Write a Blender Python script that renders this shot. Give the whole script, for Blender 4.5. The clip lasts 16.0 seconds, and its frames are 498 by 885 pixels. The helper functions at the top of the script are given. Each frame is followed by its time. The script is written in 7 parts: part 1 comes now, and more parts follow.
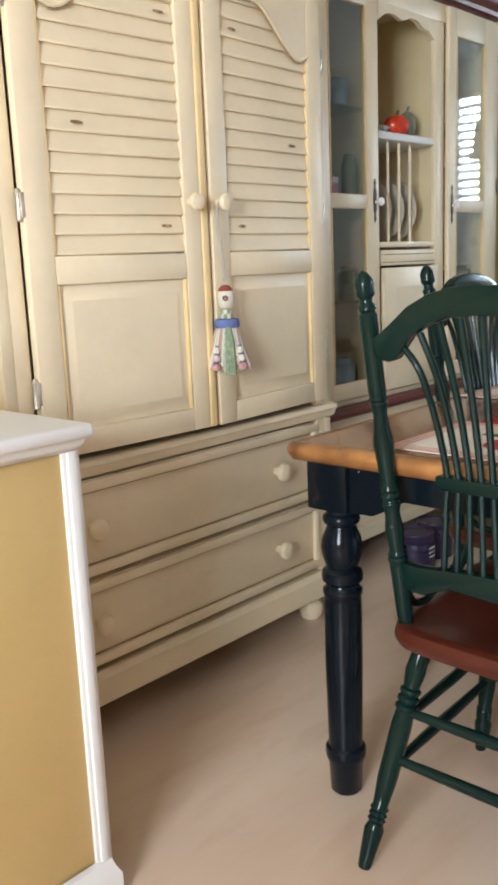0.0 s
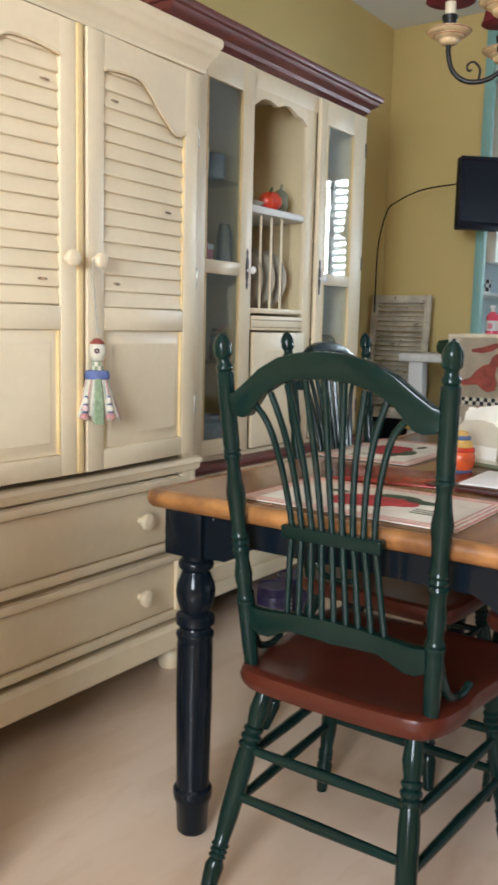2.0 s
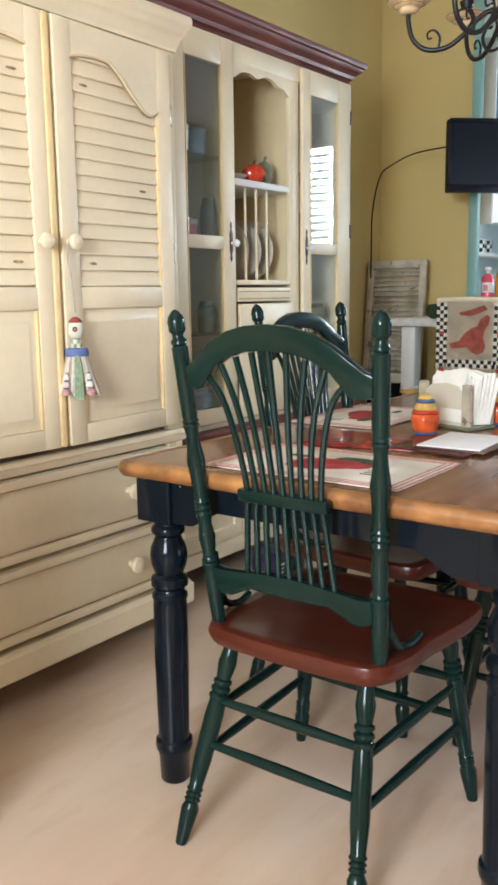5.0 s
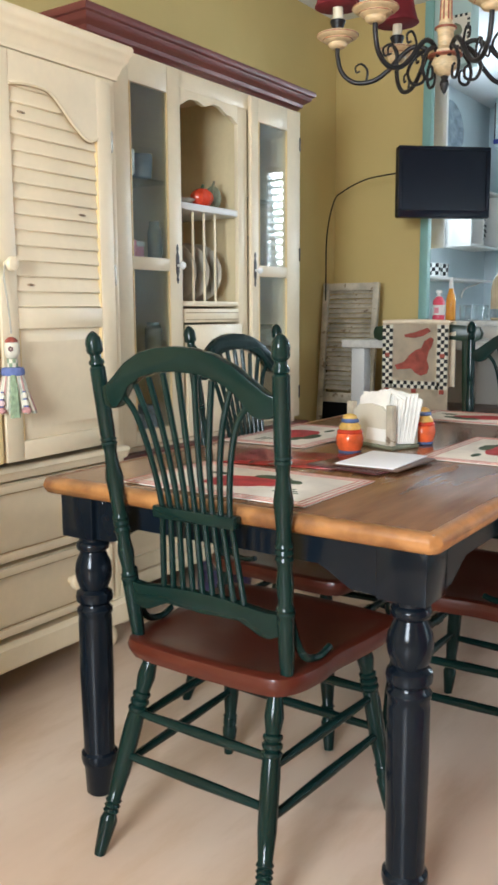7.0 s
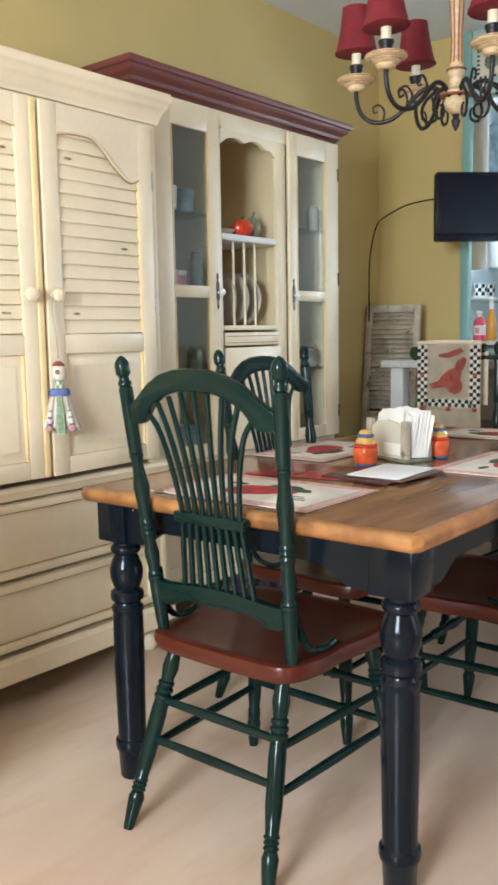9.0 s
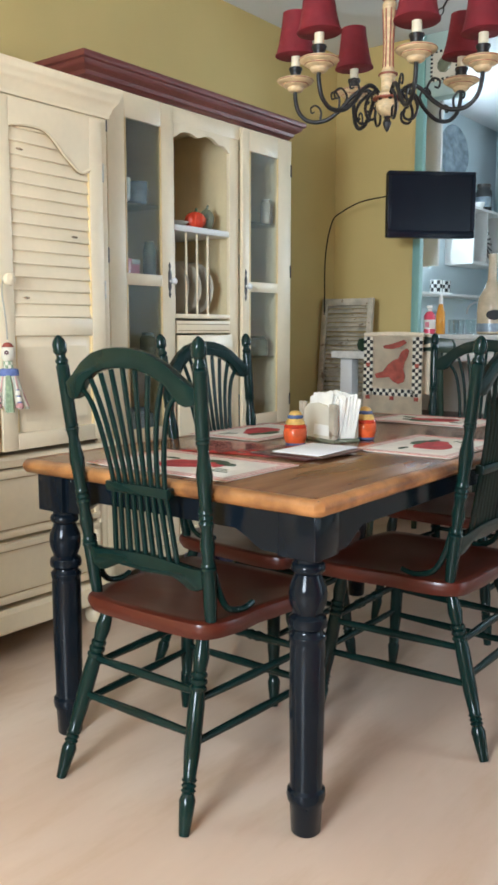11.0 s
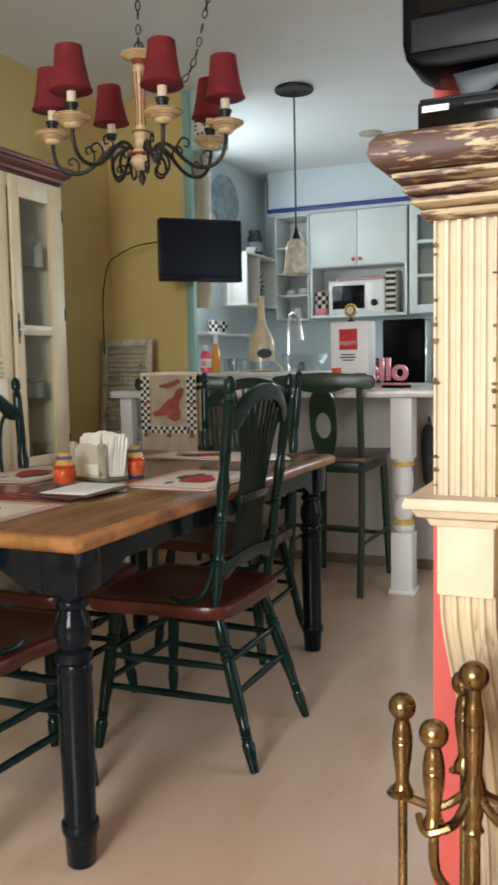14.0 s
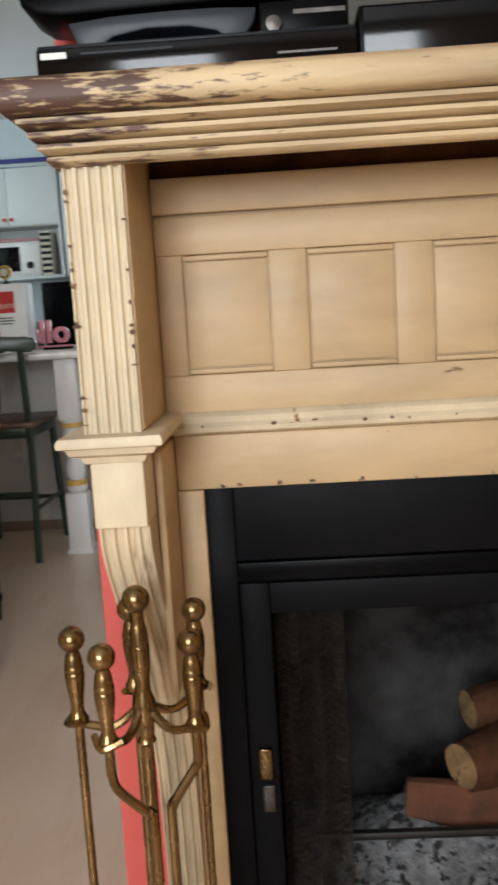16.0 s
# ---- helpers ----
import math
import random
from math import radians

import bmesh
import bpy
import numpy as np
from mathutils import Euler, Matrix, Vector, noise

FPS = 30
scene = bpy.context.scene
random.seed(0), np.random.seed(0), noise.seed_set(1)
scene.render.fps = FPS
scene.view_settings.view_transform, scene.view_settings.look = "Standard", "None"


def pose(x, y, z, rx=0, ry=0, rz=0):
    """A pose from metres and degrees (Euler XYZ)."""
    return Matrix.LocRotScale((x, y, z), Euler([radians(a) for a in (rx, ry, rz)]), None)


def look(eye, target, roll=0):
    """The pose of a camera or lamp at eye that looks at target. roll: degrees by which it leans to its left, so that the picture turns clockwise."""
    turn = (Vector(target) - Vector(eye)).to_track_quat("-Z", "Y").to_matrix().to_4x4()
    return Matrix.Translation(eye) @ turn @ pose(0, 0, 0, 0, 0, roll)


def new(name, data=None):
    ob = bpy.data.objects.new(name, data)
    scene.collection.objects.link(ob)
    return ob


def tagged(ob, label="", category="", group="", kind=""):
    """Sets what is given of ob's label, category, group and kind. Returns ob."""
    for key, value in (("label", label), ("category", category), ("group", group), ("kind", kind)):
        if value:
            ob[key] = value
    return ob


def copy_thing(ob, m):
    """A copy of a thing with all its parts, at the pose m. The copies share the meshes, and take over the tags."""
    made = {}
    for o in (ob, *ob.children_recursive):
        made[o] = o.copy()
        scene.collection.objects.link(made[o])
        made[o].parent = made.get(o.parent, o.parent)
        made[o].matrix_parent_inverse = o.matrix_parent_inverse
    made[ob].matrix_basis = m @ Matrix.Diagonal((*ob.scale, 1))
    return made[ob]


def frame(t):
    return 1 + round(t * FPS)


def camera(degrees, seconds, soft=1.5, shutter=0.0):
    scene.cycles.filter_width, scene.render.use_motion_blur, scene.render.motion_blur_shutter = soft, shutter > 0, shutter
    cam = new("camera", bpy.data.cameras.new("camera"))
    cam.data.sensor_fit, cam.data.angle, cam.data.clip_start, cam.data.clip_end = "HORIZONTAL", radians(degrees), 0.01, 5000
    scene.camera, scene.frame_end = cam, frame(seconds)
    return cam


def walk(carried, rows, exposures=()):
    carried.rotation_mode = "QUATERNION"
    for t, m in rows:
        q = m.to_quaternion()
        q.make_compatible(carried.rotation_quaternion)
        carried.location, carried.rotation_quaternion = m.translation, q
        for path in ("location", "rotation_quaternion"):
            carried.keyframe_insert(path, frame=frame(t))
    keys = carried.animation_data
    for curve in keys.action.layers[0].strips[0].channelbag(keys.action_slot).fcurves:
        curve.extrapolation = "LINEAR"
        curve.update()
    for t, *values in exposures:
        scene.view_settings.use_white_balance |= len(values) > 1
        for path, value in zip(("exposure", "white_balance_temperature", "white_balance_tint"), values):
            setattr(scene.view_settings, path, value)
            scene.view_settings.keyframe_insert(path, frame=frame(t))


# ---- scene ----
cam = camera(32.5, 16.0, soft=2.9, shutter=0.35)
PATH = [
    (0, (0.134, -1.25, 1.109), (-1.204, 0.181, 0.705), -2.4),
    (0.5, (0.129, -1.278, 1.119), (-1.156, 0.216, 0.774), -1.3),
    (1, (0.151, -1.291, 1.121), (-1.125, 0.223, 0.837), -0.2),
    (1.5, (0.189, -1.311, 1.118), (-1.031, 0.254, 0.864), 0.8),
    (2, (0.224, -1.307, 1.109), (-0.903, 0.322, 0.837), 1.4),
    (2.5, (0.233, -1.296, 1.106), (-0.856, 0.354, 0.805), 1.5),
    (3, (0.248, -1.291, 1.105), (-0.843, 0.353, 0.782), 0.2),
    (3.5, (0.239, -1.3, 1.107), (-0.84, 0.347, 0.758), -1.5),
    (4, (0.246, -1.319, 1.105), (-0.831, 0.331, 0.763), -1.4),
    (4.2, (0.266, -1.32, 1.118), (-0.838, 0.313, 0.783), -0.8),
    (6.3, (0.496, -1.268, 1.127), (-0.707, 0.288, 0.766), -1.4),
    (6.5, (0.496, -1.269, 1.129), (-0.667, 0.322, 0.787), -1.2),
    (7, (0.513, -1.276, 1.128), (-0.614, 0.349, 0.828), -0.3),
    (7.5, (0.594, -1.285, 1.136), (-0.598, 0.295, 0.848), 0.6),
    (8, (0.674, -1.31, 1.132), (-0.602, 0.203, 0.846), 0.8),
    (8.5, (0.725, -1.34, 1.131), (-0.572, 0.16, 0.867), -0.1),
    (9, (0.714, -1.358, 1.135), (-0.538, 0.181, 0.885), -1.0),
    (9.5, (0.716, -1.382, 1.119), (-0.446, 0.227, 0.87), -1.2),
    (9.7, (0.728, -1.391, 1.124), (-0.397, 0.243, 0.874), -0.9),
    (11.8, (0.959, -1.426, 1.101), (-0.283, 0.119, 0.831), 0.5),
    (12, (0.96, -1.437, 1.106), (-0.257, 0.126, 0.83), 0.2),
    (12.5, (0.979, -1.447, 1.104), (-0.121, 0.2, 0.828), -0.3),
    (13, (0.993, -1.449, 1.109), (-0.002, 0.267, 0.86), -0.2),
    (13.5, (1.015, -1.452, 1.117), (0.11, 0.32, 0.91), -0.7),
    (14, (1.036, -1.451, 1.12), (0.227, 0.37, 0.94), -1.1),
    (14.5, (1.057, -1.458, 1.113), (0.353, 0.406, 0.931), -0.9),
    (15, (1.083, -1.463, 1.106), (0.552, 0.453, 0.894), -1.1),
    (15.5, (1.089, -1.468, 1.095), (0.746, 0.486, 0.842), -2.2),
    (16, (1.072, -1.484, 1.095), (0.991, 0.494, 0.806), -3.4),
]
EXPOSURES = [
    (0, -0.40, 5980, 10), (1.5, -0.43, 5980, 10), (2, -0.32, 5980, 10), (3, -0.13, 5980, 10), (6.5, -0.06, 5950, 9), (8, -0.03, 6050, 9), (9.5, -0.04, 5750, 7), (12.5, -0.11, 5950, 8),
    (13, -0.12, 6200, 9), (13.5, -0.2, 6450, 10), (14, -0.68, 6600, 10), (14.5, -1.05, 6700, 11), (15, -1.17, 6500, 11), (16, -1.12, 6400, 10),
]
walk(cam, [(t, look(eye, target, roll)) for t, eye, target, roll in PATH], EXPOSURES)

# ---- world and daylight ----
world = bpy.data.worlds.new("sky")
scene.world = world
world.use_nodes = True
wn = world.node_tree.nodes
sky = wn.new("ShaderNodeTexSky")
sky.sky_type, sky.sun_disc = "NISHITA", False
sky.sun_elevation, sky.sun_rotation = radians(38), radians(200)
wn["Background"].inputs["Strength"].default_value = 0.12
world.node_tree.links.new(sky.outputs[0], wn["Background"].inputs["Color"])


def lamp(name, kind, m, energy, color, size=1.0, size_y=1.0):
    d = bpy.data.lights.new(name, kind)
    d.energy, d.color = energy, color
    if kind == "AREA":
        d.shape, d.size, d.size_y = "RECTANGLE", size, size_y
    else:
        d.angle = radians(0.6)
    ob = new(name, d)
    ob.matrix_world = m
    return ob


# daylight in the openings: big window behind the camera, kitchen side window, kitchen end window
lamp("sun", "SUN", look((-2, -8, 7), (0, 0, 0)), 2.5, (1.0, 0.93, 0.82))
lamp("window_light_living", "AREA", look((0.42, -3.52, 1.60), (0.30, 0, 0.9)), 218, (0.91, 0.965, 1.0), 1.1, 1.2)
lamp("window_light_patio", "AREA", look((2.52, 1.45, 1.15), (-1.0, 1.40, 0.9)), 58, (0.82, 0.92, 1.0), 1.3, 1.9)
lamp("window_light_kitchen_side", "AREA", look((-2.17, 4.35, 2.12), (0.5, 4.35, 2.0)), 48, (0.80, 0.92, 1.0), 1.0, 1.08)
lamp("window_light_kitchen_end", "AREA", look((0.69, 6.30, 2.03), (0.69, 0, 1.2)), 195, (0.86, 0.95, 1.0), 0.80, 1.04)


# ---- materials ----
def make_mat(name, base, rough=0.5, metal=0.0, var=0.12, scale=4.0, fine=60.0, bump=0.08, coat=0.0, worn=None, worn_at=0.66, worn_scale=9.0, stretch=(1, 1, 1), base2=None, spec=0.5, drift=0.0, soft=0.03):
    m = bpy.data.materials.new(name)
    m.use_nodes = True
    nt = m.node_tree
    N, L = nt.nodes, nt.links
    b = N["Principled BSDF"]
    tc, mp = N.new("ShaderNodeTexCoord"), N.new("ShaderNodeMapping")
    mp.inputs["Scale"].default_value = stretch
    L.new(tc.outputs["Object"], mp.inputs["Vector"])

    def noise_at(s, detail=4.0, rough_n=0.5):
        n = N.new("ShaderNodeTexNoise")
        n.inputs["Roughness"].default_value = rough_n
        n.inputs["Scale"].default_value, n.inputs["Detail"].default_value = s, detail
        L.new(mp.outputs[0], n.inputs["Vector"])
        return n.outputs["Fac"]

    def ramp(fac, stops):
        r = N.new("ShaderNodeValToRGB")
        r.color_ramp.elements[0].position, r.color_ramp.elements[0].color = stops[0][0], (*stops[0][1], 1)
        r.color_ramp.elements[1].position, r.color_ramp.elements[1].color = stops[1][0], (*stops[1][1], 1)
        L.new(fac, r.inputs[0])
        return r.outputs[0]

    def mix(fac, a, c, how="MIX"):
        x = N.new("ShaderNodeMix")
        x.data_type, x.blend_type = "RGBA", how
        for sock, v in ((x.inputs[0], fac), (x.inputs[6], a), (x.inputs[7], c)):
            if isinstance(v, (int, float)):
                sock.default_value = v
            elif isinstance(v, tuple):
                sock.default_value = (*v, 1)
            else:
                L.new(v, sock)
        return x.outputs[2]

    low = tuple(c * (1 - var) for c in base)
    high = base2 or tuple(min(1, c * (1 + var)) for c in base)
    col = ramp(noise_at(scale), [(0.32, low), (0.68, high)])
    grain = noise_at(fine, 6.0)
    col = mix(var * 0.8, col, ramp(grain, [(0.35, (0.55, 0.55, 0.55)), (0.65, (1, 1, 1))]), "MULTIPLY")
    if worn:
        spots = noise_at(worn_scale, 8.0, 0.62)
        if drift:  # old paint survives towards one end
            sx, mul, add = N.new("ShaderNodeSeparateXYZ"), N.new("ShaderNodeMath"), N.new("ShaderNodeMath")
            mul.operation, add.operation = "MULTIPLY", "ADD"
            mul.inputs[1].default_value = drift
            L.new(tc.outputs["Object"], sx.inputs[0])
            L.new(sx.outputs[0], mul.inputs[0])
            L.new(mul.outputs[0], add.inputs[0])
            L.new(spots, add.inputs[1])
            spots = add.outputs[0]
        edge = ramp(spots, [(worn_at, (0, 0, 0)), (worn_at + soft, (1, 1, 1))])
        col = mix(edge, col, worn)
    L.new(col, b.inputs["Base Color"])
    rr = ramp(noise_at(scale * 2.3), [(0.2, (max(rough * 0.9, 0.02),) * 3), (0.8, (min(rough * 1.1, 1),) * 3)])
    L.new(rr, b.inputs["Roughness"])
    b.inputs["Metallic"].default_value = metal
    b.inputs["Specular IOR Level"].default_value = spec
    b.inputs["Coat Weight"].default_value = coat
    b.inputs["Coat Roughness"].default_value = 0.12
    if bump:
        bp = N.new("ShaderNodeBump")
        bp.inputs["Strength"].default_value, bp.inputs["Distance"].default_value = bump, 0.004
        L.new(grain, bp.inputs["Height"])
        L.new(bp.outputs[0], b.inputs["Normal"])
    return m


def make_glass(name, tint=(1, 1, 1), rough=0.02):
    m = bpy.data.materials.new(name)
    m.use_nodes = True
    nt = m.node_tree
    N, L = nt.nodes, nt.links
    t, g, mx, fr, po, ma = N.new("ShaderNodeBsdfTransparent"), N.new("ShaderNodeBsdfGlossy"), N.new("ShaderNodeMixShader"), N.new("ShaderNodeLayerWeight"), N.new("ShaderNodeMath"), N.new("ShaderNodeMath")
    fr.inputs["Blend"].default_value = 0.5
    po.operation, ma.operation = "POWER", "MULTIPLY_ADD"
    po.inputs[1].default_value, ma.inputs[1].default_value, ma.inputs[2].default_value = 3.5, 0.9, 0.05
    L.new(fr.outputs["Facing"], po.inputs[0])
    L.new(po.outputs[0], ma.inputs[0])
    t.inputs[0].default_value = (*tint, 1)
    g.inputs["Roughness"].default_value = rough
    L.new(ma.outputs[0], mx.inputs[0])
    L.new(t.outputs[0], mx.inputs[1])
    L.new(g.outputs[0], mx.inputs[2])
    L.new(mx.outputs[0], N["Material Output"].inputs[0])
    return m


CREAM = make_mat("cream_paint", (0.83, 0.70, 0.475), 0.38, var=0.07, scale=3, fine=40, bump=0.05, worn=(0.42, 0.30, 0.15), worn_at=0.74, worn_scale=5)
HINGE = make_mat("worn_nickel", (0.62, 0.57, 0.48), 0.35, metal=0.7, var=0.2, bump=0)
CREAM_Y = make_mat("yellowed_cream_glaze", (0.80, 0.60, 0.29), 0.45, var=0.12, scale=6, fine=40, bump=0.05)
CREAM_IN = make_mat("cream_inside", (0.70, 0.58, 0.34), 0.5, var=0.08)
# antique glaze on the drawers, and the painted shadow under the door arches
GLAZE_SHADE = make_mat("brown_glaze_and_arch_shade", (0.42, 0.29, 0.14), 0.5, var=0.3, scale=20)
KNOT = make_mat("rubbed_patch", (0.40, 0.27, 0.14), 0.5, var=0.5, scale=60)
BURGUNDY = make_mat("burgundy_paint", (0.16, 0.042, 0.035), 0.38, var=0.15, worn=(0.3, 0.17, 0.1), worn_at=0.72)
WALL = make_mat("mustard_wall", (0.60, 0.455, 0.175), 0.75, var=0.05, scale=1.5, fine=140, bump=0.12)
KWALL = make_mat("pale_blue_wall", (0.60, 0.69, 0.72), 0.7, var=0.04, scale=1.5, fine=140, bump=0.1)
CORAL = make_mat("coral_wall", (0.60, 0.10, 0.085), 0.65, var=0.06, scale=2, fine=140, bump=0.1)
CEIL = make_mat("ceiling_white", (0.76, 0.78, 0.78), 0.85, var=0.03, scale=2, fine=120, bump=0.1)
TEAL = make_mat("teal_trim", (0.25, 0.45, 0.40), 0.45, var=0.08)
FLOOR = make_mat("pale_floor", (0.60, 0.435, 0.305), 0.30, var=0.05, scale=1.3, fine=30, bump=0.0, coat=0.12, stretch=(1.8, 0.45, 1), base2=(0.70, 0.55, 0.42), worn=(0.51, 0.345, 0.215), worn_at=0.50, worn_scale=3.4, soft=0.26)
GREEN = make_mat("dark_green_paint", (0.0045, 0.017, 0.014), 0.17, spec=0.22, var=0.18, scale=6, fine=50, bump=0.04, coat=0.04, worn=(0.03, 0.06, 0.045), worn_at=0.73, worn_scale=30)
STOOLG = make_mat("olive_green_paint", (0.012, 0.03, 0.014), 0.35, var=0.15, scale=6)
SEAT = make_mat("red_brown_seat", (0.072, 0.0145, 0.0075), 0.30, spec=0.32, var=0.08, scale=5, fine=60, bump=0.03, coat=0.1, stretch=(1, 1.6, 1))
NAVY = make_mat("navy_black_paint", (0.005, 0.008, 0.012), 0.15, spec=0.20, var=0.12, scale=8, fine=30, bump=0.03, coat=0.0, worn=(0.55, 0.55, 0.5), worn_at=0.735, worn_scale=55)
TABLE = make_mat("amber_tabletop", (0.185, 0.078, 0.032), 0.24, var=0.22, scale=3.2, fine=26, bump=0.02, coat=0.3, stretch=(7, 0.9, 4), base2=(0.27, 0.13, 0.055))
TEDGE = make_mat("worn_table_edge", (0.28, 0.11, 0.032), 0.30, var=0.35, scale=10, fine=40, bump=0.1, worn=(0.13, 0.05, 0.02), worn_at=0.52, worn_scale=7, soft=0.12, base2=(0.45, 0.205, 0.065))
PINE = make_mat("stripped_pine", (0.53, 0.37, 0.205), 0.5, var=0.12, scale=4, fine=26, bump=0.10, stretch=(1, 1, 3), worn=(0.16, 0.07, 0.035), worn_at=0.72, worn_scale=12)
PINE_H = make_mat("peeling_pine", (0.56, 0.42, 0.25), 0.55, var=0.2, scale=5, fine=26, bump=0.5, stretch=(0.7, 2.5, 4), worn=(0.10, 0.050, 0.036), worn_at=0.80, worn_scale=26, drift=-0.68, soft=0.10)
PINE_R = make_mat("dark_flaking_roll", (0.56, 0.42, 0.25), 0.55, var=0.2, scale=5, fine=26, bump=0.5, stretch=(0.6, 2.5, 3), worn=(0.085, 0.041, 0.030), worn_at=0.79, worn_scale=44, drift=-0.80, soft=0.10)
PINE_L = make_mat("pale_peeling_pine", (0.64, 0.53, 0.37), 0.55, var=0.16, scale=6, fine=30, bump=0.25, stretch=(2, 2, 1), worn=(0.25, 0.12, 0.06), worn_at=0.69, worn_scale=16)
PINE_C = make_mat("rubbed_pine_flutes", (0.62, 0.50, 0.34), 0.55, var=0.2, scale=6, fine=30, bump=0.25, stretch=(7, 2, 1), worn=(0.22, 0.11, 0.055), worn_at=0.58, worn_scale=9, soft=0.12)
BLACK = make_mat("black_metal", (0.0045, 0.0045, 0.0055), 0.5, spec=0.07, var=0.2, scale=8)
BLACKP = make_mat("black_plastic", (0.0025, 0.0025, 0.003), 0.34, spec=0.05, var=0.1, scale=8, bump=0.03)
SCREEN = make_mat("dark_screen", (0.003, 0.003, 0.004), 0.12, spec=0.25, var=0.1, bump=0)
TVBODY = make_mat("dull_black_television", (0.006, 0.009, 0.017), 0.25, spec=0.28, var=0.02, scale=6, bump=0)
SOOT = make_mat("sooty_firebrick", (0.012, 0.010, 0.009), 0.95, spec=0.1, var=0.5, scale=6, worn=(0.07, 0.066, 0.065), worn_at=0.48, worn_scale=2.6, soft=0.22)
ASH = make_mat("grey_ash", (0.20, 0.20, 0.205), 0.95, var=0.4, scale=40, fine=110, bump=1.0, worn=(0.025, 0.023, 0.022), worn_at=0.52, worn_scale=45, soft=0.08)
# bark of the logs; also the painted shade under the mantel shelf
BARK_SHADE = make_mat("log_bark_and_shelf_shade", (0.075, 0.032, 0.016), 0.95, spec=0.15, var=0.5, scale=14, fine=45, bump=1.0)
LOGEND = make_mat("log_end", (0.27, 0.16, 0.07), 0.9, var=0.4, scale=30, fine=70, bump=0.8, worn=(0.08, 0.04, 0.02), worn_at=0.60, worn_scale=30, soft=0.06)
BRASS = make_mat("antique_brass", (0.25, 0.165, 0.078), 0.27, metal=1.0, var=0.3, scale=14, fine=60, bump=0.02)
IRON = make_mat("wrought_iron", (0.022, 0.020, 0.019), 0.42, metal=0.4, var=0.3, scale=20)
PEWTER = make_mat("dark_pewter", (0.10, 0.09, 0.085), 0.4, metal=0.9, var=0.3, scale=30)
CHROME = make_mat("chrome", (0.85, 0.87, 0.88), 0.2, metal=1.0, var=0.05, bump=0)
WHITE = make_mat("white_paint", (0.74, 0.73, 0.70), 0.4, var=0.04, scale=3)
WHITEK = make_mat("kitchen_cabinet_white", (0.70, 0.75, 0.73), 0.4, var=0.04, scale=3)
BEIGEPT = make_mat("yellow_cabinet_side", (0.62, 0.45, 0.18), 0.5, var=0.06, scale=3)
CERAM = make_mat("white_ceramic", (0.80, 0.79, 0.75), 0.12, var=0.05, bump=0)
PLATE = make_mat("cream_plate", (0.50, 0.45, 0.36), 0.15, var=0.15, scale=12, bump=0)
REDC = make_mat("red_ceramic", (0.62, 0.055, 0.02), 0.12, var=0.2, scale=15, bump=0)
ORANGE = make_mat("orange_glaze", (0.78, 0.13, 0.035), 0.15, var=0.25, scale=40, bump=0)
YELLOWC = make_mat("yellow_glaze", (0.72, 0.46, 0.12), 0.2, var=0.2, scale=40, bump=0)
BLUEC = make_mat("blue_glaze", (0.10, 0.15, 0.30), 0.2, var=0.2, scale=40, bump=0)
SAGE = make_mat("sage_ceramic", (0.19, 0.20, 0.13), 0.25, var=0.2, scale=20, bump=0)
PAPER = make_mat("white_paper", (0.88, 0.88, 0.87), 0.7, var=0.03, scale=10, bump=0.03)
NAPKIN = make_mat("cream_napkin", (0.90, 0.87, 0.79), 0.9, var=0.06, scale=20, bump=0.1)
MATC = make_mat("woven_cream_mat", (0.74, 0.68, 0.57), 0.9, var=0.12, scale=12, fine=260, bump=0.5)
MATR = make_mat("woven_red_border", (0.55, 0.24, 0.19), 0.9, var=0.25, scale=60, fine=260, bump=0.5)
APPLE = make_mat("woven_red_apple", (0.42, 0.035, 0.035), 0.85, var=0.35, scale=25, fine=260, bump=0.5)
LEAFC = make_mat("woven_dark_green", (0.06, 0.09, 0.04), 0.9, var=0.4, scale=25, fine=260, bump=0.5)
LINING = make_mat("dusty_shade_lining", (0.36, 0.25, 0.23), 0.9, var=0.08, scale=20)
SHADE = make_mat("dark_red_fabric", (0.17, 0.008, 0.014), 0.8, var=0.15, scale=20, fine=300, bump=0.3)
CANDLE = make_mat("ivory_candle", (0.72, 0.64, 0.45), 0.5, var=0.06)
TURNED = make_mat("cream_turned_wood", (0.62, 0.46, 0.25), 0.5, var=0.2, scale=30, stretch=(1, 1, 3))
RUST = make_mat("rust_stripe", (0.28, 0.07, 0.035), 0.5, var=0.2, scale=30)
SHUT = make_mat("weathered_white_shutter", (0.50, 0.44, 0.33), 0.75, var=0.25, scale=12, fine=50, bump=0.3, worn=(0.22, 0.16, 0.10), worn_at=0.62, worn_scale=18)
TOWEL = make_mat("cream_towel", (0.76, 0.64, 0.46), 0.95, var=0.12, scale=14, fine=300, bump=0.6)
ROOST = make_mat("terracotta_weave", (0.33, 0.075, 0.05), 0.95, var=0.3, scale=30, fine=300, bump=0.5)
CHECKB = make_mat("black_weave", (0.02, 0.02, 0.02), 0.9, var=0.2, fine=300, bump=0.4)
CHECKW = make_mat("ivory_weave", (0.70, 0.65, 0.52), 0.9, var=0.1, fine=300, bump=0.4)
KCOUNT = make_mat("pale_counter", (0.62, 0.60, 0.56), 0.25, var=0.12, scale=20, fine=80, bump=0.02)
PANELW = make_mat("bar_panel_white", (0.52, 0.50, 0.45), 0.55, var=0.06, scale=2)
BASEB = make_mat("brown_baseboard", (0.20, 0.14, 0.10), 0.6, var=0.2)
BLUER = make_mat("blue_rail", (0.03, 0.04, 0.22), 0.4, var=0.1)
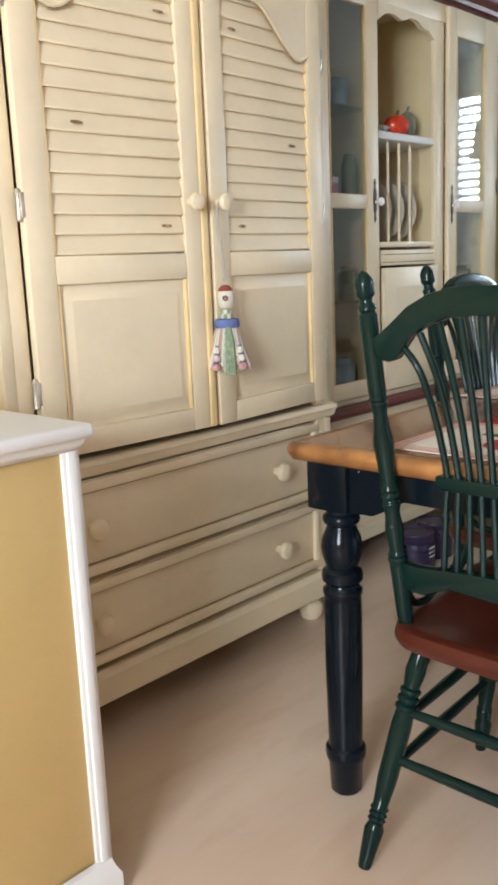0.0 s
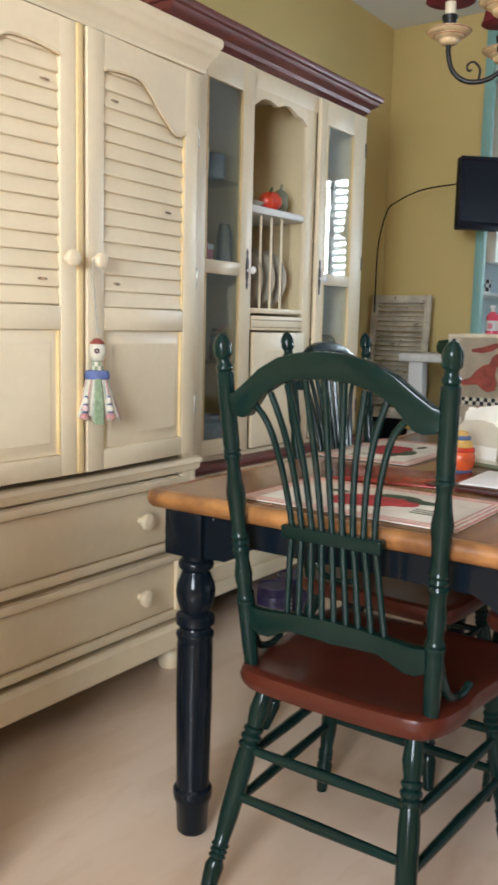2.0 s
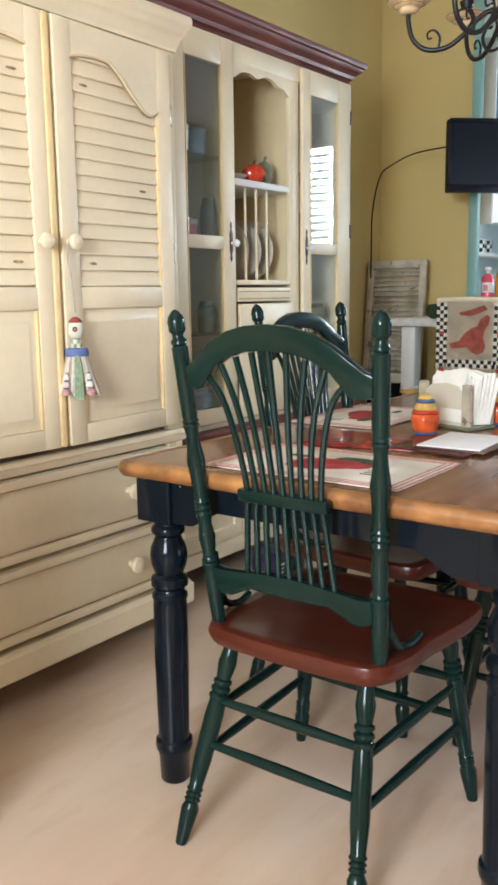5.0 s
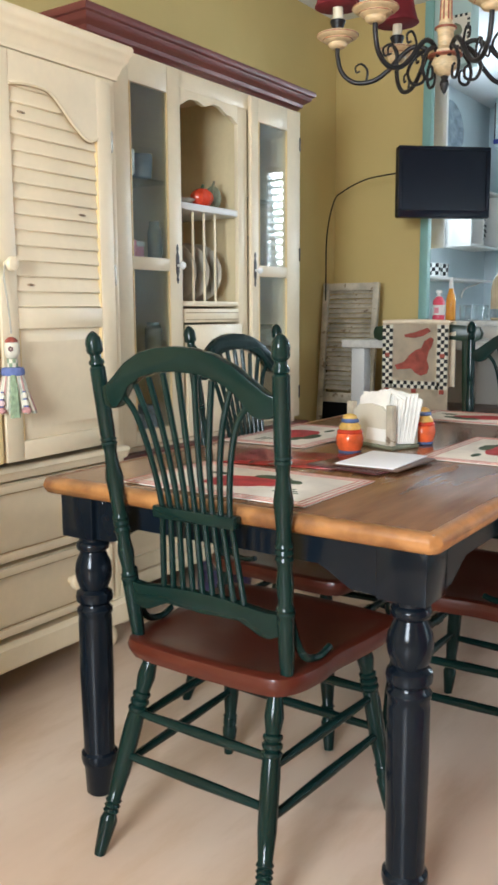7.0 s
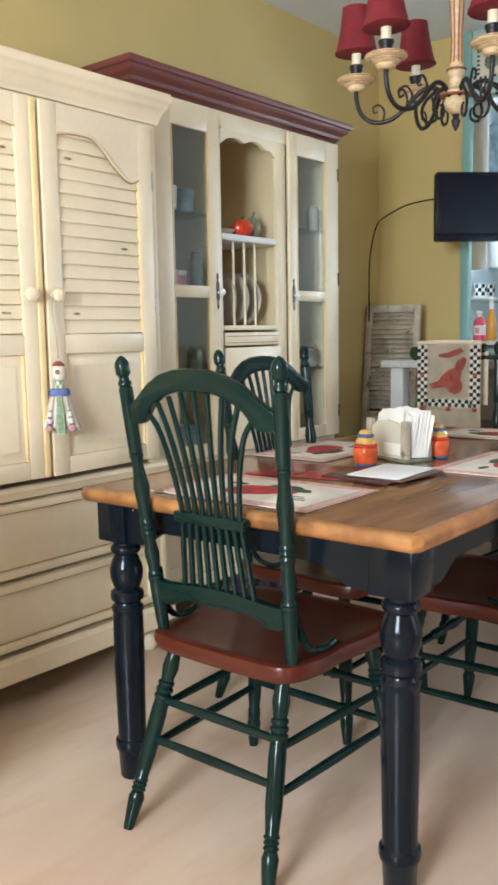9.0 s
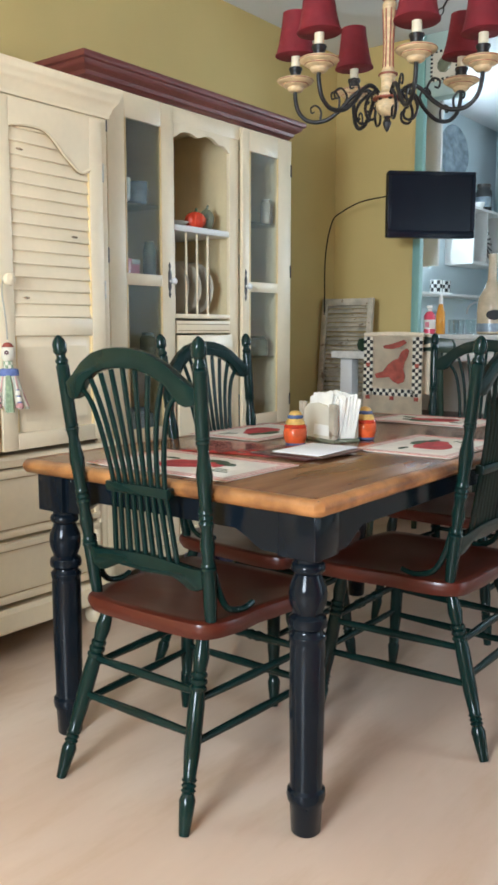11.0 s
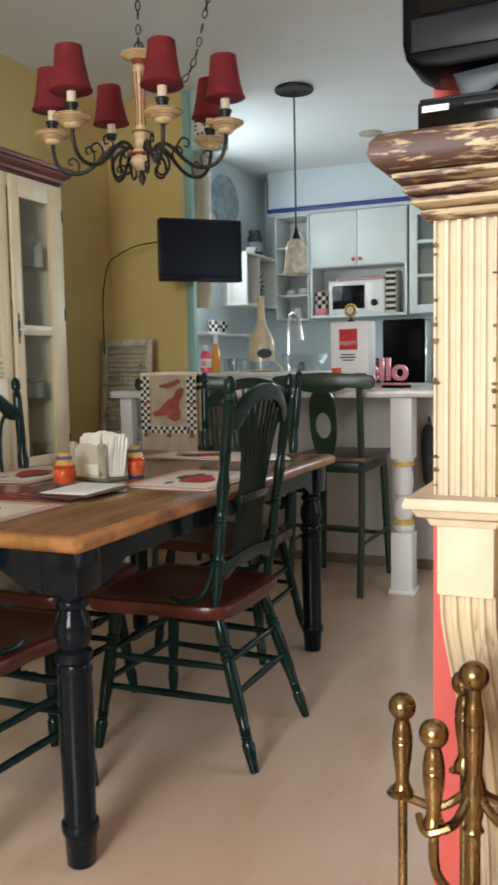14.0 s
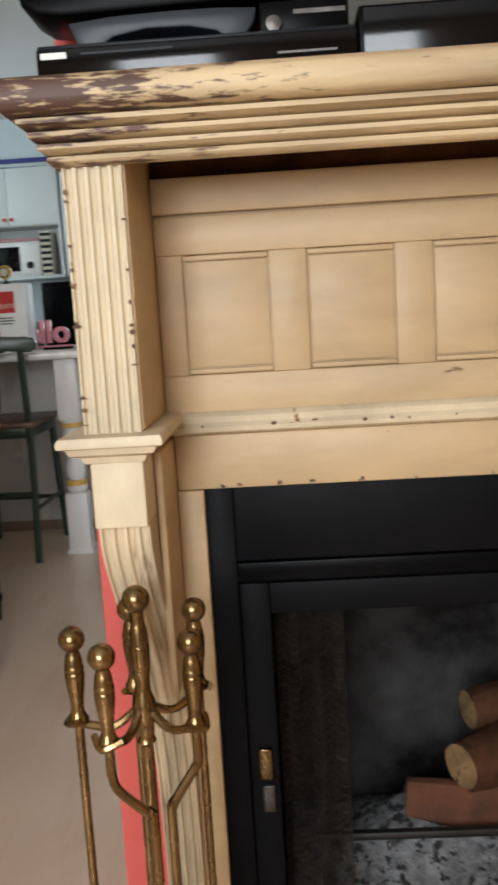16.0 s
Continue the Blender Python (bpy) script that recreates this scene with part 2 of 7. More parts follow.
PINK = make_mat("pink_sign", (0.72, 0.25, 0.30), 0.5, var=0.1)
PINKJ = make_mat("pink_soap", (0.80, 0.10, 0.16), 0.2, var=0.1, bump=0)
AMBER = make_mat("amber_soap", (0.70, 0.30, 0.04), 0.15, var=0.1, bump=0)
GREYP = make_mat("grey_blue_plate", (0.27, 0.33, 0.38), 0.25, var=0.35, scale=14, bump=0)
PURPLE = make_mat("purple_label", (0.030, 0.020, 0.060), 0.4, var=0.2)
GREYB = make_mat("grey_plastic", (0.011, 0.013, 0.016), 0.4, spec=0.15, var=0.1)
FOOTG = make_mat("blue_grey_gloss_plastic", (0.016, 0.022, 0.030), 0.42, spec=0.3, var=0.1, bump=0)
OLIVEP = make_mat("dull_olive_panel", (0.045, 0.040, 0.028), 0.5, var=0.1)
TEXTK = make_mat("dark_print", (0.03, 0.03, 0.03), 0.6, var=0.1)
REDP = make_mat("red_print", (0.60, 0.04, 0.04), 0.5, var=0.1)
THREADP = make_mat("pink_thread", (0.55, 0.28, 0.26), 0.95, var=0.2, scale=80, bump=0.4)
THREADG = make_mat("green_thread", (0.26, 0.33, 0.20), 0.95, var=0.2, scale=80, bump=0.4)
THREADB = make_mat("blue_thread", (0.13, 0.17, 0.36), 0.95, var=0.2, scale=80, bump=0.4)
PALEG = make_mat("pale_green_thread", (0.48, 0.52, 0.42), 0.95, var=0.2, scale=80, bump=0.4)
PALEP = make_mat("pale_pink_thread", (0.66, 0.47, 0.44), 0.95, var=0.2, scale=80, bump=0.4)
CHIP_DARK = make_mat("dark_flower_paint", (0.10, 0.03, 0.03), 0.5, var=0.3, scale=60)
CORD = make_mat("grey_cord", (0.42, 0.38, 0.30), 0.9, var=0.1)
GLASS = make_glass("cabinet_glass", (0.93, 0.96, 0.95))
CLEAR = make_glass("clear_glass", (0.92, 0.95, 0.95), 0.01)


# ---- mesh helpers ----
def smooth(me, angle=38):
    me.polygons.foreach_set("use_smooth", [True] * len(me.polygons))
    me.set_sharp_from_angle(angle=radians(angle))


def mesh_of(bm, name, material):
    bmesh.ops.recalc_face_normals(bm, faces=bm.faces)
    me = bpy.data.meshes.new(name)
    bm.to_mesh(me)
    bm.free()
    smooth(me)
    me.materials.append(material)
    return me


def part(name, bm, material, parent, label=""):
    ob = new(name, mesh_of(bm, name, material))
    ob.parent = parent
    return tagged(ob, label)


def solid(name, bm, material, label, category, kind="", group=""):
    return tagged(new(name, mesh_of(bm, name, material)), label, category, group, kind)


def thing(name, label, category, at=(0, 0, 0), rz=0, group="", kind=""):
    ob = new(name)
    ob.matrix_world = pose(*at, 0, 0, rz)
    return tagged(ob, label, category, group, kind)


def bx(x0, x1, y0, y1, z0, z1, bev=0.003, seg=2, m=None):
    bm = bmesh.new()
    bmesh.ops.create_cube(bm, size=1)
    for v in bm.verts:
        v.co = Vector(((x0 + x1) / 2 + v.co.x * (x1 - x0), (y0 + y1) / 2 + v.co.y * (y1 - y0), (z0 + z1) / 2 + v.co.z * (z1 - z0)))
    if bev:
        bmesh.ops.bevel(bm, geom=list(bm.edges), offset=min(bev, 0.45 * min(abs(x1 - x0), abs(y1 - y0), abs(z1 - z0))), segments=seg, profile=0.5, affect="EDGES")
    if m:
        bm.transform(m)
    return bm


def join(*bms):
    out = bmesh.new()
    for b in bms:
        me = bpy.data.meshes.new("tmp")
        b.to_mesh(me)
        b.free()
        out.from_mesh(me)
        bpy.data.meshes.remove(me)
    return out


def rings(loops, closed=True, caps=True):
    """A skin over loops of points, each loop as long as the others."""
    bm = bmesh.new()
    vs = [[bm.verts.new(p) for p in loop] for loop in loops]
    n = len(vs[0])
    for a, b in zip(vs, vs[1:]):
        for i in range(n if closed else n - 1):
            j = (i + 1) % n
            bm.faces.new((a[i], a[j], b[j], b[i]))
    if caps:
        bm.faces.new(list(reversed(vs[0])))
        bm.faces.new(vs[-1])
    return bm


def lathe(profile, seg=20, m=None, sx=1.0):
    """profile: (radius, height) from the bottom up."""
    bm = rings([[(max(r, 0.0004) * math.cos(6.28318 * i / seg) * sx, max(r, 0.0004) * math.sin(6.28318 * i / seg), z) for i in range(seg)] for r, z in profile])
    if m:
        bm.transform(m)
    return bm


def turned(p0, p1, profile, seg=14):
    """A turned rod from p0 to p1; profile: (part of the way, radius)."""
    p0, p1 = Vector(p0), Vector(p1)
    d = p1 - p0
    m = Matrix.Translation(p0) @ d.to_track_quat("Z", "Y").to_matrix().to_4x4()
    return lathe([(r, f * d.length) for f, r in profile], seg, m)


def smooth_path(pts, n=6):
    pts = [Vector(p) for p in pts]
    out = []
    for i in range(len(pts) - 1):
        a, b, c, d = pts[max(i - 1, 0)], pts[i], pts[i + 1], pts[min(i + 2, len(pts) - 1)]
        for k in range(n):
            t = k / n
            out.append(0.5 * (2 * b + (c - a) * t + (2 * a - 5 * b + 4 * c - d) * t * t + (3 * b - a - 3 * c + d) * t ** 3))
    return out + [pts[-1]]


def tube(pts, r, seg=8, n=6, flat=1.0):
    """A bent rod through points; r: one radius or one at each end."""
    path = smooth_path(pts, n) if n else [Vector(p) for p in pts]
    r0, r1 = r if isinstance(r, tuple) else (r, r)
    loops, side = [], None
    for i, p in enumerate(path):
        d = (path[min(i + 1, len(path) - 1)] - path[max(i - 1, 0)]).normalized()
        if side is None:
            side = d.cross(Vector((0, 0, 1)) if abs(d.z) < 0.9 else Vector((1, 0, 0))).normalized()
        side = (side - d * side.dot(d)).normalized()
        up = d.cross(side)
        rad = r0 + (r1 - r0) * i / (len(path) - 1)
        loops.append([p + side * rad * math.cos(6.28318 * k / seg) + up * rad * flat * math.sin(6.28318 * k / seg) for k in range(seg)])
    return rings(loops)


def prism(poly, depth, m=None, bev=0.0):
    """A plate: poly in x and z, from y = 0 to y = depth."""
    bm = bmesh.new()
    a = [bm.verts.new((x, 0, z)) for x, z in poly]
    b = [bm.verts.new((x, depth, z)) for x, z in poly]
    n = len(poly)
    fa, fb = bm.faces.new(a), bm.faces.new(list(reversed(b)))
    for i in range(n):
        bm.faces.new((a[i], b[i], b[(i + 1) % n], a[(i + 1) % n]))
    if bev:
        bmesh.ops.recalc_face_normals(bm, faces=bm.faces)
        bmesh.ops.bevel(bm, geom=list(fa.edges) + list(fb.edges), offset=bev, segments=2, profile=0.5, affect="EDGES")
    if m:
        bm.transform(m)
    return bm


def moulding(plan, profile, closed=False):
    """A moulding along a plan of (x, y) corners, mitred; profile: (out, z). Out lies to the right of the way."""
    n = len(plan)
    loops = []
    for i in range(n):
        p = Vector(plan[i])
        dirs = []
        if i > 0 or closed:
            dirs.append((p - Vector(plan[i - 1])).normalized())
        if i < n - 1 or closed:
            dirs.append((Vector(plan[(i + 1) % n]) - p).normalized())
        outs = [Vector((d.y, -d.x)) for d in dirs]
        o = sum(outs, Vector((0, 0)))
        o = o / o.dot(outs[0]) if len(outs) > 1 else outs[0]
        loops.append([(p.x + o.x * f, p.y + o.y * f, z) for f, z in profile])
    return rings(loops + ([loops[0]] if closed else []), closed=True, caps=not closed)


ON_X = Matrix(((0, -1, 0, 0), (1, 0, 0, 0), (0, 0, 1, 0), (0, 0, 0, 1)))  # a plate drawn in x and z, turned to lie in y and z


# ---- structure ----
CZ = 2.82
LX, BY = -2.10, 3.42
solid("floor", bx(-2.3, 3.4, -3.8, 6.3, -0.12, 0, 0), FLOOR, "pale pinkish wood-look floor with a soft sheen", "floor", "structure")
solid("ceiling", bx(-2.3, 3.4, -3.8, 6.3, CZ, CZ + 0.1, 0), CEIL, "plain white plaster ceiling", "ceiling", "structure")


def wall_with_hole(name, axis, at, thick, a0, a1, hole, material, label):
    """A wall across x (axis 'y') or y (axis 'x') with one opening (b0, b1, z0, z1)."""
    b0, b1, z0, z1 = hole
    spans = [(a0, b0, 0, CZ), (b1, a1, 0, CZ), (b0, b1, 0, z0), (b0, b1, z1, CZ)]
    boxes = [bx(s, e, at, at + thick, lo, hi, 0) if axis == "y" else bx(at, at + thick, s, e, lo, hi, 0) for s, e, lo, hi in spans]
    return solid(name, join(*boxes), material, label, "wall", "structure")


solid("wall_west", bx(LX - 0.12, LX, -3.7, BY + 0.05, 0, CZ, 0), WALL, "mustard yellow painted wall behind the cabinets", "wall", "structure")
wall_with_hole("wall_west_kitchen", "x", LX - 0.12, 0.12, BY + 0.05, 6.2, (3.85, 4.85, 1.58, 2.66), KWALL, "pale blue kitchen wall with a window")
solid("wall_stub", bx(LX, -1.489, BY, BY + 0.030, 0, CZ, 0.004), WALL, "mustard yellow wall ending at the kitchen opening", "wall", "structure")
solid("trim_teal", join(bx(-1.537, -1.486, BY - 0.012, BY, 0, CZ, 0.004), bx(-1.489, -1.486, BY, BY + 0.032, 0, CZ, 0.001)), TEAL, "teal painted corner trim on the wall end", "trim", "structure")
wall_with_hole("wall_north", "y", 6.08, 0.12, LX, 2.4, (0.28, 1.10, 1.50, 2.56), KWALL, "pale blue kitchen end wall with a window")
wall_with_hole("wall_east_kitchen", "x", 2.3, 0.12, 0.3, 6.2, (0.80, 2.10, 0.20, 2.10), KWALL, "pale blue kitchen side wall with a glazed door")
wall_with_hole("wall_south", "y", -3.72, 0.12, LX, 3.3, (-0.23, 1.07, 0.90, 2.30), WALL, "mustard yellow wall with a wide window")
solid("wall_east", bx(3.2, 3.32, -3.7, 0.4, 0, CZ, 0), WALL, "mustard yellow side wall", "wall", "structure")
FY = -0.25
solid("wall_fireplace", join(bx(0.787, 0.955, FY, 0.40, 0, CZ, 0), bx(1.745, 3.3, FY, 0.40, 0, CZ, 0), bx(0.955, 1.745, FY, 0.40, 0.78, CZ, 0), bx(0.955, 1.745, 0.30, 0.40, 0, 0.78, 0)), CORAL, "coral red painted chimney wall", "wall", "structure")


def window(name, axis, at, b0, b1, z0, z1, label, slats):
    w = thing(name, label, "window", kind="structure")

    def put(nm, lo, hi, za, zb, da, db, material, bev=0.004):
        b = bx(lo, hi, at + da, at + db, za, zb, bev) if axis == "y" else bx(at + da, at + db, lo, hi, za, zb, bev)
        return part(nm, b, material, w)

    for lo, hi, za, zb in ((b0, b0 + 0.05, z0, z1), (b1 - 0.05, b1, z0, z1), (b0 + 0.05, b1 - 0.05, z0, z0 + 0.05), (b0 + 0.05, b1 - 0.05, z1 - 0.05, z1)):
        put("window_frame", lo, hi, za, zb, 0.02, 0.09, WHITE)
    mid = (b0 + b1) / 2
    put("mullion", mid - 0.025, mid + 0.025, z0 + 0.05, z1 - 0.05, 0.03, 0.08, WHITE)
    for lo, hi in ((b0 + 0.05, mid - 0.025), (mid + 0.025, b1 - 0.05)):
        p = put("pane", lo, hi, z0 + 0.05, z1 - 0.05, 0.052, 0.056, CLEAR, 0)
        p.visible_shadow = False
    if slats:
        z = z0 + 0.09
        while z < z1 - 0.08:
            for lo, hi in ((b0 + 0.06, mid - 0.035), (mid + 0.035, b1 - 0.06)):
                m = pose(0, at + 0.016, z, 34, 0, 0) if axis == "y" else pose(at + 0.016, 0, z, 0, -34, 0)
                part("slat", bx(lo, hi, -0.034, 0.034, -0.005, 0.005, 0.003, 2, m) if axis == "y" else bx(-0.034, 0.034, lo, hi, -0.005, 0.005, 0.003, 2, m), WHITE, w)
            z += 0.070
    return w


window("window_4", "x", 2.3, 0.80, 2.10, 0.20, 2.10, "white-framed glazed patio door of the dining space behind white shutters", True)
window("window_1", "y", -3.72, -0.23, 1.07, 0.90, 2.30, "wide white-framed window of the living room", False)
window("window_2", "x", LX - 0.12, 3.85, 4.85, 1.58, 2.66, "white-framed kitchen side window full of daylight", False)
window("window_3", "y", 6.08, 0.28, 1.10, 1.50, 2.56, "kitchen window with white plantation shutters", True)
solid("ground_outside", bx(-60, 60, -60, 60, -0.5, -0.4, 0), make_mat("lawn", (0.10, 0.16, 0.05), 0.9, var=0.4, scale=0.5), "green lawn outside the house", "ground", "structure")

# ---- dining table ----
TW, TL, TH = 0.944, 1.72, 0.767
table = thing("dining_table", "farmhouse table with worn amber wood top and glossy navy legs", "table", (-TW / 2, TL / 2, 0))
hw, hl = TW / 2, TL / 2
part("tabletop", bx(-hw + 0.012, hw - 0.012, -hl + 0.012, hl - 0.012, TH - 0.034, TH, 0.002), TABLE, table, "brown-stained plank top")
edge = [(0.0, TH - 0.036), (0.008, TH - 0.033), (0.015, TH - 0.024), (0.017, TH - 0.014), (0.012, TH - 0.004), (0.004, TH + 0.0006), (-0.006, TH + 0.0012), (-0.012, TH + 0.0004), (-0.012, TH - 0.030)]
c, cc = 0.015, 0.022
plan = [(-hw + c, -hl + cc), (-hw + cc, -hl + c), (hw - cc, -hl + c), (hw - c, -hl + cc), (hw - c, hl - cc), (hw - cc, hl - c), (-hw + cc, hl - c), (-hw + c, hl - cc)]
part("edge_band", moulding(plan, edge, closed=True), TEDGE, table, "rubbed honey-coloured rounded edge")


def apron_poly(half):
    """An apron board with a dropped shape next to each leg."""
    top, low, lift = TH - 0.036, 0.632, 0.672
    side = []
    for s in (-1, 1):
        pts = [(half, low), (half - 0.055, low + 0.002), (half - 0.075, low + 0.012), (half - 0.10, lift - 0.012), (half - 0.125, lift)]
        side.append([(s * x, z) for x, z in pts])
    return [(-half, top)] + side[0] + list(reversed(side[1])) + [(half, top)]


for s in (-1, 1):
    part("apron", prism(apron_poly(hw - 0.125), 0.02, pose(0, s * (hl - 0.055) - 0.01, 0)), NAVY, table)
    part("apron", prism(apron_poly(hl - 0.125), 0.02, pose(s * (hw - 0.055) + 0.01, 0, 0, 0, 0, 90)), NAVY, table)
LEG = [(0.036, 0), (0.040, 0.004), (0.044, 0.07), (0.050, 0.078), (0.0525, 0.09), (0.051, 0.102), (0.044, 0.108), (0.0435, 0.12), (0.047, 0.30), (0.0465, 0.43), (0.045, 0.442), (0.049, 0.448), (0.049, 0.456), (0.042, 0.462), (0.040, 0.468), (0.050, 0.476),
       (0.0515, 0.486), (0.049, 0.496), (0.038, 0.503), (0.042, 0.512), (0.049, 0.53), (0.051, 0.548), (0.048, 0.565), (0.038, 0.585), (0.035, 0.592), (0.044, 0.599), (0.046, 0.606), (0.044, 0.613), (0.037, 0.618), (0.037, 0.632)]
for sx in (-1, 1):
    for sy in (-1, 1):
        cx, cy = sx * (hw - 0.080), sy * (hl - 0.080)
        leg = part("leg", join(lathe([(r * 0.83, z) for r, z in LEG], 28, pose(cx, cy, 0)), bx(cx - 0.048, cx + 0.048, cy - 0.048, cy + 0.048, 0.630, TH - 0.036, 0.004)), NAVY, table, "glossy navy turned leg with chipped paint")

# ---- dining chairs ----
chair = thing("dining_chair", "dark green spindle-back chair with red-brown seat, at the table end", "chair", (-0.487, 0.0, 0), 0, "chairs round the table")
RAKE = 0.117


def back_y(z):
    return 0.018 - (z - 0.455) * RAKE


def raked(bm):
    for v in bm.verts:
        v.co.y += back_y(v.co.z)
    return bm


def seat_mesh():
    loops = []
    outline = [(-0.195, -0.008), (-0.15, -0.025), (0, -0.031), (0.15, -0.025), (0.195, -0.008), (0.216, 0.035), (0.225, 0.10), (0.222, 0.16), (0.232, 0.24), (0.240, 0.34), (0.232, 0.405), (0.19, 0.43), (0.0, 0.44), (-0.19, 0.43), (-0.232, 0.405), (-0.240, 0.34), (-0.232, 0.24), (-0.222, 0.16), (-0.225, 0.10), (-0.216, 0.035)]
    pts = smooth_path([(x, y, 0) for x, y in outline + outline[:1]], 3)[:-1]
    mid = Vector((0, 0.2, 0))
    for k, z in ((0.90, 0.412), (0.965, 0.416), (0.99, 0.428), (1.0, 0.440), (0.985, 0.452), (0.95, 0.456), (0.85, 0.452), (0.6, 0.446), (0.3, 0.446), (0.05, 0.447)):
        loops.append([(mid.x + (p.x - mid.x) * k, mid.y + (p.y - mid.y) * k, z) for p in pts])
    return rings(loops)


part("seat", seat_mesh(), SEAT, chair, "scooped red-brown wooden seat")
POST = [(0, 0.013), (0.08, 0.0155), (0.19, 0.0165), (0.205, 0.0165), (0.21, 0.0185), (0.217, 0.0185), (0.222, 0.0155), (0.228, 0.018), (0.234, 0.015), (0.25, 0.0135), (0.30, 0.0175), (0.345, 0.0135), (0.365, 0.0155), (0.378, 0.018), (0.388, 0.015), (0.398, 0.0182), (0.408, 0.015),
        (0.418, 0.0182), (0.428, 0.015), (0.445, 0.0145), (0.50, 0.0165), (0.545, 0.019), (0.59, 0.0145), (0.625, 0.0125), (0.645, 0.0145), (0.655, 0.0172), (0.662, 0.0145), (0.668, 0.0172), (0.675, 0.0145), (0.685, 0.0158), (0.89, 0.0158), (0.896, 0.0125), (0.902, 0.0158), (0.91, 0.0155), (0.918, 0.0115), (0.93, 0.0115),
        (0.936, 0.0155), (0.944, 0.017), (0.950, 0.0162), (0.965, 0.0172), (0.98, 0.0145), (0.993, 0.0085), (1.0, 0.002)]
for s in (-1, 1):
    part("post", turned((s * 0.186, 0.020, 0.440), (s * 0.220, -0.058, 1.094), POST, 16), GREEN, chair, "turned post with acorn finial")


def crest_poly():
    top = [(-0.205, 0.985), (-0.190, 0.990), (-0.165, 1.008), (-0.13, 1.035), (-0.09, 1.055), (-0.045, 1.066), (0, 1.069)]
    low = [(0, 1.022), (-0.05, 1.019), (-0.09, 1.008), (-0.125, 0.988), (-0.145, 0.964), (-0.158, 0.949), (-0.175, 0.943), (-0.195, 0.946), (-0.205, 0.955)]
    full_top = top + [(-x, z) for x, z in reversed(top[:-1])]
    full_low = [(-x, z) for x, z in reversed(low)] + low[1:]
    return full_top + full_low


cbm = prism(crest_poly(), 0.024, pose(0, -0.012, 0), 0.004)
for v in cbm.verts:
    v.co.y -= 0.014 * (1 - (v.co.x / 0.2) ** 2)
part("crest_rail", raked(cbm), GREEN, chair, "arched top rail")
low_rail = [(-0.180, 0.578), (-0.155, 0.575), (-0.12, 0.578), (-0.06, 0.584), (0, 0.586), (0.06, 0.584), (0.12, 0.578), (0.155, 0.575), (0.180, 0.578), (0.180, 0.532), (0.16, 0.522), (0.14, 0.522), (0.115, 0.534), (0.09, 0.545), (0.03, 0.543), (0, 0.541), (-0.03, 0.543), (-0.09, 0.545), (-0.115, 0.534), (-0.14, 0.522), (-0.16, 0.522), (-0.180, 0.532)]
part("lower_rail", raked(prism(low_rail, 0.024, pose(0, -0.012, 0), 0.004)), GREEN, chair)
part("middle_rail", raked(bx(-0.100, 0.100, -0.014, 0.014, 0.728, 0.754, 0.005)), GREEN, chair)
for i in range(9):
    u = (i - 4) / 4
    pts = [(0.100 * u, 0, 0.575), (0.088 * u, 0, 0.70), (0.083 * u, 0, 0.755), (0.096 * u, 0, 0.85), (0.119 * u, 0, 0.93), (0.150 * u, 0, 1.022 - 0.052 * u * u)]
    pts = [(x, -0.014 * (1 - (x / 0.2) ** 2) * max(0, (z - 0.75) / 0.27), z) for x, y, z in pts]
    part("spindle", raked(tube(pts, 0.0062, 8, 4)), GREEN, chair)
for s in (-1, 1):
    part("bracket", tube([(s * 0.192, 0.012, 0.600), (s * 0.196, 0.030, 0.53), (s * 0.200, 0.060, 0.478), (s * 0.203, 0.11, 0.462), (s * 0.205, 0.15, 0.470)], (0.009, 0.007), 8, 5), GREEN, chair)
CLEG = [(0, 0.012), (0.02, 0.013), (0.10, 0.0165), (0.17, 0.019), (0.20, 0.0135), (0.212, 0.0175), (0.224, 0.0135), (0.236, 0.0175), (0.248, 0.0135), (0.262, 0.018), (0.275, 0.0145), (0.40, 0.019), (0.62, 0.0195), (0.69, 0.0175), (0.70, 0.021), (0.712, 0.021), (0.722, 0.0165), (0.735, 0.0205), (0.747, 0.0205), (0.757, 0.016), (0.77, 0.0195), (0.782, 0.0195), (0.79, 0.015), (0.86, 0.0195), (0.93, 0.016), (1.0, 0.013)]
feet = {}
for s in (-1, 1):
    for nm, foot, top in (("b", (s * 0.205, -0.100, 0), (s * 0.155, 0.030, 0.425)), ("f", (s * 0.228, 0.395, 0), (s * 0.172, 0.350, 0.425))):
        feet[s, nm] = (Vector(foot), Vector(top))
        part("leg", turned(foot, top, CLEG, 14), GREEN, chair, "splayed turned leg")


def on_leg(s, nm, z):
    a, b = feet[s, nm]
    return a + (b - a) * (z / 0.425)


ROD = [(0, 0.0085), (0.3, 0.0105), (0.5, 0.0115), (0.7, 0.0105), (1, 0.0085)]
RROD = [(0, 0.009), (0.30, 0.011), (0.34, 0.015), (0.37, 0.011), (0.40, 0.015), (0.43, 0.011), (0.5, 0.013), (0.57, 0.011), (0.60, 0.015), (0.63, 0.011), (0.66, 0.015), (0.70, 0.011), (1, 0.009)]
for z in (0.292, 0.205):
    part("stretcher", turned(on_leg(-1, "b", z), on_leg(1, "b", z), ROD, 10), GREEN, chair)
for s in (-1, 1):
    for z in (0.275, 0.185):
        part("stretcher", turned(on_leg(s, "b", z), on_leg(s, "f", z), ROD, 10), GREEN, chair)
part("stretcher", turned(on_leg(-1, "f", 0.29), on_leg(1, "f", 0.29), RROD, 12), GREEN, chair)
part("stretcher", turned(on_leg(-1, "f", 0.20), on_leg(1, "f", 0.20), ROD, 10), GREEN, chair)
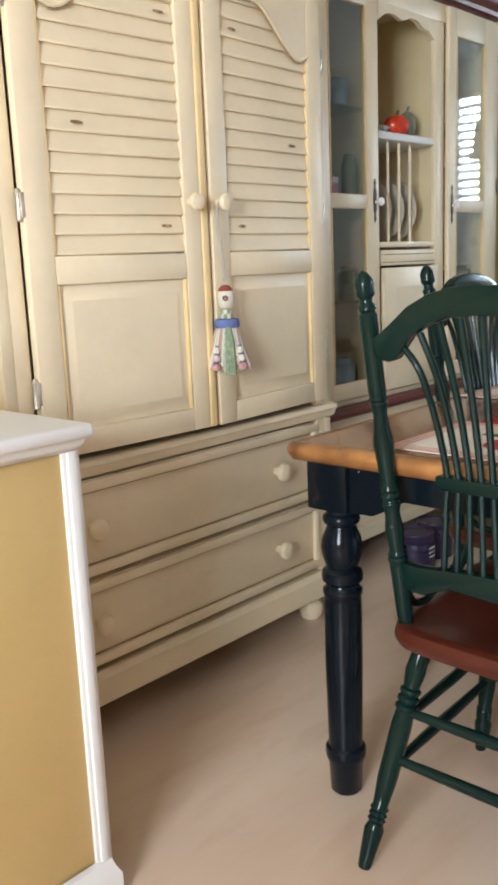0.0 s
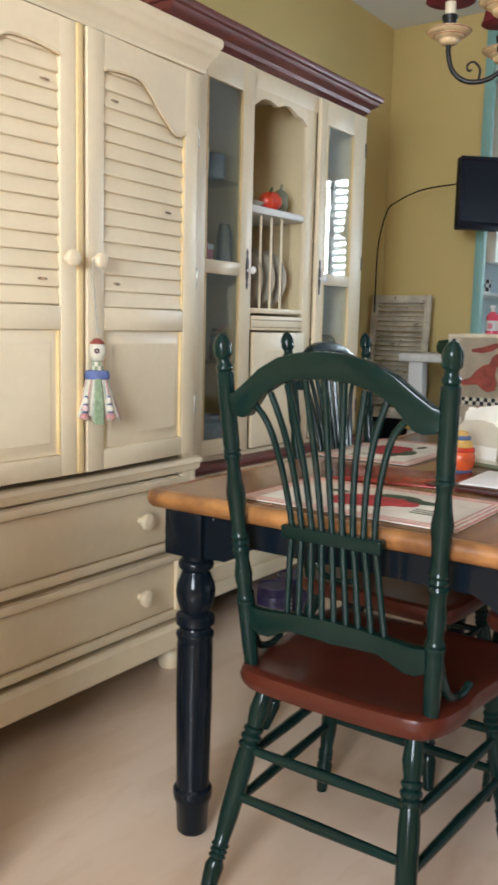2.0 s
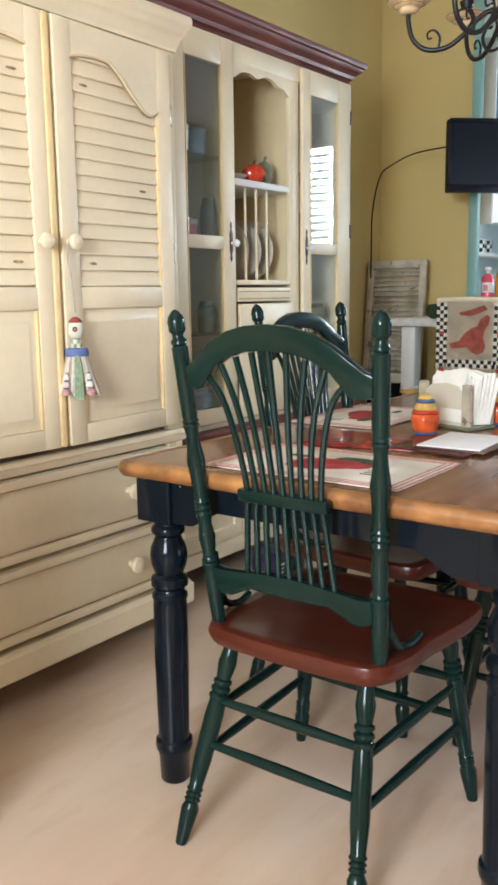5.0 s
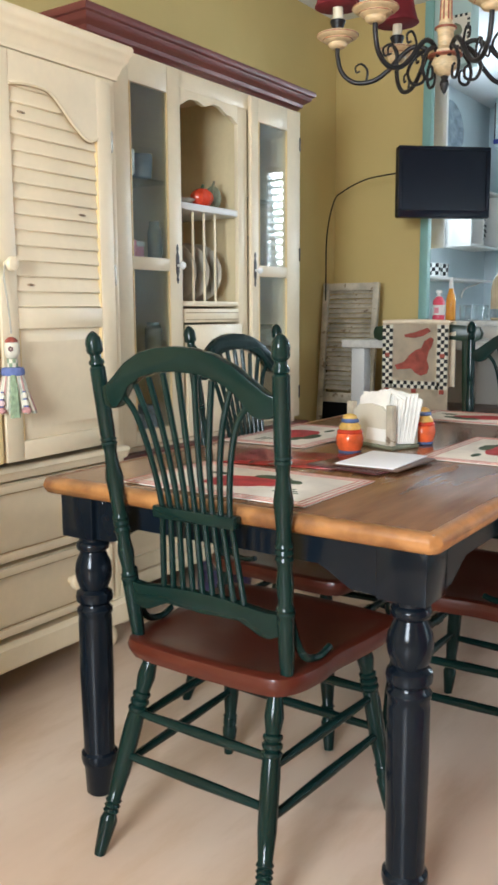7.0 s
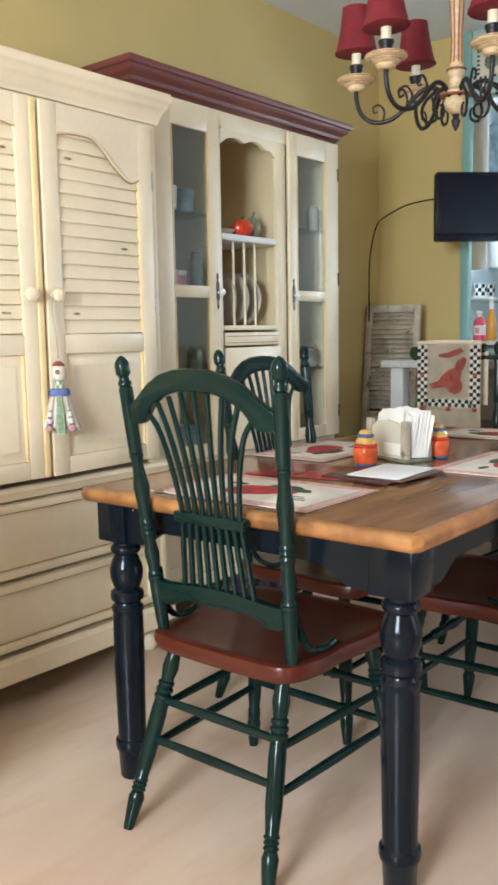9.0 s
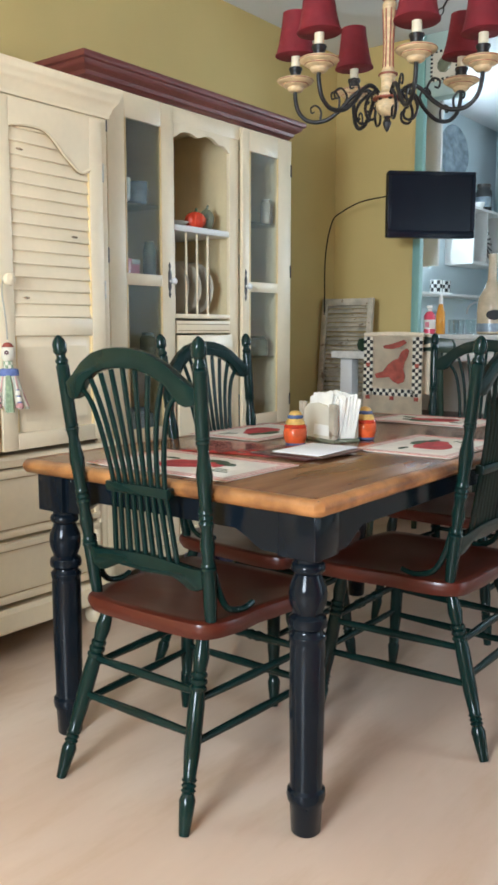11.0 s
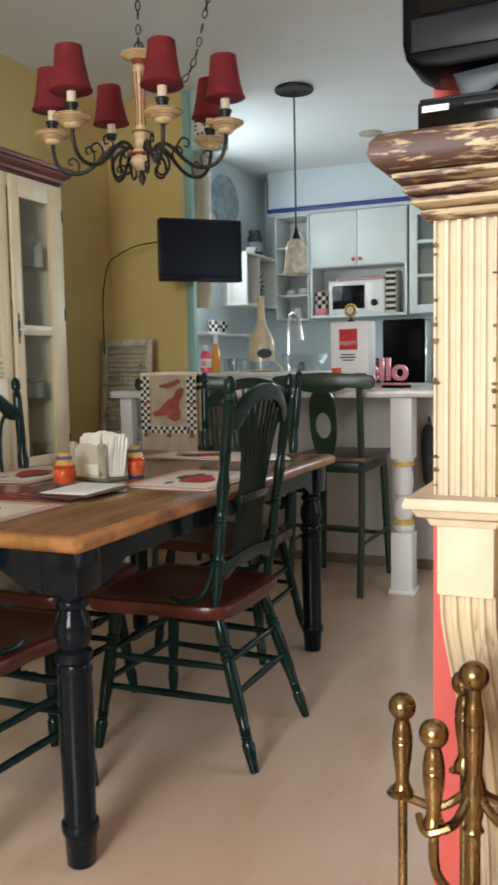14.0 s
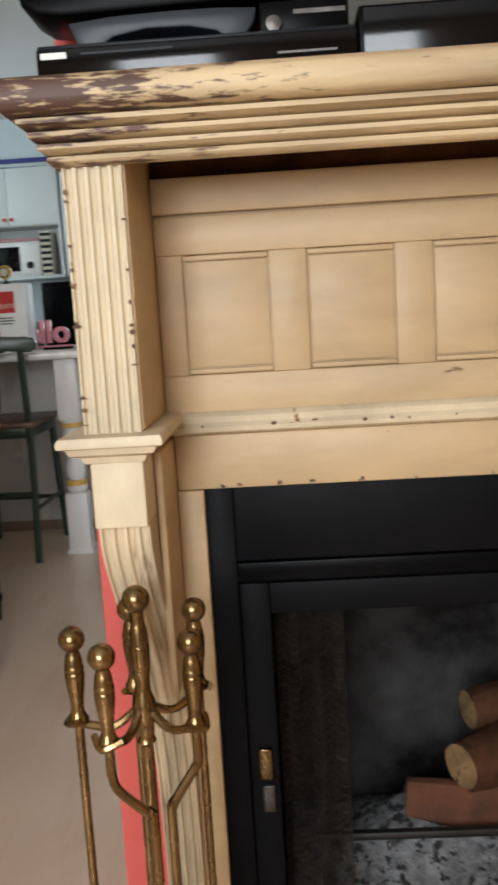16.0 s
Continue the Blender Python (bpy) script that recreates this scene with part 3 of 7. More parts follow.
for at, rz, lab in (((-0.903, 0.782), -90, "dark green spindle-back chair with red-brown seat, beside the hutch"),
                    ((0.015, 0.824), 90, "dark green spindle-back chair with red-brown seat, tucked under the table"),
                    ((-0.425, 1.81), 180, "dark green spindle-back chair with red-brown seat, facing the kitchen end")):
    tagged(copy_thing(chair, pose(at[0], at[1], 0, 0, 0, rz)), lab)

# ---- armoire ----
AX = -1.445
armoire = thing("armoire", "cream painted armoire with louvred doors standing ajar and two drawers", "armoire", (AX, 0.255, 0))
# local: x out of the wall is +x, y along the wall
Y0, Y1 = -0.555, 0.555
boards = [bx(-0.64, 0, Y0, Y0 + 0.03, 0.075, 1.87, 0.003), bx(-0.64, 0, Y1 - 0.03, Y1, 0.075, 1.87, 0.003), bx(-0.64, -0.62, Y0 + 0.03, Y1 - 0.03, 0.10, 1.86, 0), bx(-0.62, -0.001, Y0 + 0.03, Y1 - 0.03, 1.835, 1.87, 0),
        bx(-0.62, -0.002, Y0 + 0.03, Y1 - 0.03, 0.655, 0.693, 0), bx(-0.62, -0.002, Y0 + 0.03, Y1 - 0.03, 0.10, 0.17, 0)]
for b in boards:
    part("board", b, CREAM, armoire)
for y0, y1 in ((Y0 + 0.03, Y0 + 0.068), (Y1 - 0.068, Y1 - 0.03)):
    part("stile", bx(-0.022, 0.0, y0, y1, 0.17, 1.835, 0.002), CREAM, armoire)
part("waist_moulding", moulding([(-0.64, Y0), (0, Y0), (0, Y1), (-0.64, Y1)], [(0, 0.694), (0.006, 0.693), (0.014, 0.686), (0.016, 0.676), (0.010, 0.668), (0.010, 0.658), (0.004, 0.650), (0, 0.649)]), CREAM, armoire)
part("plinth_moulding", moulding([(-0.64, Y0), (0, Y0), (0, Y1), (-0.64, Y1)], [(0, 0.172), (0.008, 0.170), (0.012, 0.160), (0.018, 0.155), (0.018, 0.094), (0.012, 0.087), (0, 0.087)]), CREAM, armoire)
part("crown", moulding([(-0.64, Y0), (0, Y0), (0, Y1), (-0.64, Y1)], [(0, 1.850), (0.008, 1.852), (0.009, 1.866), (0.014, 1.872), (0.017, 1.886), (0.026, 1.899), (0.034, 1.909), (0.036, 1.920), (0.041, 1.926), (0.045, 1.934), (0.045, 1.948), (0.041, 1.955), (0, 1.956)]), CREAM, armoire, "stepped cream crown moulding")
part("top_board", bx(-0.64, 0.0, Y0, Y1, 1.936, 1.955, 0), CREAM, armoire)


def drawer(z0, z1):
    d = part("drawer", bx(-0.40, -0.004, Y0 + 0.072, Y1 - 0.072, z0, z1, 0.004), CREAM, armoire)
    w = Y1 - 0.072
    loop = [(0.0, -w), (0.0, w)]
    # picture-frame moulding on the drawer front
    zs, ys = (z0 + 0.002, z1 - 0.002), (-w + 0.002, w - 0.002)
    b = 0.026
    frames = [bx(-0.004, 0.010, ys[0], ys[1], zs[0], zs[0] + b, 0.005), bx(-0.004, 0.010, ys[0], ys[1], zs[1] - b, zs[1], 0.005),
              bx(-0.004, 0.0095, ys[0], ys[0] + b, zs[0] + b - 0.004, zs[1] - b + 0.004, 0.005), bx(-0.004, 0.0095, ys[1] - b, ys[1], zs[0] + b - 0.004, zs[1] - b + 0.004, 0.005)]
    for f in frames:
        part("bead", f, CREAM, d)
    for f in (zs[0] + b, zs[1] - b - 0.004):
        part("glaze_line", bx(-0.003, -0.0005, ys[0] + b, ys[1] - b, f, f + 0.004, 0), GLAZE_SHADE, d, "brown antique glaze line")
    for y in (-0.362, 0.298):
        part("knob", lathe([(0.012, 0), (0.010, 0.01), (0.012, 0.016), (0.024, 0.024), (0.026, 0.032), (0.022, 0.040), (0.010, 0.0445), (0.001, 0.0455)], 18, pose(-0.005, y, (z0 + z1) / 2, 0, 90, 0)), CREAM, d, "round painted wooden knob")


drawer(0.410, 0.642)
drawer(0.186, 0.398)
for y in (Y0 + 0.06, Y1 - 0.06):
    for x in (-0.05, -0.58):
        part("bun_foot", lathe([(0.028, 0), (0.036, 0.012), (0.039, 0.03), (0.036, 0.052), (0.026, 0.066), (0.024, 0.09)], 18, pose(x, y, 0)), CREAM, armoire, "round bun foot")

DW, DZ0, DZ1 = 0.482, 0.712, 1.833


def armoire_door(hinge_y, side, swing):
    """side +1: the free edge lies towards +y of the hinge. Local: u along the door from the hinge."""
    d = part("door", bx(0.002, 0.006, 0.07, DW - 0.07, DZ0 + 0.05, DZ1 - 0.05, 0), CREAM, armoire, "louvred upper, raised lower panel, rubbed cream paint")
    d.matrix_basis = pose(0.003, hinge_y, 0, 0, 0, 0) @ Matrix.Diagonal((1, side, 1, 1)) @ pose(0, 0, 0, 0, 0, -swing)
    T = 0.024

    def put(nm, b, material=CREAM, label=""):
        return part(nm, b, material, d, label)

    st = 0.064
    put("stile", bx(0, T, 0, st, DZ0, DZ1, 0.004))
    sf = 0.052 if side > 0 else st
    put("stile", bx(0, T, DW - sf, DW, DZ0, DZ1, 0.004))
    put("rail", bx(0.0005, T - 0.0006, st, DW - sf, DZ0, DZ0 + 0.055, 0.003))
    put("rail", bx(0.0005, T - 0.0006, st, DW - sf, 1.086, 1.146, 0.003))
    # arched board over the louvres: high at the free edge, low at the hinge
    a0, a1, top, lo, hi = st, DW - sf, DZ1, 1.660, 1.760
    curve = []
    for k in range(25):
        f = k / 24
        g = 0.0 if f < 0.16 else min(1.0, (f - 0.16) / 0.48)
        g = g * g * (3 - 2 * g)
        curve.append((a0 + (a1 - a0) * f, lo + (hi - lo) * g - 0.015 * math.sin(math.pi * min(1, f / 0.22)) * (1 if f < 0.22 else 0) - 0.012 * max(0, (f - 0.7) / 0.3) ** 2))
    put("arched_board", prism([(a0, top), (a1, top)] + list(reversed(curve)), T - 0.003, pose(T - 0.0015, 0, 0) @ ON_X, 0.0))
    put("arch_bead", tube([(T - 0.001, y, z - 0.002) for y, z in curve[::2]], 0.005, 6, 2), CREAM)
    # brown line paints the shadow of the recess below the arch
    put("arch_shade_line", tube([(T - 0.003, y, z - 0.007) for y, z in curve[::2]], 0.0024, 6, 2), GLAZE_SHADE, "thin brown line painted as the recess shadow under the arch")
    put("louvre_edge", bx(0.012, T - 0.002, a0 - 0.001, a0 + 0.005, 1.147, lo - 0.01, 0.002), CREAM_Y, "yellowed glaze along the louvres")
    pitch = 0.0425
    z = 1.146
    i = 0
    while z < 1.78:
        # each slat leans: bottom edge proud, top edge tucked back; it ends under the arched board
        ya = a0
        for y, zc in curve:
            if zc > z + 0.012:
                ya = max(a0, y - 0.02)
                break
        if z < lo - 0.03:
            ya = a0
        sl = bx(-0.004, 0.004, ya, a1, 0, pitch + 0.006, 0.0025, 1, pose(0.0165, 0, z + 0.002, 0, -13, 0))
        s = put("slat", sl)
        if i in (1, 6, 12):
            f = (0.18, 0.86, 0.28)[(i + side) % 3]
            part("rub_mark", lathe([(0.001, 0), (0.010, 0.0008), (0.014, 0.0012), (0.001, 0.0016)], 12, pose(0.0165 + 0.0038, ya + (a1 - ya) * (0.85 if i != 6 else 0.22), z + 0.021, 0, 90 - 13, 0) @ Matrix.Diagonal((0.30, 1.15, 1, 1))), KNOT, d, "rubbed-through brown oval")
        z += pitch
        i += 1
    # raised lower panel
    p0, p1, q0, q1 = st + 0.001, DW - sf - 0.001, DZ0 + 0.056, 1.085
    loops = []
    for ins, x in ((0.0, 0.004), (0.0, 0.0115), (0.006, 0.0115), (0.030, 0.0195), (0.033, 0.021), (0.036, 0.021)):
        loops.append([(x, p0 + ins, q0 + ins), (x, p1 - ins, q0 + ins), (x, p1 - ins, q1 - ins), (x, p0 + ins, q1 - ins)])
    put("raised_panel", rings(loops))
    for ya, yb in ((p0, p0 + 0.006), (p1 - 0.006, p1)):
        put("panel_edge", bx(0.0105, T - 0.002, ya, yb, q0 + 0.001, q1 - 0.001, 0.002), CREAM_Y, "yellowed glaze along the panel")
    put("knob", lathe([(0.010, 0), (0.008, 0.010), (0.011, 0.015), (0.020, 0.021), (0.0215, 0.028), (0.018, 0.035), (0.008, 0.0385), (0.001, 0.0395)], 20, pose(T - 0.001, DW - (0.034 if side > 0 else 0.024), 1.264, 0, 90, 0)), CREAM, "round painted wooden knob")
    for hz in (0.86, 1.25, 1.66):
        put("hinge", join(lathe([(0.006, 0), (0.008, 0.004), (0.006, 0.012), (0.006, 0.05), (0.008, 0.058), (0.004, 0.066)], 10, pose(T * 0.6, -0.006, hz - 0.033)), bx(T * 0.2, T + 0.001, -0.006, 0.002, hz - 0.025, hz + 0.025, 0.001)), HINGE, "small nickel hinge")
    return d


leaf = armoire_door(-0.485, 1, 2.6)
part("astragal", bx(0.004, 0.0275, DW - 0.001, DW + 0.022, DZ0, DZ1, 0.006, 3), CREAM_Y, leaf, "rounded bead covering the gap between the doors")
armoire_door(0.508, -1, 3.2)

# ---- tassel on the knob ----
tassel = thing("tassel", "cream and pink tassel with a painted ball hanging from a knob", "tassel", (AX + 0.062, 0.296, 0), -40)
part("cord", tube([(0.004, 0.002, 1.268), (0.012, -0.004, 1.225), (0.010, 0.004, 1.15), (0.012, 0.008, 1.075)], 0.0026, 6, 3), CORD, tassel)
part("cap", lathe([(0.004, 1.066), (0.010, 1.064), (0.0165, 1.057), (0.019, 1.052), (0.016, 1.050)], 18, pose(0.012, 0.008, 0)), ROOST, tassel, "dull red cap")
part("head", lathe([(0.010, 1.006), (0.016, 1.010), (0.0205, 1.022), (0.0220, 1.034), (0.0205, 1.046), (0.016, 1.055), (0.008, 1.060)], 20, pose(0.012, 0.008, 0)), CHECKW, tassel, "ivory painted ball with a dark flower")
for k in range(6):
    a = 6.28318 * k / 6
    part("petal", lathe([(0.0006, 0), (0.0032, 0.0006), (0.0006, 0.0012)], 8, pose(0.012, 0.008, 1.034) @ pose(0, 0, 0, 0, 0, -8) @ pose(0.0216, 0, 0, 0, 90, 0) @ pose(0.0045 * math.cos(a), 0.0045 * math.sin(a), 0)), CHIP_DARK, tassel)
for q in range(10):
    for w in range(2):
        a0 = 6.28318 * q / 10
        part("check", rings([[((0.0150 + 0.0035 * (g < 0.98)) * math.cos(a0 + u * 0.628) + 0.012, (0.0150 + 0.0035 * (g < 0.98)) * math.sin(a0 + u * 0.628) + 0.008, g) for u in (0, 0.5, 1.0)] for g in (1.006 - 0.011 * w, 0.995 - 0.011 * w)], closed=False, caps=False), (THREADG, CHECKW)[(q + w) % 2], tassel)
part("neck", lathe([(0.0135, 0.982), (0.0145, 0.986), (0.0145, 1.006), (0.010, 1.009)], 16, pose(0.012, 0.008, 0)), THREADG, tassel, "green checked neck")
part("collar", lathe([(0.020, 0.962), (0.031, 0.961), (0.0325, 0.966), (0.0315, 0.976), (0.029, 0.982), (0.016, 0.984)], 20, pose(0.012, 0.008, 0)), THREADB, tassel, "blue wrapped collar")
random.seed(4)
for i in range(46):
    a = 6.283 * i / 46
    r1 = 0.050 + random.uniform(-0.004, 0.008)
    ca, sa = math.cos(a), math.sin(a)
    part("strand", tube([(0.012 + 0.026 * ca, 0.008 + 0.026 * sa, 0.962), (0.012 + 0.024 * ca, 0.008 + 0.036 * sa, 0.92), (0.012 + 0.020 * ca, 0.010 + r1 * sa, 0.858 + random.uniform(-0.006, 0.006))], (0.0030, 0.0042), 6, 3), (CHECKW, THREADP, CORD, CHECKW, PALEG)[i % 5], tassel)
for o in (-0.003, 0.003, 0.0):
    part("green_strand", tube([(0.040, 0.008 + o, 0.963), (0.044, 0.010 + o * 2, 0.92), (0.042, 0.010 + o * 2.6, 0.846)], (0.0040, 0.0062), 6, 3), THREADG, tassel, "sage green middle strand")
for y in (-0.026, 0.040):
    for k in range(3):
        rr = 0.0125 - 0.0022 * k
        part("tuft", lathe([(0.002, 0), (rr, 0.002), (rr * 1.02, 0.010), (rr * 0.6, 0.016), (0.003, 0.018)], 12, pose(0.038 - 0.001 * k, y - 0.06 * y * k, 0.858 + 0.020 * k)), (THREADP, CHECKW, CHECKW)[k] if y > 0 else (THREADP, PALEP, CHECKW)[k], tassel)
        part("tuft_band", lathe([(rr * 0.45, 0.0165), (rr * 0.55, 0.018), (rr * 0.45, 0.0205)], 10, pose(0.038 - 0.001 * k, y - 0.06 * y * k, 0.858 + 0.020 * k)), THREADB, tassel)

# ---- hutch ----
HX = -1.666
hutch = thing("hutch", "cream hutch with glass doors, plate rack and burgundy crown moulding", "hutch", (HX, 1.60, 0))
h0, h1 = -0.68, 0.660  # ends along the wall


def hp(nm, x0, x1, y0, y1, z0, z1, material=CREAM, label="", bev=0.003, parent=None):
    """A board of the hutch; y is given in room metres."""
    return part(nm, bx(x0, x1, y0 - 1.60, y1 - 1.60, z0, z1, bev), material, parent or hutch, label)


hp("side", -0.42, -0.002, 0.92, 0.94, 0.10, 2.06)
hp("side", -0.42, -0.002, 2.240, 2.260, 0.10, 2.06)
hp("back", -0.42, -0.41, 0.94, 2.240, 0.10, 2.06, CREAM_IN)
hp("top", -0.41, -0.004, 0.94, 2.240, 2.03, 2.06)
for y in (1.385, 1.825):
    hp("partition", -0.41, -0.022, y, y + 0.02, 0.606, 2.03, CREAM_IN)
hp("bottom", -0.41, -0.004, 0.94, 2.240, 0.606, 0.625)
hp("frieze", -0.02, 0.0, 0.94, 2.240, 1.985, 2.058)
hp("stile", -0.02, 0.0, 0.94, 1.00, 0.625, 1.985)
hp("stile", -0.02, 0.0, 1.388, 1.412, 0.625, 1.985)
hp("stile", -0.02, 0.0, 1.795, 1.862, 0.625, 1.985)
part("crown", moulding([(-0.42, h0), (0, h0), (0, h1), (-0.42, h1)], [(0, 2.050), (0.008, 2.052), (0.014, 2.062), (0.022, 2.066), (0.026, 2.080), (0.042, 2.090), (0.052, 2.097), (0.056, 2.110), (0.066, 2.114), (0.070, 2.123), (0.068, 2.136), (0, 2.138)]), BURGUNDY, hutch, "burgundy stepped crown moulding")
part("crown_board", bx(-0.42, 0.0, h0, h1, 2.118, 2.1355, 0), BURGUNDY, hutch)
# scalloped head of the open niche
sc = []
for k in range(31):
    f = k / 30
    z = 1.945 + 0.020 * abs(math.sin(f * math.pi * 1.0)) - (0.018 * math.exp(-((f - 0.42) / 0.10) ** 2)) - 0.022 * math.exp(-(f / 0.09) ** 2) - 0.030 * math.exp(-((1 - f) / 0.10) ** 2) - 0.016 * math.exp(-((f - 0.80) / 0.08) ** 2)
    sc.append((-0.188 + 0.383 * f, z))
part("scalloped_board", prism([(-0.188, 1.990), (0.195, 1.990)] + list(reversed(sc)), 0.018, pose(-0.001, 0, 0) @ ON_X), CREAM, hutch)
hp("niche_shelf", -0.40, -0.004, 1.405, 1.825, 1.535, 1.562, WHITE, "white-edged shelf board", 0.004)
hp("rack_floor", -0.40, -0.002, 1.405, 1.825, 1.156, 1.176)
for y in (1.455, 1.535, 1.610, 1.685):
    part("dowel", lathe([(0.0055, 1.168), (0.0055, 1.536)], 10, pose(-0.045, y - 1.60, 0)), CREAM, hutch)
slot = hp("drawer", -0.30, 0.003, 1.415, 1.793, 1.090, 1.146, CREAM, "narrow drawer under the plate rack", 0.003)
for z in (1.100, 1.128):
    hp("glaze_line", 0.003, 0.0042, 1.425, 1.783, z, z + 0.004, GLAZE_SHADE, "", 0, slot)


def framed_door(name, y0, y1, z0, z1, left, right, parent):
    d = part(name, bx(0.0, 0.020, y0 - 1.60, y0 + left - 1.60, z0, z1, 0.004), CREAM, parent)
    hp("stile", 0.0, 0.020, y1 - right, y1, z0, z1, CREAM, "", 0.004, d)
    return d


for y0, y1, left, right, latch in ((1.005, 1.382, 0.095, 0.070, 1.356), (1.868, 2.270, 0.055, 0.113, 1.892)):
    z0, z1 = 0.632, 2.044
    d = framed_door("glass_door", y0, y1, z0, z1, left, right, hutch)
    a, b = y0 + left, y1 - right
    for zz0, zz1 in ((z0, 0.690), (1.288, 1.336), (1.945, z1)):
        hp("rail", 0.0008, 0.0192, a, b, zz0, zz1, CREAM, "", 0.003, d)
    for zz0, zz1 in ((0.690, 1.288), (1.336, 1.945)):
        p = hp("pane", 0.007, 0.010, a - 0.004, b + 0.004, zz0 - 0.004, zz1 + 0.004, GLASS, "clear glass pane", 0, d)
        p.visible_shadow = False
        for yy in (a, b - 0.007):
            hp("bead", 0.011, 0.021, yy, yy + 0.007, zz0, zz1, CREAM_Y, "yellowed bead", 0.002, d)
    part("escutcheon", join(lathe([(0.002, -0.075), (0.007, -0.06), (0.004, -0.048), (0.009, -0.03), (0.009, 0.03), (0.004, 0.048), (0.007, 0.06), (0.002, 0.075)], 10, pose(0.020, latch - 1.60, 1.317) @ Matrix.Diagonal((0.45, 1.2, 1, 1)))), PEWTER, d, "ornate dark metal plate")
    part("knob", lathe([(0.006, 0), (0.005, 0.012), (0.013, 0.020), (0.015, 0.028), (0.010, 0.035), (0.001, 0.037)], 14, pose(0.020, latch - 1.60, 1.312, 0, 90, 0)), CERAM, d, "white porcelain knob")
    for hz in (1.90, 1.40, 0.75):
        hy = y1 if y0 > 1.5 else y0
        hp("hinge", 0.0195, 0.0235, hy - 0.009, hy - 0.002, hz - 0.03, hz + 0.03, PEWTER, "", 0.001, d)
    for z in (0.965, 1.300, 1.625):
        hp("glass_shelf", -0.40, -0.03, (0.945 if y0 < 1.5 else 1.85), (1.380 if y0 < 1.5 else 2.26), z, z + 0.007, CLEAR, "thin glass shelf", 0)
small = part("panel_door", bx(0.0, 0.018, 1.415 - 1.60, 1.793 - 1.60, 0.632, 1.082, 0.004), CREAM, hutch, "small raised-panel door")
loops = [[(x, 1.455 - 1.60 + i, 0.672 + i), (x, 1.753 - 1.60 - i, 0.672 + i), (x, 1.753 - 1.60 - i, 1.042 - i), (x, 1.455 - 1.60 + i, 1.042 - i)] for i, x in ((0, 0.0175), (0.004, 0.013), (0.010, 0.013), (0.03, 0.021), (0.033, 0.021))]
part("raised_panel", rings(loops), CREAM, small)
part("waist_slab", moulding([(-0.42, h0), (0, h0), (0, h1), (-0.42, h1)], [(0, 0.606), (0.045, 0.606), (0.052, 0.600), (0.055, 0.590), (0.050, 0.578), (0.040, 0.572), (0, 0.572)]), BURGUNDY, hutch, "dark red-brown waist board")
part("slab_core", bx(-0.42, 0, h0, h1, 0.573, 0.605, 0), BURGUNDY, hutch)
hp("base_front", -0.02, 0.02, 0.93, 2.255, 0.10, 0.571)
for y0, y1 in ((0.97, 1.38), (1.40, 1.80), (1.82, 2.24)):
    loops = [[(x, y0 - 1.60 + i, 0.165 + i), (y1 - 1.60 - i) and (x, y1 - 1.60 - i, 0.165 + i), (x, y1 - 1.60 - i, 0.53 - i), (x, y0 - 1.60 + i, 0.53 - i)] for i, x in ((0, 0.020), (0, 0.034), (0.045, 0.034), (0.05, 0.026), (0.06, 0.026), (0.085, 0.033))]
    bd = part("base_door", rings(loops), CREAM, hutch)
    part("knob", lathe([(0.010, 0), (0.008, 0.010), (0.020, 0.020), (0.020, 0.028), (0.001, 0.036)], 14, pose(0.034, y1 - 1.66, 0.46, 0, 90, 0)), CREAM, bd)
part("base_moulding", moulding([(-0.42, h0), (0.02, h0), (0.02, h1), (-0.42, h1)], [(0, 0.150), (0.010, 0.146), (0.014, 0.130), (0.014, 0.096), (0, 0.092)]), CREAM, hutch)
for y in (0.99, 2.22):
    part("bun_foot", lathe([(0.028, 0), (0.038, 0.014), (0.040, 0.04), (0.034, 0.07), (0.026, 0.10)], 16, pose(-0.03, y - 1.60, 0)), CREAM, hutch)
    part("bun_foot", lathe([(0.028, 0), (0.038, 0.014), (0.040, 0.04), (0.034, 0.07), (0.026, 0.10)], 16, pose(-0.36, y - 1.60, 0)), CREAM, hutch)

# dishes in the hutch
PL = [(0.035, 0.0), (0.06, 0.002), (0.085, 0.010), (0.118, 0.017), (0.121, 0.019), (0.117, 0.0205), (0.085, 0.014), (0.06, 0.006), (0.001, 0.005)]
first = None
for i, y in enumerate((1.462, 1.548, 1.634, 1.720)):
    m = pose(HX - 0.150, y, 1.302, 90, 0, 0) @ pose(0, 0, 0, 4, 3, 0)
    if not first:
        first = solid("plate", lathe(PL, 32), PLATE, "cream dinner plate with a patterned rim standing in the rack", "plate", group="plates in the rack")
        first.matrix_world = m
    else:
        copy_thing(first, m)


def gourd(name, at, r, squat, lobes, material, label):
    t = thing(name, label, "ornament", at)
    bm = bmesh.new()
    loops = []
    for k in range(1, 12):
        a = math.pi * k / 12
        loops.append([(r * math.sin(a) * (1 + 0.07 * math.cos(lobes * 6.28318 * i / 40)) * math.cos(6.28318 * i / 40), r * math.sin(a) * (1 + 0.07 * math.cos(lobes * 6.28318 * i / 40)) * math.sin(6.28318 * i / 40), r * squat * (1 - math.cos(a)) - 0.0) for i in range(40)])
    bm.free()
    part("body", rings(loops), material, t)
    part("stem", tube([(0, 0, r * squat * 1.9), (0.003, 0.002, r * squat * 2.15), (0.008, 0.0, r * squat * 2.35)], (0.007, 0.005), 8, 4), LEAFC if material is REDC else SAGE, t)
    return t


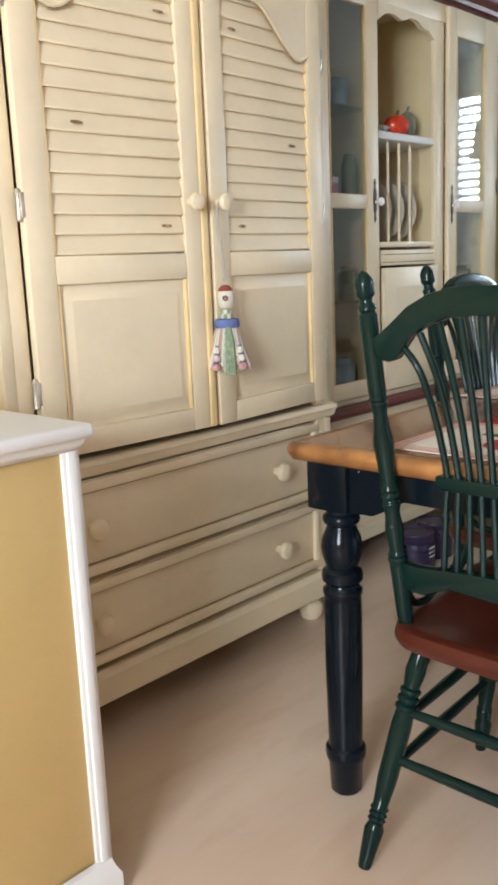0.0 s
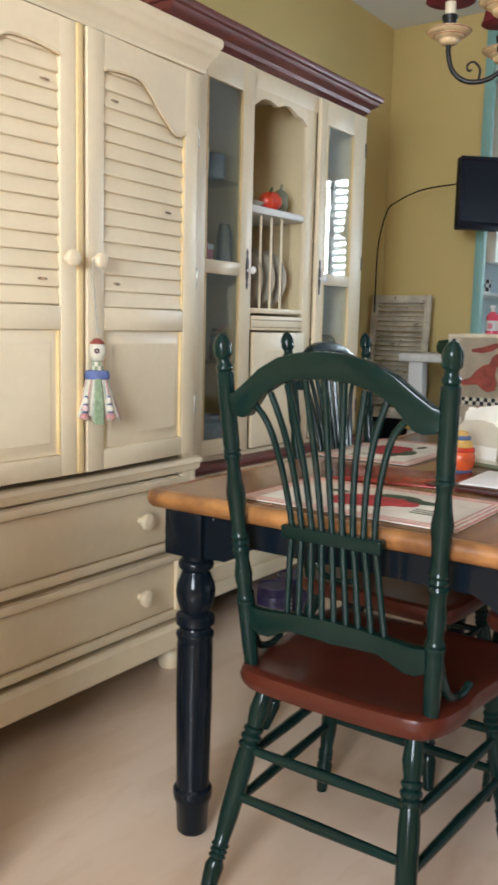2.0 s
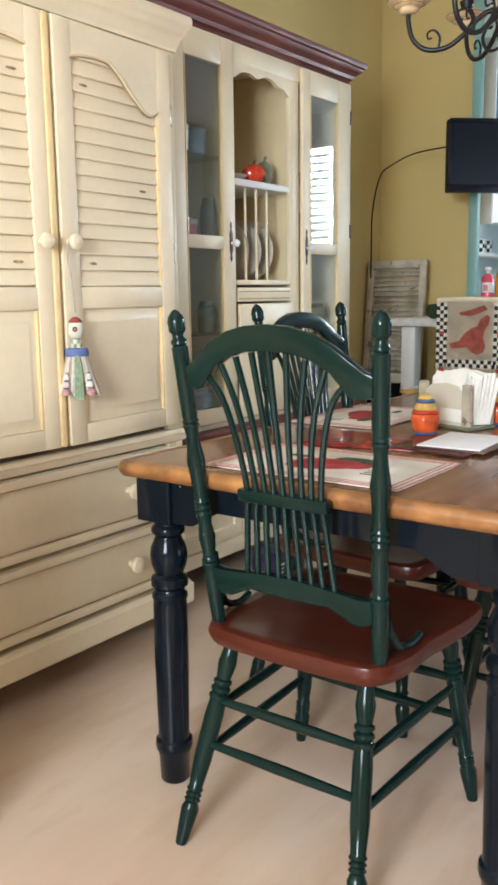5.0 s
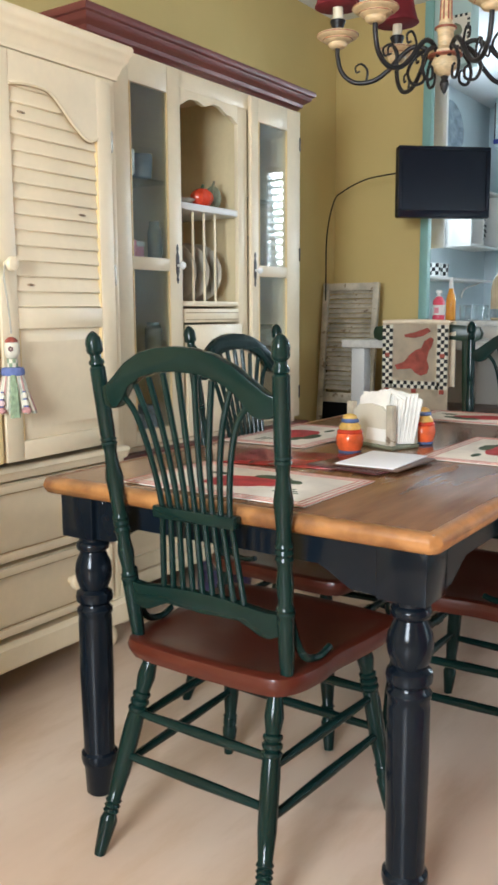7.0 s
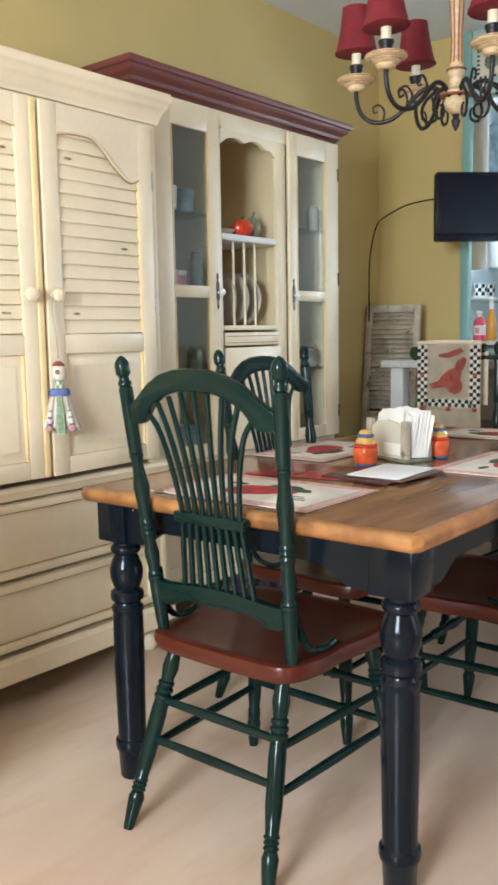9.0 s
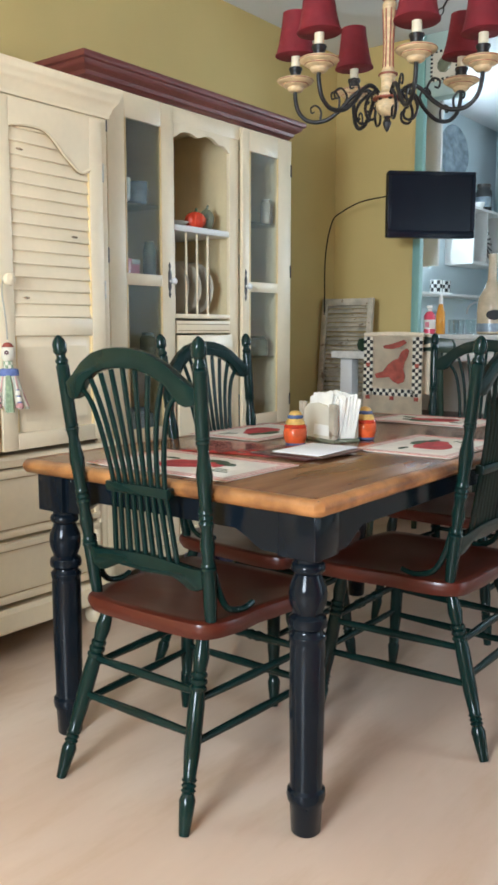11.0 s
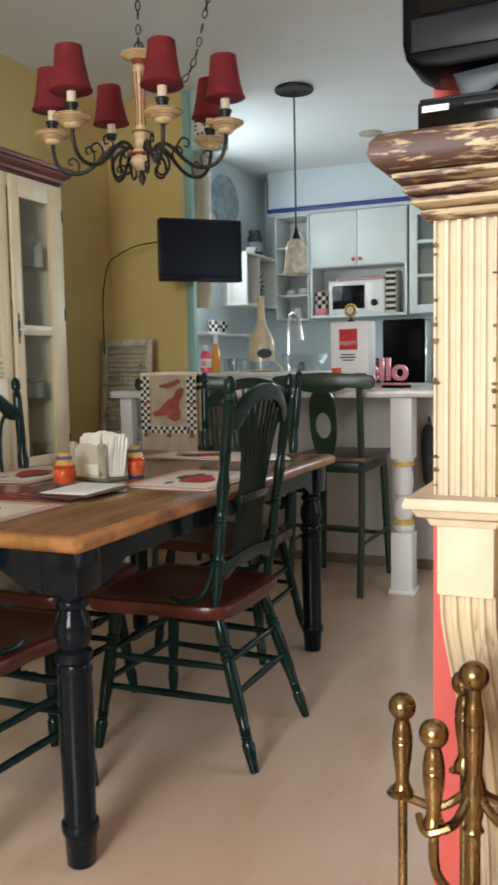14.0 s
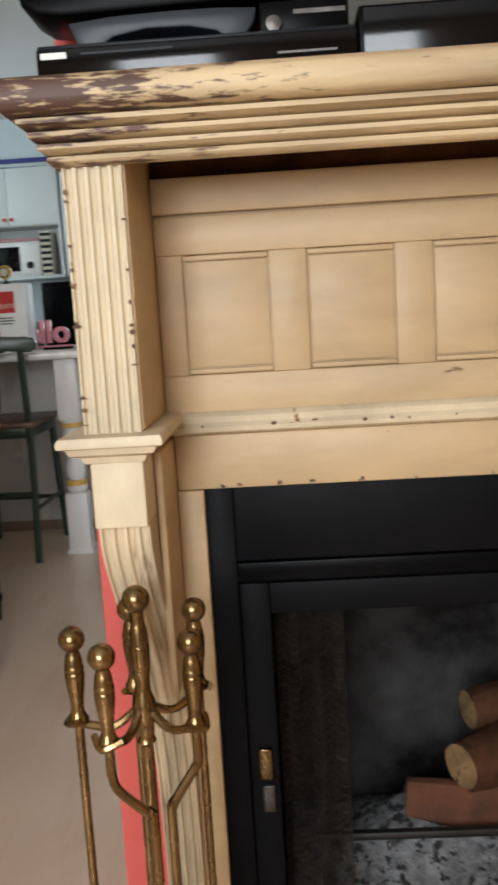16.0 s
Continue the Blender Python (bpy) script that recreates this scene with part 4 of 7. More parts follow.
gourd("ceramic_pumpkin", (HX - 0.055, 1.612, 1.560), 0.046, 0.85, 8, REDC, "glossy red ceramic pumpkin on the hutch shelf")
gourd("ceramic_gourd", (HX - 0.075, 1.715, 1.560), 0.035, 1.45, 7, SAGE, "sage green ceramic gourd on the hutch shelf")
bw = solid("saucer", lathe([(0.03, 0), (0.05, 0.002), (0.075, 0.018), (0.078, 0.022), (0.073, 0.021), (0.04, 0.007), (0.001, 0.006)], 28), PLATE, "cream saucer on the hutch shelf", "saucer")
bw.matrix_world = pose(HX - 0.10, 1.50, 1.563)
pit = thing("pitcher", "white china pitcher with a looped handle on the hutch shelf", "pitcher", (HX - 0.14, 1.440, 1.5625))
part("body", lathe([(0.032, 0), (0.045, 0.02), (0.052, 0.06), (0.040, 0.12), (0.036, 0.15), (0.045, 0.172), (0.043, 0.172), (0.034, 0.15), (0.036, 0.06), (0.001, 0.03)], 24), CERAM, pit)
part("handle", tube([(0.0, 0.036, 0.155), (0.0, 0.07, 0.16), (0.0, 0.085, 0.12), (0.0, 0.07, 0.07), (0.0, 0.050, 0.055)], 0.006, 8, 5), CERAM, pit)


def mug(at, material, label, r=0.042, h=0.09):
    t = thing("mug", label, "mug", at, 30)
    part("cup", lathe([(r * 0.8, 0), (r * 0.95, 0.006), (r, h), (r * 0.93, h), (r * 0.88, 0.012), (0.001, 0.01)], 20), material, t)
    part("handle", tube([(0, r * 0.95, h * 0.85), (0, r * 1.5, h * 0.8), (0, r * 1.6, h * 0.45), (0, r * 0.97, h * 0.2)], 0.005, 8, 4), material, t)
    return t


mug((HX - 0.060, 1.150, 1.309), make_mat("pink_ceramic", (0.62, 0.20, 0.20), 0.2, var=0.1), "pink mug behind the glass of the hutch")
mug((HX - 0.060, 1.15, 1.634), PLATE, "white cup on the upper glass shelf of the hutch")
mug((HX - 0.075, 1.265, 1.634), GREYP, "white cup on the upper glass shelf of the hutch")
for k, (y, z, rr, hh) in enumerate(((1.30, 0.974, 0.035, 0.12), (1.27, 0.627, 0.06, 0.14), (1.98, 1.309, 0.045, 0.16), (2.12, 0.974, 0.06, 0.10), (2.00, 0.627, 0.06, 0.15), (2.16, 1.634, 0.03, 0.12), (1.31, 1.309, 0.028, 0.17))):
    g = solid("jar", lathe([(rr * 0.9, 0), (rr, 0.005), (rr, hh * 0.8), (rr * 0.7, hh * 0.9), (rr * 0.75, hh), (rr * 0.7, hh), (rr * 0.64, hh * 0.9), (rr * 0.92, hh * 0.78), (rr * 0.9, 0.01), (0.001, 0.008)], 22), (SAGE, GREYP, PLATE)[k % 3], "glazed jar standing on a hutch shelf", "jar")
    g.matrix_world = pose(HX - rr - 0.028, y, z)

BLUEW = make_mat("blue_and_white_china", (0.62, 0.68, 0.74), 0.15, var=0.05, scale=10, bump=0, worn=(0.10, 0.18, 0.36), worn_at=0.50, worn_scale=26, soft=0.08)
for y, z, k in ((2.045, 1.634, 1.0), (2.02, 1.309, 1.12), (1.16, 0.974, 1.05), (1.24, 1.634, 0.85)):
    cp = solid("china_plate", lathe([(r * k, h * k) for r, h in PL], 30), BLUEW, "blue and white china plate standing behind the glass", "plate", group="china plates")
    cp.matrix_world = pose(HX - 0.30, y, z + 0.119 * k, 0, 82, 0)
pk = thing("pink_box", "small pink and white box behind the hutch glass", "box", (HX - 0.10, 1.215, 1.3075), 8)
part("carton", bx(-0.03, 0.03, -0.055, 0.055, 0, 0.075, 0.002), PINK, pk)
part("lid", bx(-0.032, 0.032, -0.057, 0.057, 0.075, 0.095, 0.002), CERAM, pk)

# paint cans on the floor by the hutch
for k, (x, y) in enumerate(((-1.475, 1.345), (-1.49, 1.505))):
    can = thing("paint_can", "purple paint can with white print on the floor", "paint can", (x, y, 0), 40 * k, "paint cans")
    part("drum", lathe([(0.070, 0), (0.073, 0.004), (0.073, 0.155), (0.075, 0.16), (0.073, 0.165), (0.066, 0.165), (0.066, 0.158), (0.001, 0.158)], 28), PURPLE, can)
    part("label_band", lathe([(0.0738, 0.035), (0.0742, 0.036), (0.0742, 0.120), (0.0738, 0.121)], 28), PURPLE, can)
    can.scale = (0.92, 0.92, 0.82)
    for z in (0.06, 0.08, 0.10):
        part("print_bar", bx(0.0735, 0.0748, -0.02, 0.02, z, z + 0.007, 0), CERAM, can)
    part("bail", tube([(0, 0.074, 0.14), (0.03, 0.085, 0.11), (0.06, 0.05, 0.09), (0.075, 0.0, 0.085), (0.06, -0.05, 0.09), (0.03, -0.085, 0.11), (0, -0.074, 0.14)], 0.0018, 6, 4), PEWTER, can)

# ---- on the table ----
def placemat(x0, x1, y0, y1, rz, label):
    w, h = (x1 - x0) / 2, (y1 - y0) / 2
    turn = rz in (90, -90)
    if turn:
        w, h = h, w
    t = thing("placemat", label, "placemat", ((x0 + x1) / 2, (y0 + y1) / 2, TH + 0.0018), rz, "placemats")
    part("cloth", bx(-w, w, -h, h, 0, 0.003, 0.001), MATC, t)
    for i in (0.0, 0.013, 0.024):
        b = 0.004 if i else 0.006
        for s in (-1, 1):
            part("border", bx(-w + i, w - i, s * (h - i - b / 2) - b / 2, s * (h - i - b / 2) + b / 2, 0.0026, 0.0036, 0), MATR, t)
            part("border", bx(s * (w - i - b / 2) - b / 2, s * (w - i - b / 2) + b / 2, -h + i + b, h - i - b, 0.0026, 0.0036, 0), MATR, t)

    def blob(cx, cy, rx, ry, ph, material, nm, z):
        pts = [(cx + rx * math.cos(a) * (1 + 0.10 * math.cos(3 * a + ph)), cy + ry * math.sin(a) * (1 + 0.12 * math.sin(2 * a + ph))) for a in [6.28318 * k / 26 for k in range(26)]]
        part(nm, rings([[(x, y, 0.0026) for x, y in pts], [(x, y, z) for x, y in pts]]), material, t)

    blob(-0.02, -0.015, 0.068, 0.060, 0.3, APPLE, "apple_motif", 0.0040)
    blob(0.045, 0.01, 0.045, 0.045, 1.2, APPLE, "apple_motif", 0.0044)
    blob(0.03, 0.055, 0.045, 0.020, 0.9, LEAFC, "leaf_motif", 0.0048)
    blob(0.085, 0.035, 0.030, 0.016, 2.0, LEAFC, "leaf_motif", 0.0048)
    blob(-0.10, 0.04, 0.025, 0.010, 2.6, LEAFC, "leaf_motif", 0.0042)
    for k in range(3):
        part("print_bar", bx(0.10, 0.16 - 0.012 * k, -0.06 + 0.016 * k, -0.055 + 0.016 * k, 0.0026, 0.0038, 0), LEAFC, t)
    return t


placemat(-0.742, -0.288, 0.055, 0.350, 0, "cream woven placemat with red apples at the near end")
placemat(-0.925, -0.650, 0.660, 1.080, -90, "cream woven placemat with red apples on the hutch side")
placemat(-0.335, -0.035, 0.680, 1.095, 90, "cream woven placemat with red apples on the open side")
placemat(-0.700, -0.265, 1.395, 1.680, 180, "cream woven placemat with red apples at the kitchen end")

holder = thing("napkin_holder", "distressed white wooden napkin holder filled with cream paper napkins", "napkin holder", (-0.510, 0.838, TH + 0.0005), -21)
part("base", bx(-0.095, 0.095, -0.05, 0.05, 0, 0.010, 0.003), SAGE, holder)
for s in (-1, 1):
    for x in (-0.078, 0.078):
        part("post", bx(x - 0.012, x + 0.012, s * 0.040 - 0.009, s * 0.040 + 0.009, 0.010, 0.118, 0.003), SHUT, holder, "rubbed white corner post")
    hump = [(-0.066, 0.010), (0.066, 0.010), (0.066, 0.095), (0.045, 0.112), (0.0, 0.118), (-0.045, 0.112), (-0.066, 0.095)]
    part("panel", prism(hump, 0.008, pose(0, s * 0.040 - 0.004, 0)), CHECKW, holder)
random.seed(7)
for k in range(14):
    y = -0.031 + 0.0046 * k
    fan = 0.009 * (k - 7) + random.uniform(-0.02, 0.02)
    j1, j2, j3 = (random.uniform(-0.010, 0.008) for q in range(3))
    part("napkin", prism([(-0.064, 0.012), (0.066 + 0.002 * k, 0.012), (0.082 + 0.003 * k + j1, 0.140 + j2), (0.045, 0.147 + j1), (0.012, 0.150 + j3), (-0.03, 0.141 + j2), (-0.060, 0.138 + j1)], 0.0032, pose(0, y, 0, fan * 30, 0, 0)), NAPKIN, holder)
part("napkin", rings([[(x, -0.055 - 0.005 * math.sin(x * 40), 0.012 if j else 0.012) if False else (x, -0.048 + 0.016 * u, 0.020 + 0.130 * u) for x in (-0.012, 0.01, 0.03, 0.066)] for u in (0, 0.25, 0.5, 0.75, 1.0) for j in (0,)], closed=False, caps=False), NAPKIN, holder, "napkin corner hanging over the front")


def shaker(at, label):
    t = thing("shaker", label, "shaker", at)
    part("body", lathe([(0.022, 0), (0.027, 0.004), (0.034, 0.022), (0.036, 0.038), (0.032, 0.055), (0.024, 0.062)], 24), ORANGE, t, "orange ribbed body")
    part("foot_ring", lathe([(0.0235, -0.0004), (0.0285, 0.001), (0.0305, 0.007), (0.026, 0.009)], 24), BLUEC, t)
    part("shoulder", lathe([(0.026, 0.060), (0.0285, 0.064), (0.027, 0.072), (0.020, 0.080)], 24), YELLOWC, t)
    part("red_band", lathe([(0.033, 0.052), (0.0345, 0.055), (0.0315, 0.061), (0.029, 0.062)], 24), REDC, t)
    part("lid", lathe([(0.020, 0.079), (0.0235, 0.081), (0.0235, 0.086), (0.020, 0.090), (0.001, 0.092)], 24), BLUEC, t, "blue-rimmed yellow lid")
    part("lid_top", lathe([(0.0195, 0.0895), (0.017, 0.097), (0.010, 0.101), (0.001, 0.1025)], 20), YELLOWC, t)
    return t


shaker((-0.520, 0.672, TH + 0.001), "painted orange and yellow ceramic shaker beside the napkin holder")
shaker((-0.425, 0.918, TH + 0.001), "painted orange and yellow ceramic shaker behind the napkin holder")


def sheet(name, w, h, th, at, rz, material, label, lift=0.0):
    ob = solid(name, bx(-w / 2, w / 2, -h / 2, h / 2, 0, th, 0.0006), material, label, "paper")
    ob.matrix_world = pose(at[0], at[1], at[2], lift, 0, rz)
    return ob


DARKB = make_mat("dark_brochure", (0.09, 0.025, 0.025), 0.25, var=0.3, scale=14, bump=0)
REDB = make_mat("red_brochure", (0.33, 0.03, 0.025), 0.22, var=0.5, scale=22, bump=0)
BROWNB = make_mat("brown_folder", (0.13, 0.07, 0.045), 0.35, var=0.3, scale=14, bump=0)
sheet("brochure", 0.30, 0.21, 0.0025, (-0.585, 0.505, TH + 0.0015), 12, REDB, "glossy red printed brochure lying on the table")
sheet("brochure", 0.20, 0.22, 0.004, (-0.395, 0.528, TH + 0.0045), -8, DARKB, "dark printed brochure under the white paper")
sheet("folder", 0.17, 0.20, 0.004, (-0.360, 0.545, TH + 0.0090), -2, BROWNB, "brown folded leaflet under the white paper")
sheet("paper_sheet", 0.145, 0.205, 0.003, (-0.365, 0.545, TH + 0.0140), 2, PAPER, "folded white sheet of paper on the pile")
sheet("envelope", 0.11, 0.20, 0.004, (-0.19, 1.52, TH + 0.0055), 30, PAPER, "white printed envelope on the far placemat")

# ---- chandelier ----
CHX, CHY = -0.449, 1.062
chand = thing("chandelier", "cream and iron chandelier with six dark red shades", "chandelier", (CHX, CHY, -0.018))
part("finial", lathe([(0.002, 1.738), (0.010, 1.752), (0.014, 1.766), (0.008, 1.778), (0.012, 1.784), (0.006, 1.788)], 8), IRON, chand)
part("hub", lathe([(0.010, 1.786), (0.022, 1.792), (0.034, 1.806), (0.036, 1.822), (0.030, 1.834), (0.044, 1.838), (0.046, 1.846), (0.030, 1.854), (0.020, 1.862)], 24), TURNED, chand, "cream turned hub")
part("hub_ring", lathe([(0.030, 1.833), (0.047, 1.836), (0.047, 1.840), (0.030, 1.842)], 24), RUST, chand)
part("column", lathe([(0.020, 1.860), (0.022, 1.90), (0.026, 1.906), (0.026, 1.914), (0.020, 1.920), (0.016, 1.93), (0.014, 2.00), (0.020, 2.10), (0.022, 2.115), (0.016, 2.125)], 20), TURNED, chand, "fluted cream column with red lines")
for k in range(8):
    a = 6.28318 * k / 8
    part("red_line", tube([(0.0165 * math.cos(a), 0.0165 * math.sin(a), 1.93), (0.0150 * math.cos(a), 0.0150 * math.sin(a), 2.0), (0.0205 * math.cos(a), 0.0205 * math.sin(a), 2.10)], 0.0022, 6, 3), RUST, chand)
part("ring", lathe([(0.020, 1.905), (0.030, 1.908), (0.030, 1.912), (0.020, 1.915)], 20), RUST, chand)
part("canopy_cup", lathe([(0.010, 2.120), (0.018, 2.128), (0.024, 2.138), (0.056, 2.150), (0.060, 2.156), (0.056, 2.160), (0.012, 2.164)], 24), TURNED, chand)
part("cup_leaf", lathe([(0.012, 2.118), (0.022, 2.130), (0.034, 2.146), (0.030, 2.147), (0.012, 2.13)], 8), RUST, chand)
random.seed(17)
# the fixture hangs a little out of true and its arms are bent unevenly
for turn in (65.8, 141.3, 199.2, 256.9, 313.4, 5.2):
    a = radians(turn)
    ca, sa = math.cos(a), math.sin(a)
    tilt = 0.0712 * sa - 0.0287 * ca

    def at(r, z, off=0.0):
        return (r * ca - off * sa, r * sa + off * ca, z + r * tilt)

    arm = part("arm", tube([at(0.03, 1.835), at(0.055, 1.862), at(0.085, 1.868), at(0.115, 1.850), at(0.15, 1.815), at(0.195, 1.787), at(0.248, 1.786), at(0.284, 1.815), at(0.297, 1.86), at(0.297, 1.89)], 0.0066, 10, 5), IRON, chand, "curved wrought-iron arm")
    part("scroll", tube([at(0.150, 1.818), at(0.128, 1.850), at(0.145, 1.880), at(0.168, 1.872), at(0.165, 1.852), at(0.152, 1.856)], (0.004, 0.003), 6, 5), IRON, arm)
    part("scroll", tube([at(0.05, 1.86), at(0.085, 1.835), at(0.10, 1.80), at(0.085, 1.770), at(0.058, 1.775), at(0.056, 1.800), at(0.070, 1.806)], (0.0055, 0.0035), 6, 5), IRON, arm)
    part("scroll", tube([at(0.215, 1.787), at(0.212, 1.815), at(0.228, 1.834), at(0.245, 1.828), at(0.243, 1.813), at(0.233, 1.815)], (0.0036, 0.0026), 6, 5), IRON, arm)
    m = pose(0.297 * ca, 0.297 * sa, 0.297 * tilt)
    part("bobeche", lathe([(0.010, 1.880), (0.020, 1.882), (0.026, 1.888), (0.027, 1.894), (0.036, 1.897), (0.041, 1.901), (0.041, 1.905), (0.052, 1.907), (0.058, 1.912), (0.058, 1.917), (0.052, 1.920), (0.030, 1.918), (0.012, 1.921)], 28, m), TURNED, arm, "cream turned drip pan")
    for rr, zz in ((0.0585, 1.9135), (0.0415, 1.9015)):
        part("bobeche_line", lathe([(rr - 0.005, zz - 0.0014), (rr + 0.0006, zz), (rr + 0.0006, zz + 0.0016), (rr - 0.005, zz + 0.003)], 28, m), RUST, arm)
    part("socket", lathe([(0.014, 1.918), (0.017, 1.922), (0.016, 1.934), (0.019, 1.944), (0.022, 1.950), (0.021, 1.955), (0.012, 1.956)], 16, m), IRON, arm)
    part("candle", lathe([(0.0135, 1.955), (0.0145, 1.957), (0.014, 2.040), (0.006, 2.045)], 14, m), CANDLE, arm, "ivory candle sleeve")
    lean = random.uniform(-2.5, 2.5)
    ms = m @ pose(0, 0, 1.99, lean, random.uniform(-2, 2), 0)
    bell = [(0.0645, 0.000), (0.0605, 0.011), (0.0535, 0.040), (0.0475, 0.075), (0.0430, 0.110), (0.0410, 0.130)]
    part("shade", lathe(bell + [(q - 0.0012, z) for q, z in reversed(bell)], 28, ms), SHADE, arm, "dark red fabric bell shade")
    part("lining", lathe([(q - 0.0018, z + 0.001) for q, z in bell] + [(q - 0.0023, z + 0.001) for q, z in reversed(bell)], 28, ms), LINING, arm, "pale lining")
    part("hem", lathe([(0.0635, -0.001), (0.0655, 0.0005), (0.0648, 0.004), (0.0628, 0.003)], 28, ms), SHADE, arm)


def chain(name, pts, parent, material, link=0.030):
    path = smooth_path(pts, 10)
    acc, last, i, flip = 0.0, path[0], 0, 0
    base = None
    for p in path[1:]:
        acc += (p - last).length
        if acc >= link * 0.78:
            d = (p - last).normalized()
            m = Matrix.Translation(p) @ d.to_track_quat("Z", "Y").to_matrix().to_4x4() @ pose(0, 0, 0, 0, 0, 90 * (flip % 2) + 20)
            if base is None:
                loop = [(0.008 * math.cos(a), 0, 0.5 * link * math.sin(a)) for a in [6.28318 * k / 12 for k in range(13)]]
                bm = tube(loop, 0.0022, 6, 0)
                base = part("link", bm, material, parent)
                base.matrix_basis = m
            else:
                c2 = new("link", base.data)
                c2.parent, c2.matrix_basis = parent, m
            flip += 1
            acc = 0.0
        last = p


chain("chain", [(0, 0, 2.17), (0.002, 0, 2.4), (0, 0, CZ)], chand, IRON)
chain("swag", [(0.012, 0.0, 2.19), (0.06, 0.03, 2.08), (0.12, 0.05, 2.06), (0.17, 0.07, 2.14), (0.22, 0.09, 2.35), (0.28, 0.12, 2.6), (0.34, 0.15, CZ)], chand, IRON)
part("loop_ring", tube([(0.016 * math.cos(a), 0, 2.180 + 0.018 * math.sin(a)) for a in [6.28318 * k / 16 for k in range(17)]], 0.003, 6, 0), IRON, chand)
part("ceiling_plate", lathe([(0.06, CZ - 0.02), (0.062, CZ - 0.012), (0.05, CZ - 0.002), (0.01, CZ)], 24), IRON, chand)

# ---- television on the wall bracket ----
tv = thing("television", "small black flat television on a swivel wall bracket", "television", (-1.286, 3.131, 1.801), 43.5)
part("housing", bx(-0.252, 0.252, 0.004, 0.055, -0.182, 0.182, 0.012, 3), TVBODY, tv)
part("bezel", join(bx(-0.252, 0.252, -0.012, 0.006, -0.182, -0.142, 0.006), bx(-0.252, 0.252, -0.012, 0.006, 0.160, 0.182, 0.006), bx(-0.252, -0.228, -0.0118, 0.006, -0.142, 0.160, 0.004), bx(0.228, 0.252, -0.0118, 0.006, -0.142, 0.160, 0.004)), TVBODY, tv)
part("screen", bx(-0.229, 0.229, -0.006, 0.004, -0.143, 0.161, 0), TVBODY, tv, "dark switched-off screen")
part("logo_bar", bx(-0.022, 0.022, -0.0128, -0.0118, -0.166, -0.160, 0), GREYB, tv)
part("bracket_arm", tube([(0, 0.05, 0), (0.03, 0.10, 0.0), (0.02, 0.20, 0.0), (-0.06, 0.28, 0.0), (-0.10, 0.30, 0.0)], 0.014, 8, 3), BLACK, tv)
cab = solid("tv_cable", tube([(-1.44, 2.99, 1.85), (-1.58, 3.13, 1.872), (-1.78, 3.20, 1.868), (-1.93, 3.22, 1.82), (-1.995, 3.22, 1.765), (-2.045, 3.23, 1.58), (-2.056, 3.24, 1.32), (-2.075, 3.28, 1.0), (-2.085, 3.33, 0.4), (-2.08, 3.36, 0.02)], 0.0042, 8, 6), BLACK, "black cable hanging from the television down the wall", "cable")

# ---- old shutter leaning in the corner ----
shut = thing("shutter", "weathered white louvred shutter leaning in the corner", "shutter", (-1.902, 3.150, 0))
lean = pose(0, 0, 0, -5.5, 0, 0)
SW, SH = 0.183, 1.305


def sp(nm, b, material=SHUT, label=""):
    b.transform(lean)
    return part(nm, b, material, shut, label)


for s in (-1, 1):
    sp("stile", bx(s * (SW - 0.018) - 0.018, s * (SW - 0.018) + 0.018, -0.014, 0.014, 0.0, SH, 0.003))
for z0, z1 in ((0.0, 0.06), (0.60, 0.66), (SH - 0.045, SH - 0.001)):
    sp("rail", bx(-SW + 0.036, SW - 0.036, -0.013, 0.013, z0, z1, 0.003))
z = 0.675
random.seed(11)
while z < SH - 0.06:
    sp("slat", bx(-SW + 0.036, SW - 0.036, -0.003, 0.003, 0, 0.034, 0.001, 1, pose(random.uniform(-0.002, 0.002), 0, z, -48 + random.uniform(-6, 6), random.uniform(-0.6, 0.6), 0)))
    z += 0.0285
sp("dark_panel", bx(-SW + 0.034, SW - 0.034, -0.004, 0.004, 0.055, 0.605, 0), BLACK, "dark panel in the lower half")

# ---- breakfast bar ----
bar = thing("breakfast_bar", "pale breakfast bar with white panel and turned posts", "bar", (-0.6, 3.1, 0))


def bp(nm, x0, x1, y0, y1, z0, z1, material, label="", bev=0.004):
    return part(nm, bx(x0 + 0.6, x1 + 0.6, y0 - 3.1, y1 - 3.1, z0, z1, bev), material, bar, label)


bp("panel", -1.465, 0.95, 3.10, 3.16, 0, 0.952, PANELW, "off-white painted panel")
bp("baseboard", -1.465, 0.95, 3.088, 3.10, 0, 0.055, BASEB)
bp("worktop", -1.56, 0.30, 2.525, 3.16, 0.953, 0.995, KCOUNT, "pale speckled worktop", 0.010)
bp("worktop", -0.52, 0.95, 3.161, 3.75, 0.953, 0.995, KCOUNT, "", 0.006)
bp("riser", -1.465, -0.53, 3.161, 3.20, 0.953, 1.052, PANELW)
bp("ledge", -1.465, -0.53, 3.15, 3.62, 1.053, 1.080, KCOUNT, "raised pale ledge", 0.006)
bp("cabinet_back", -1.465, 0.95, 3.58, 3.74, 0, 0.952, WHITEK)
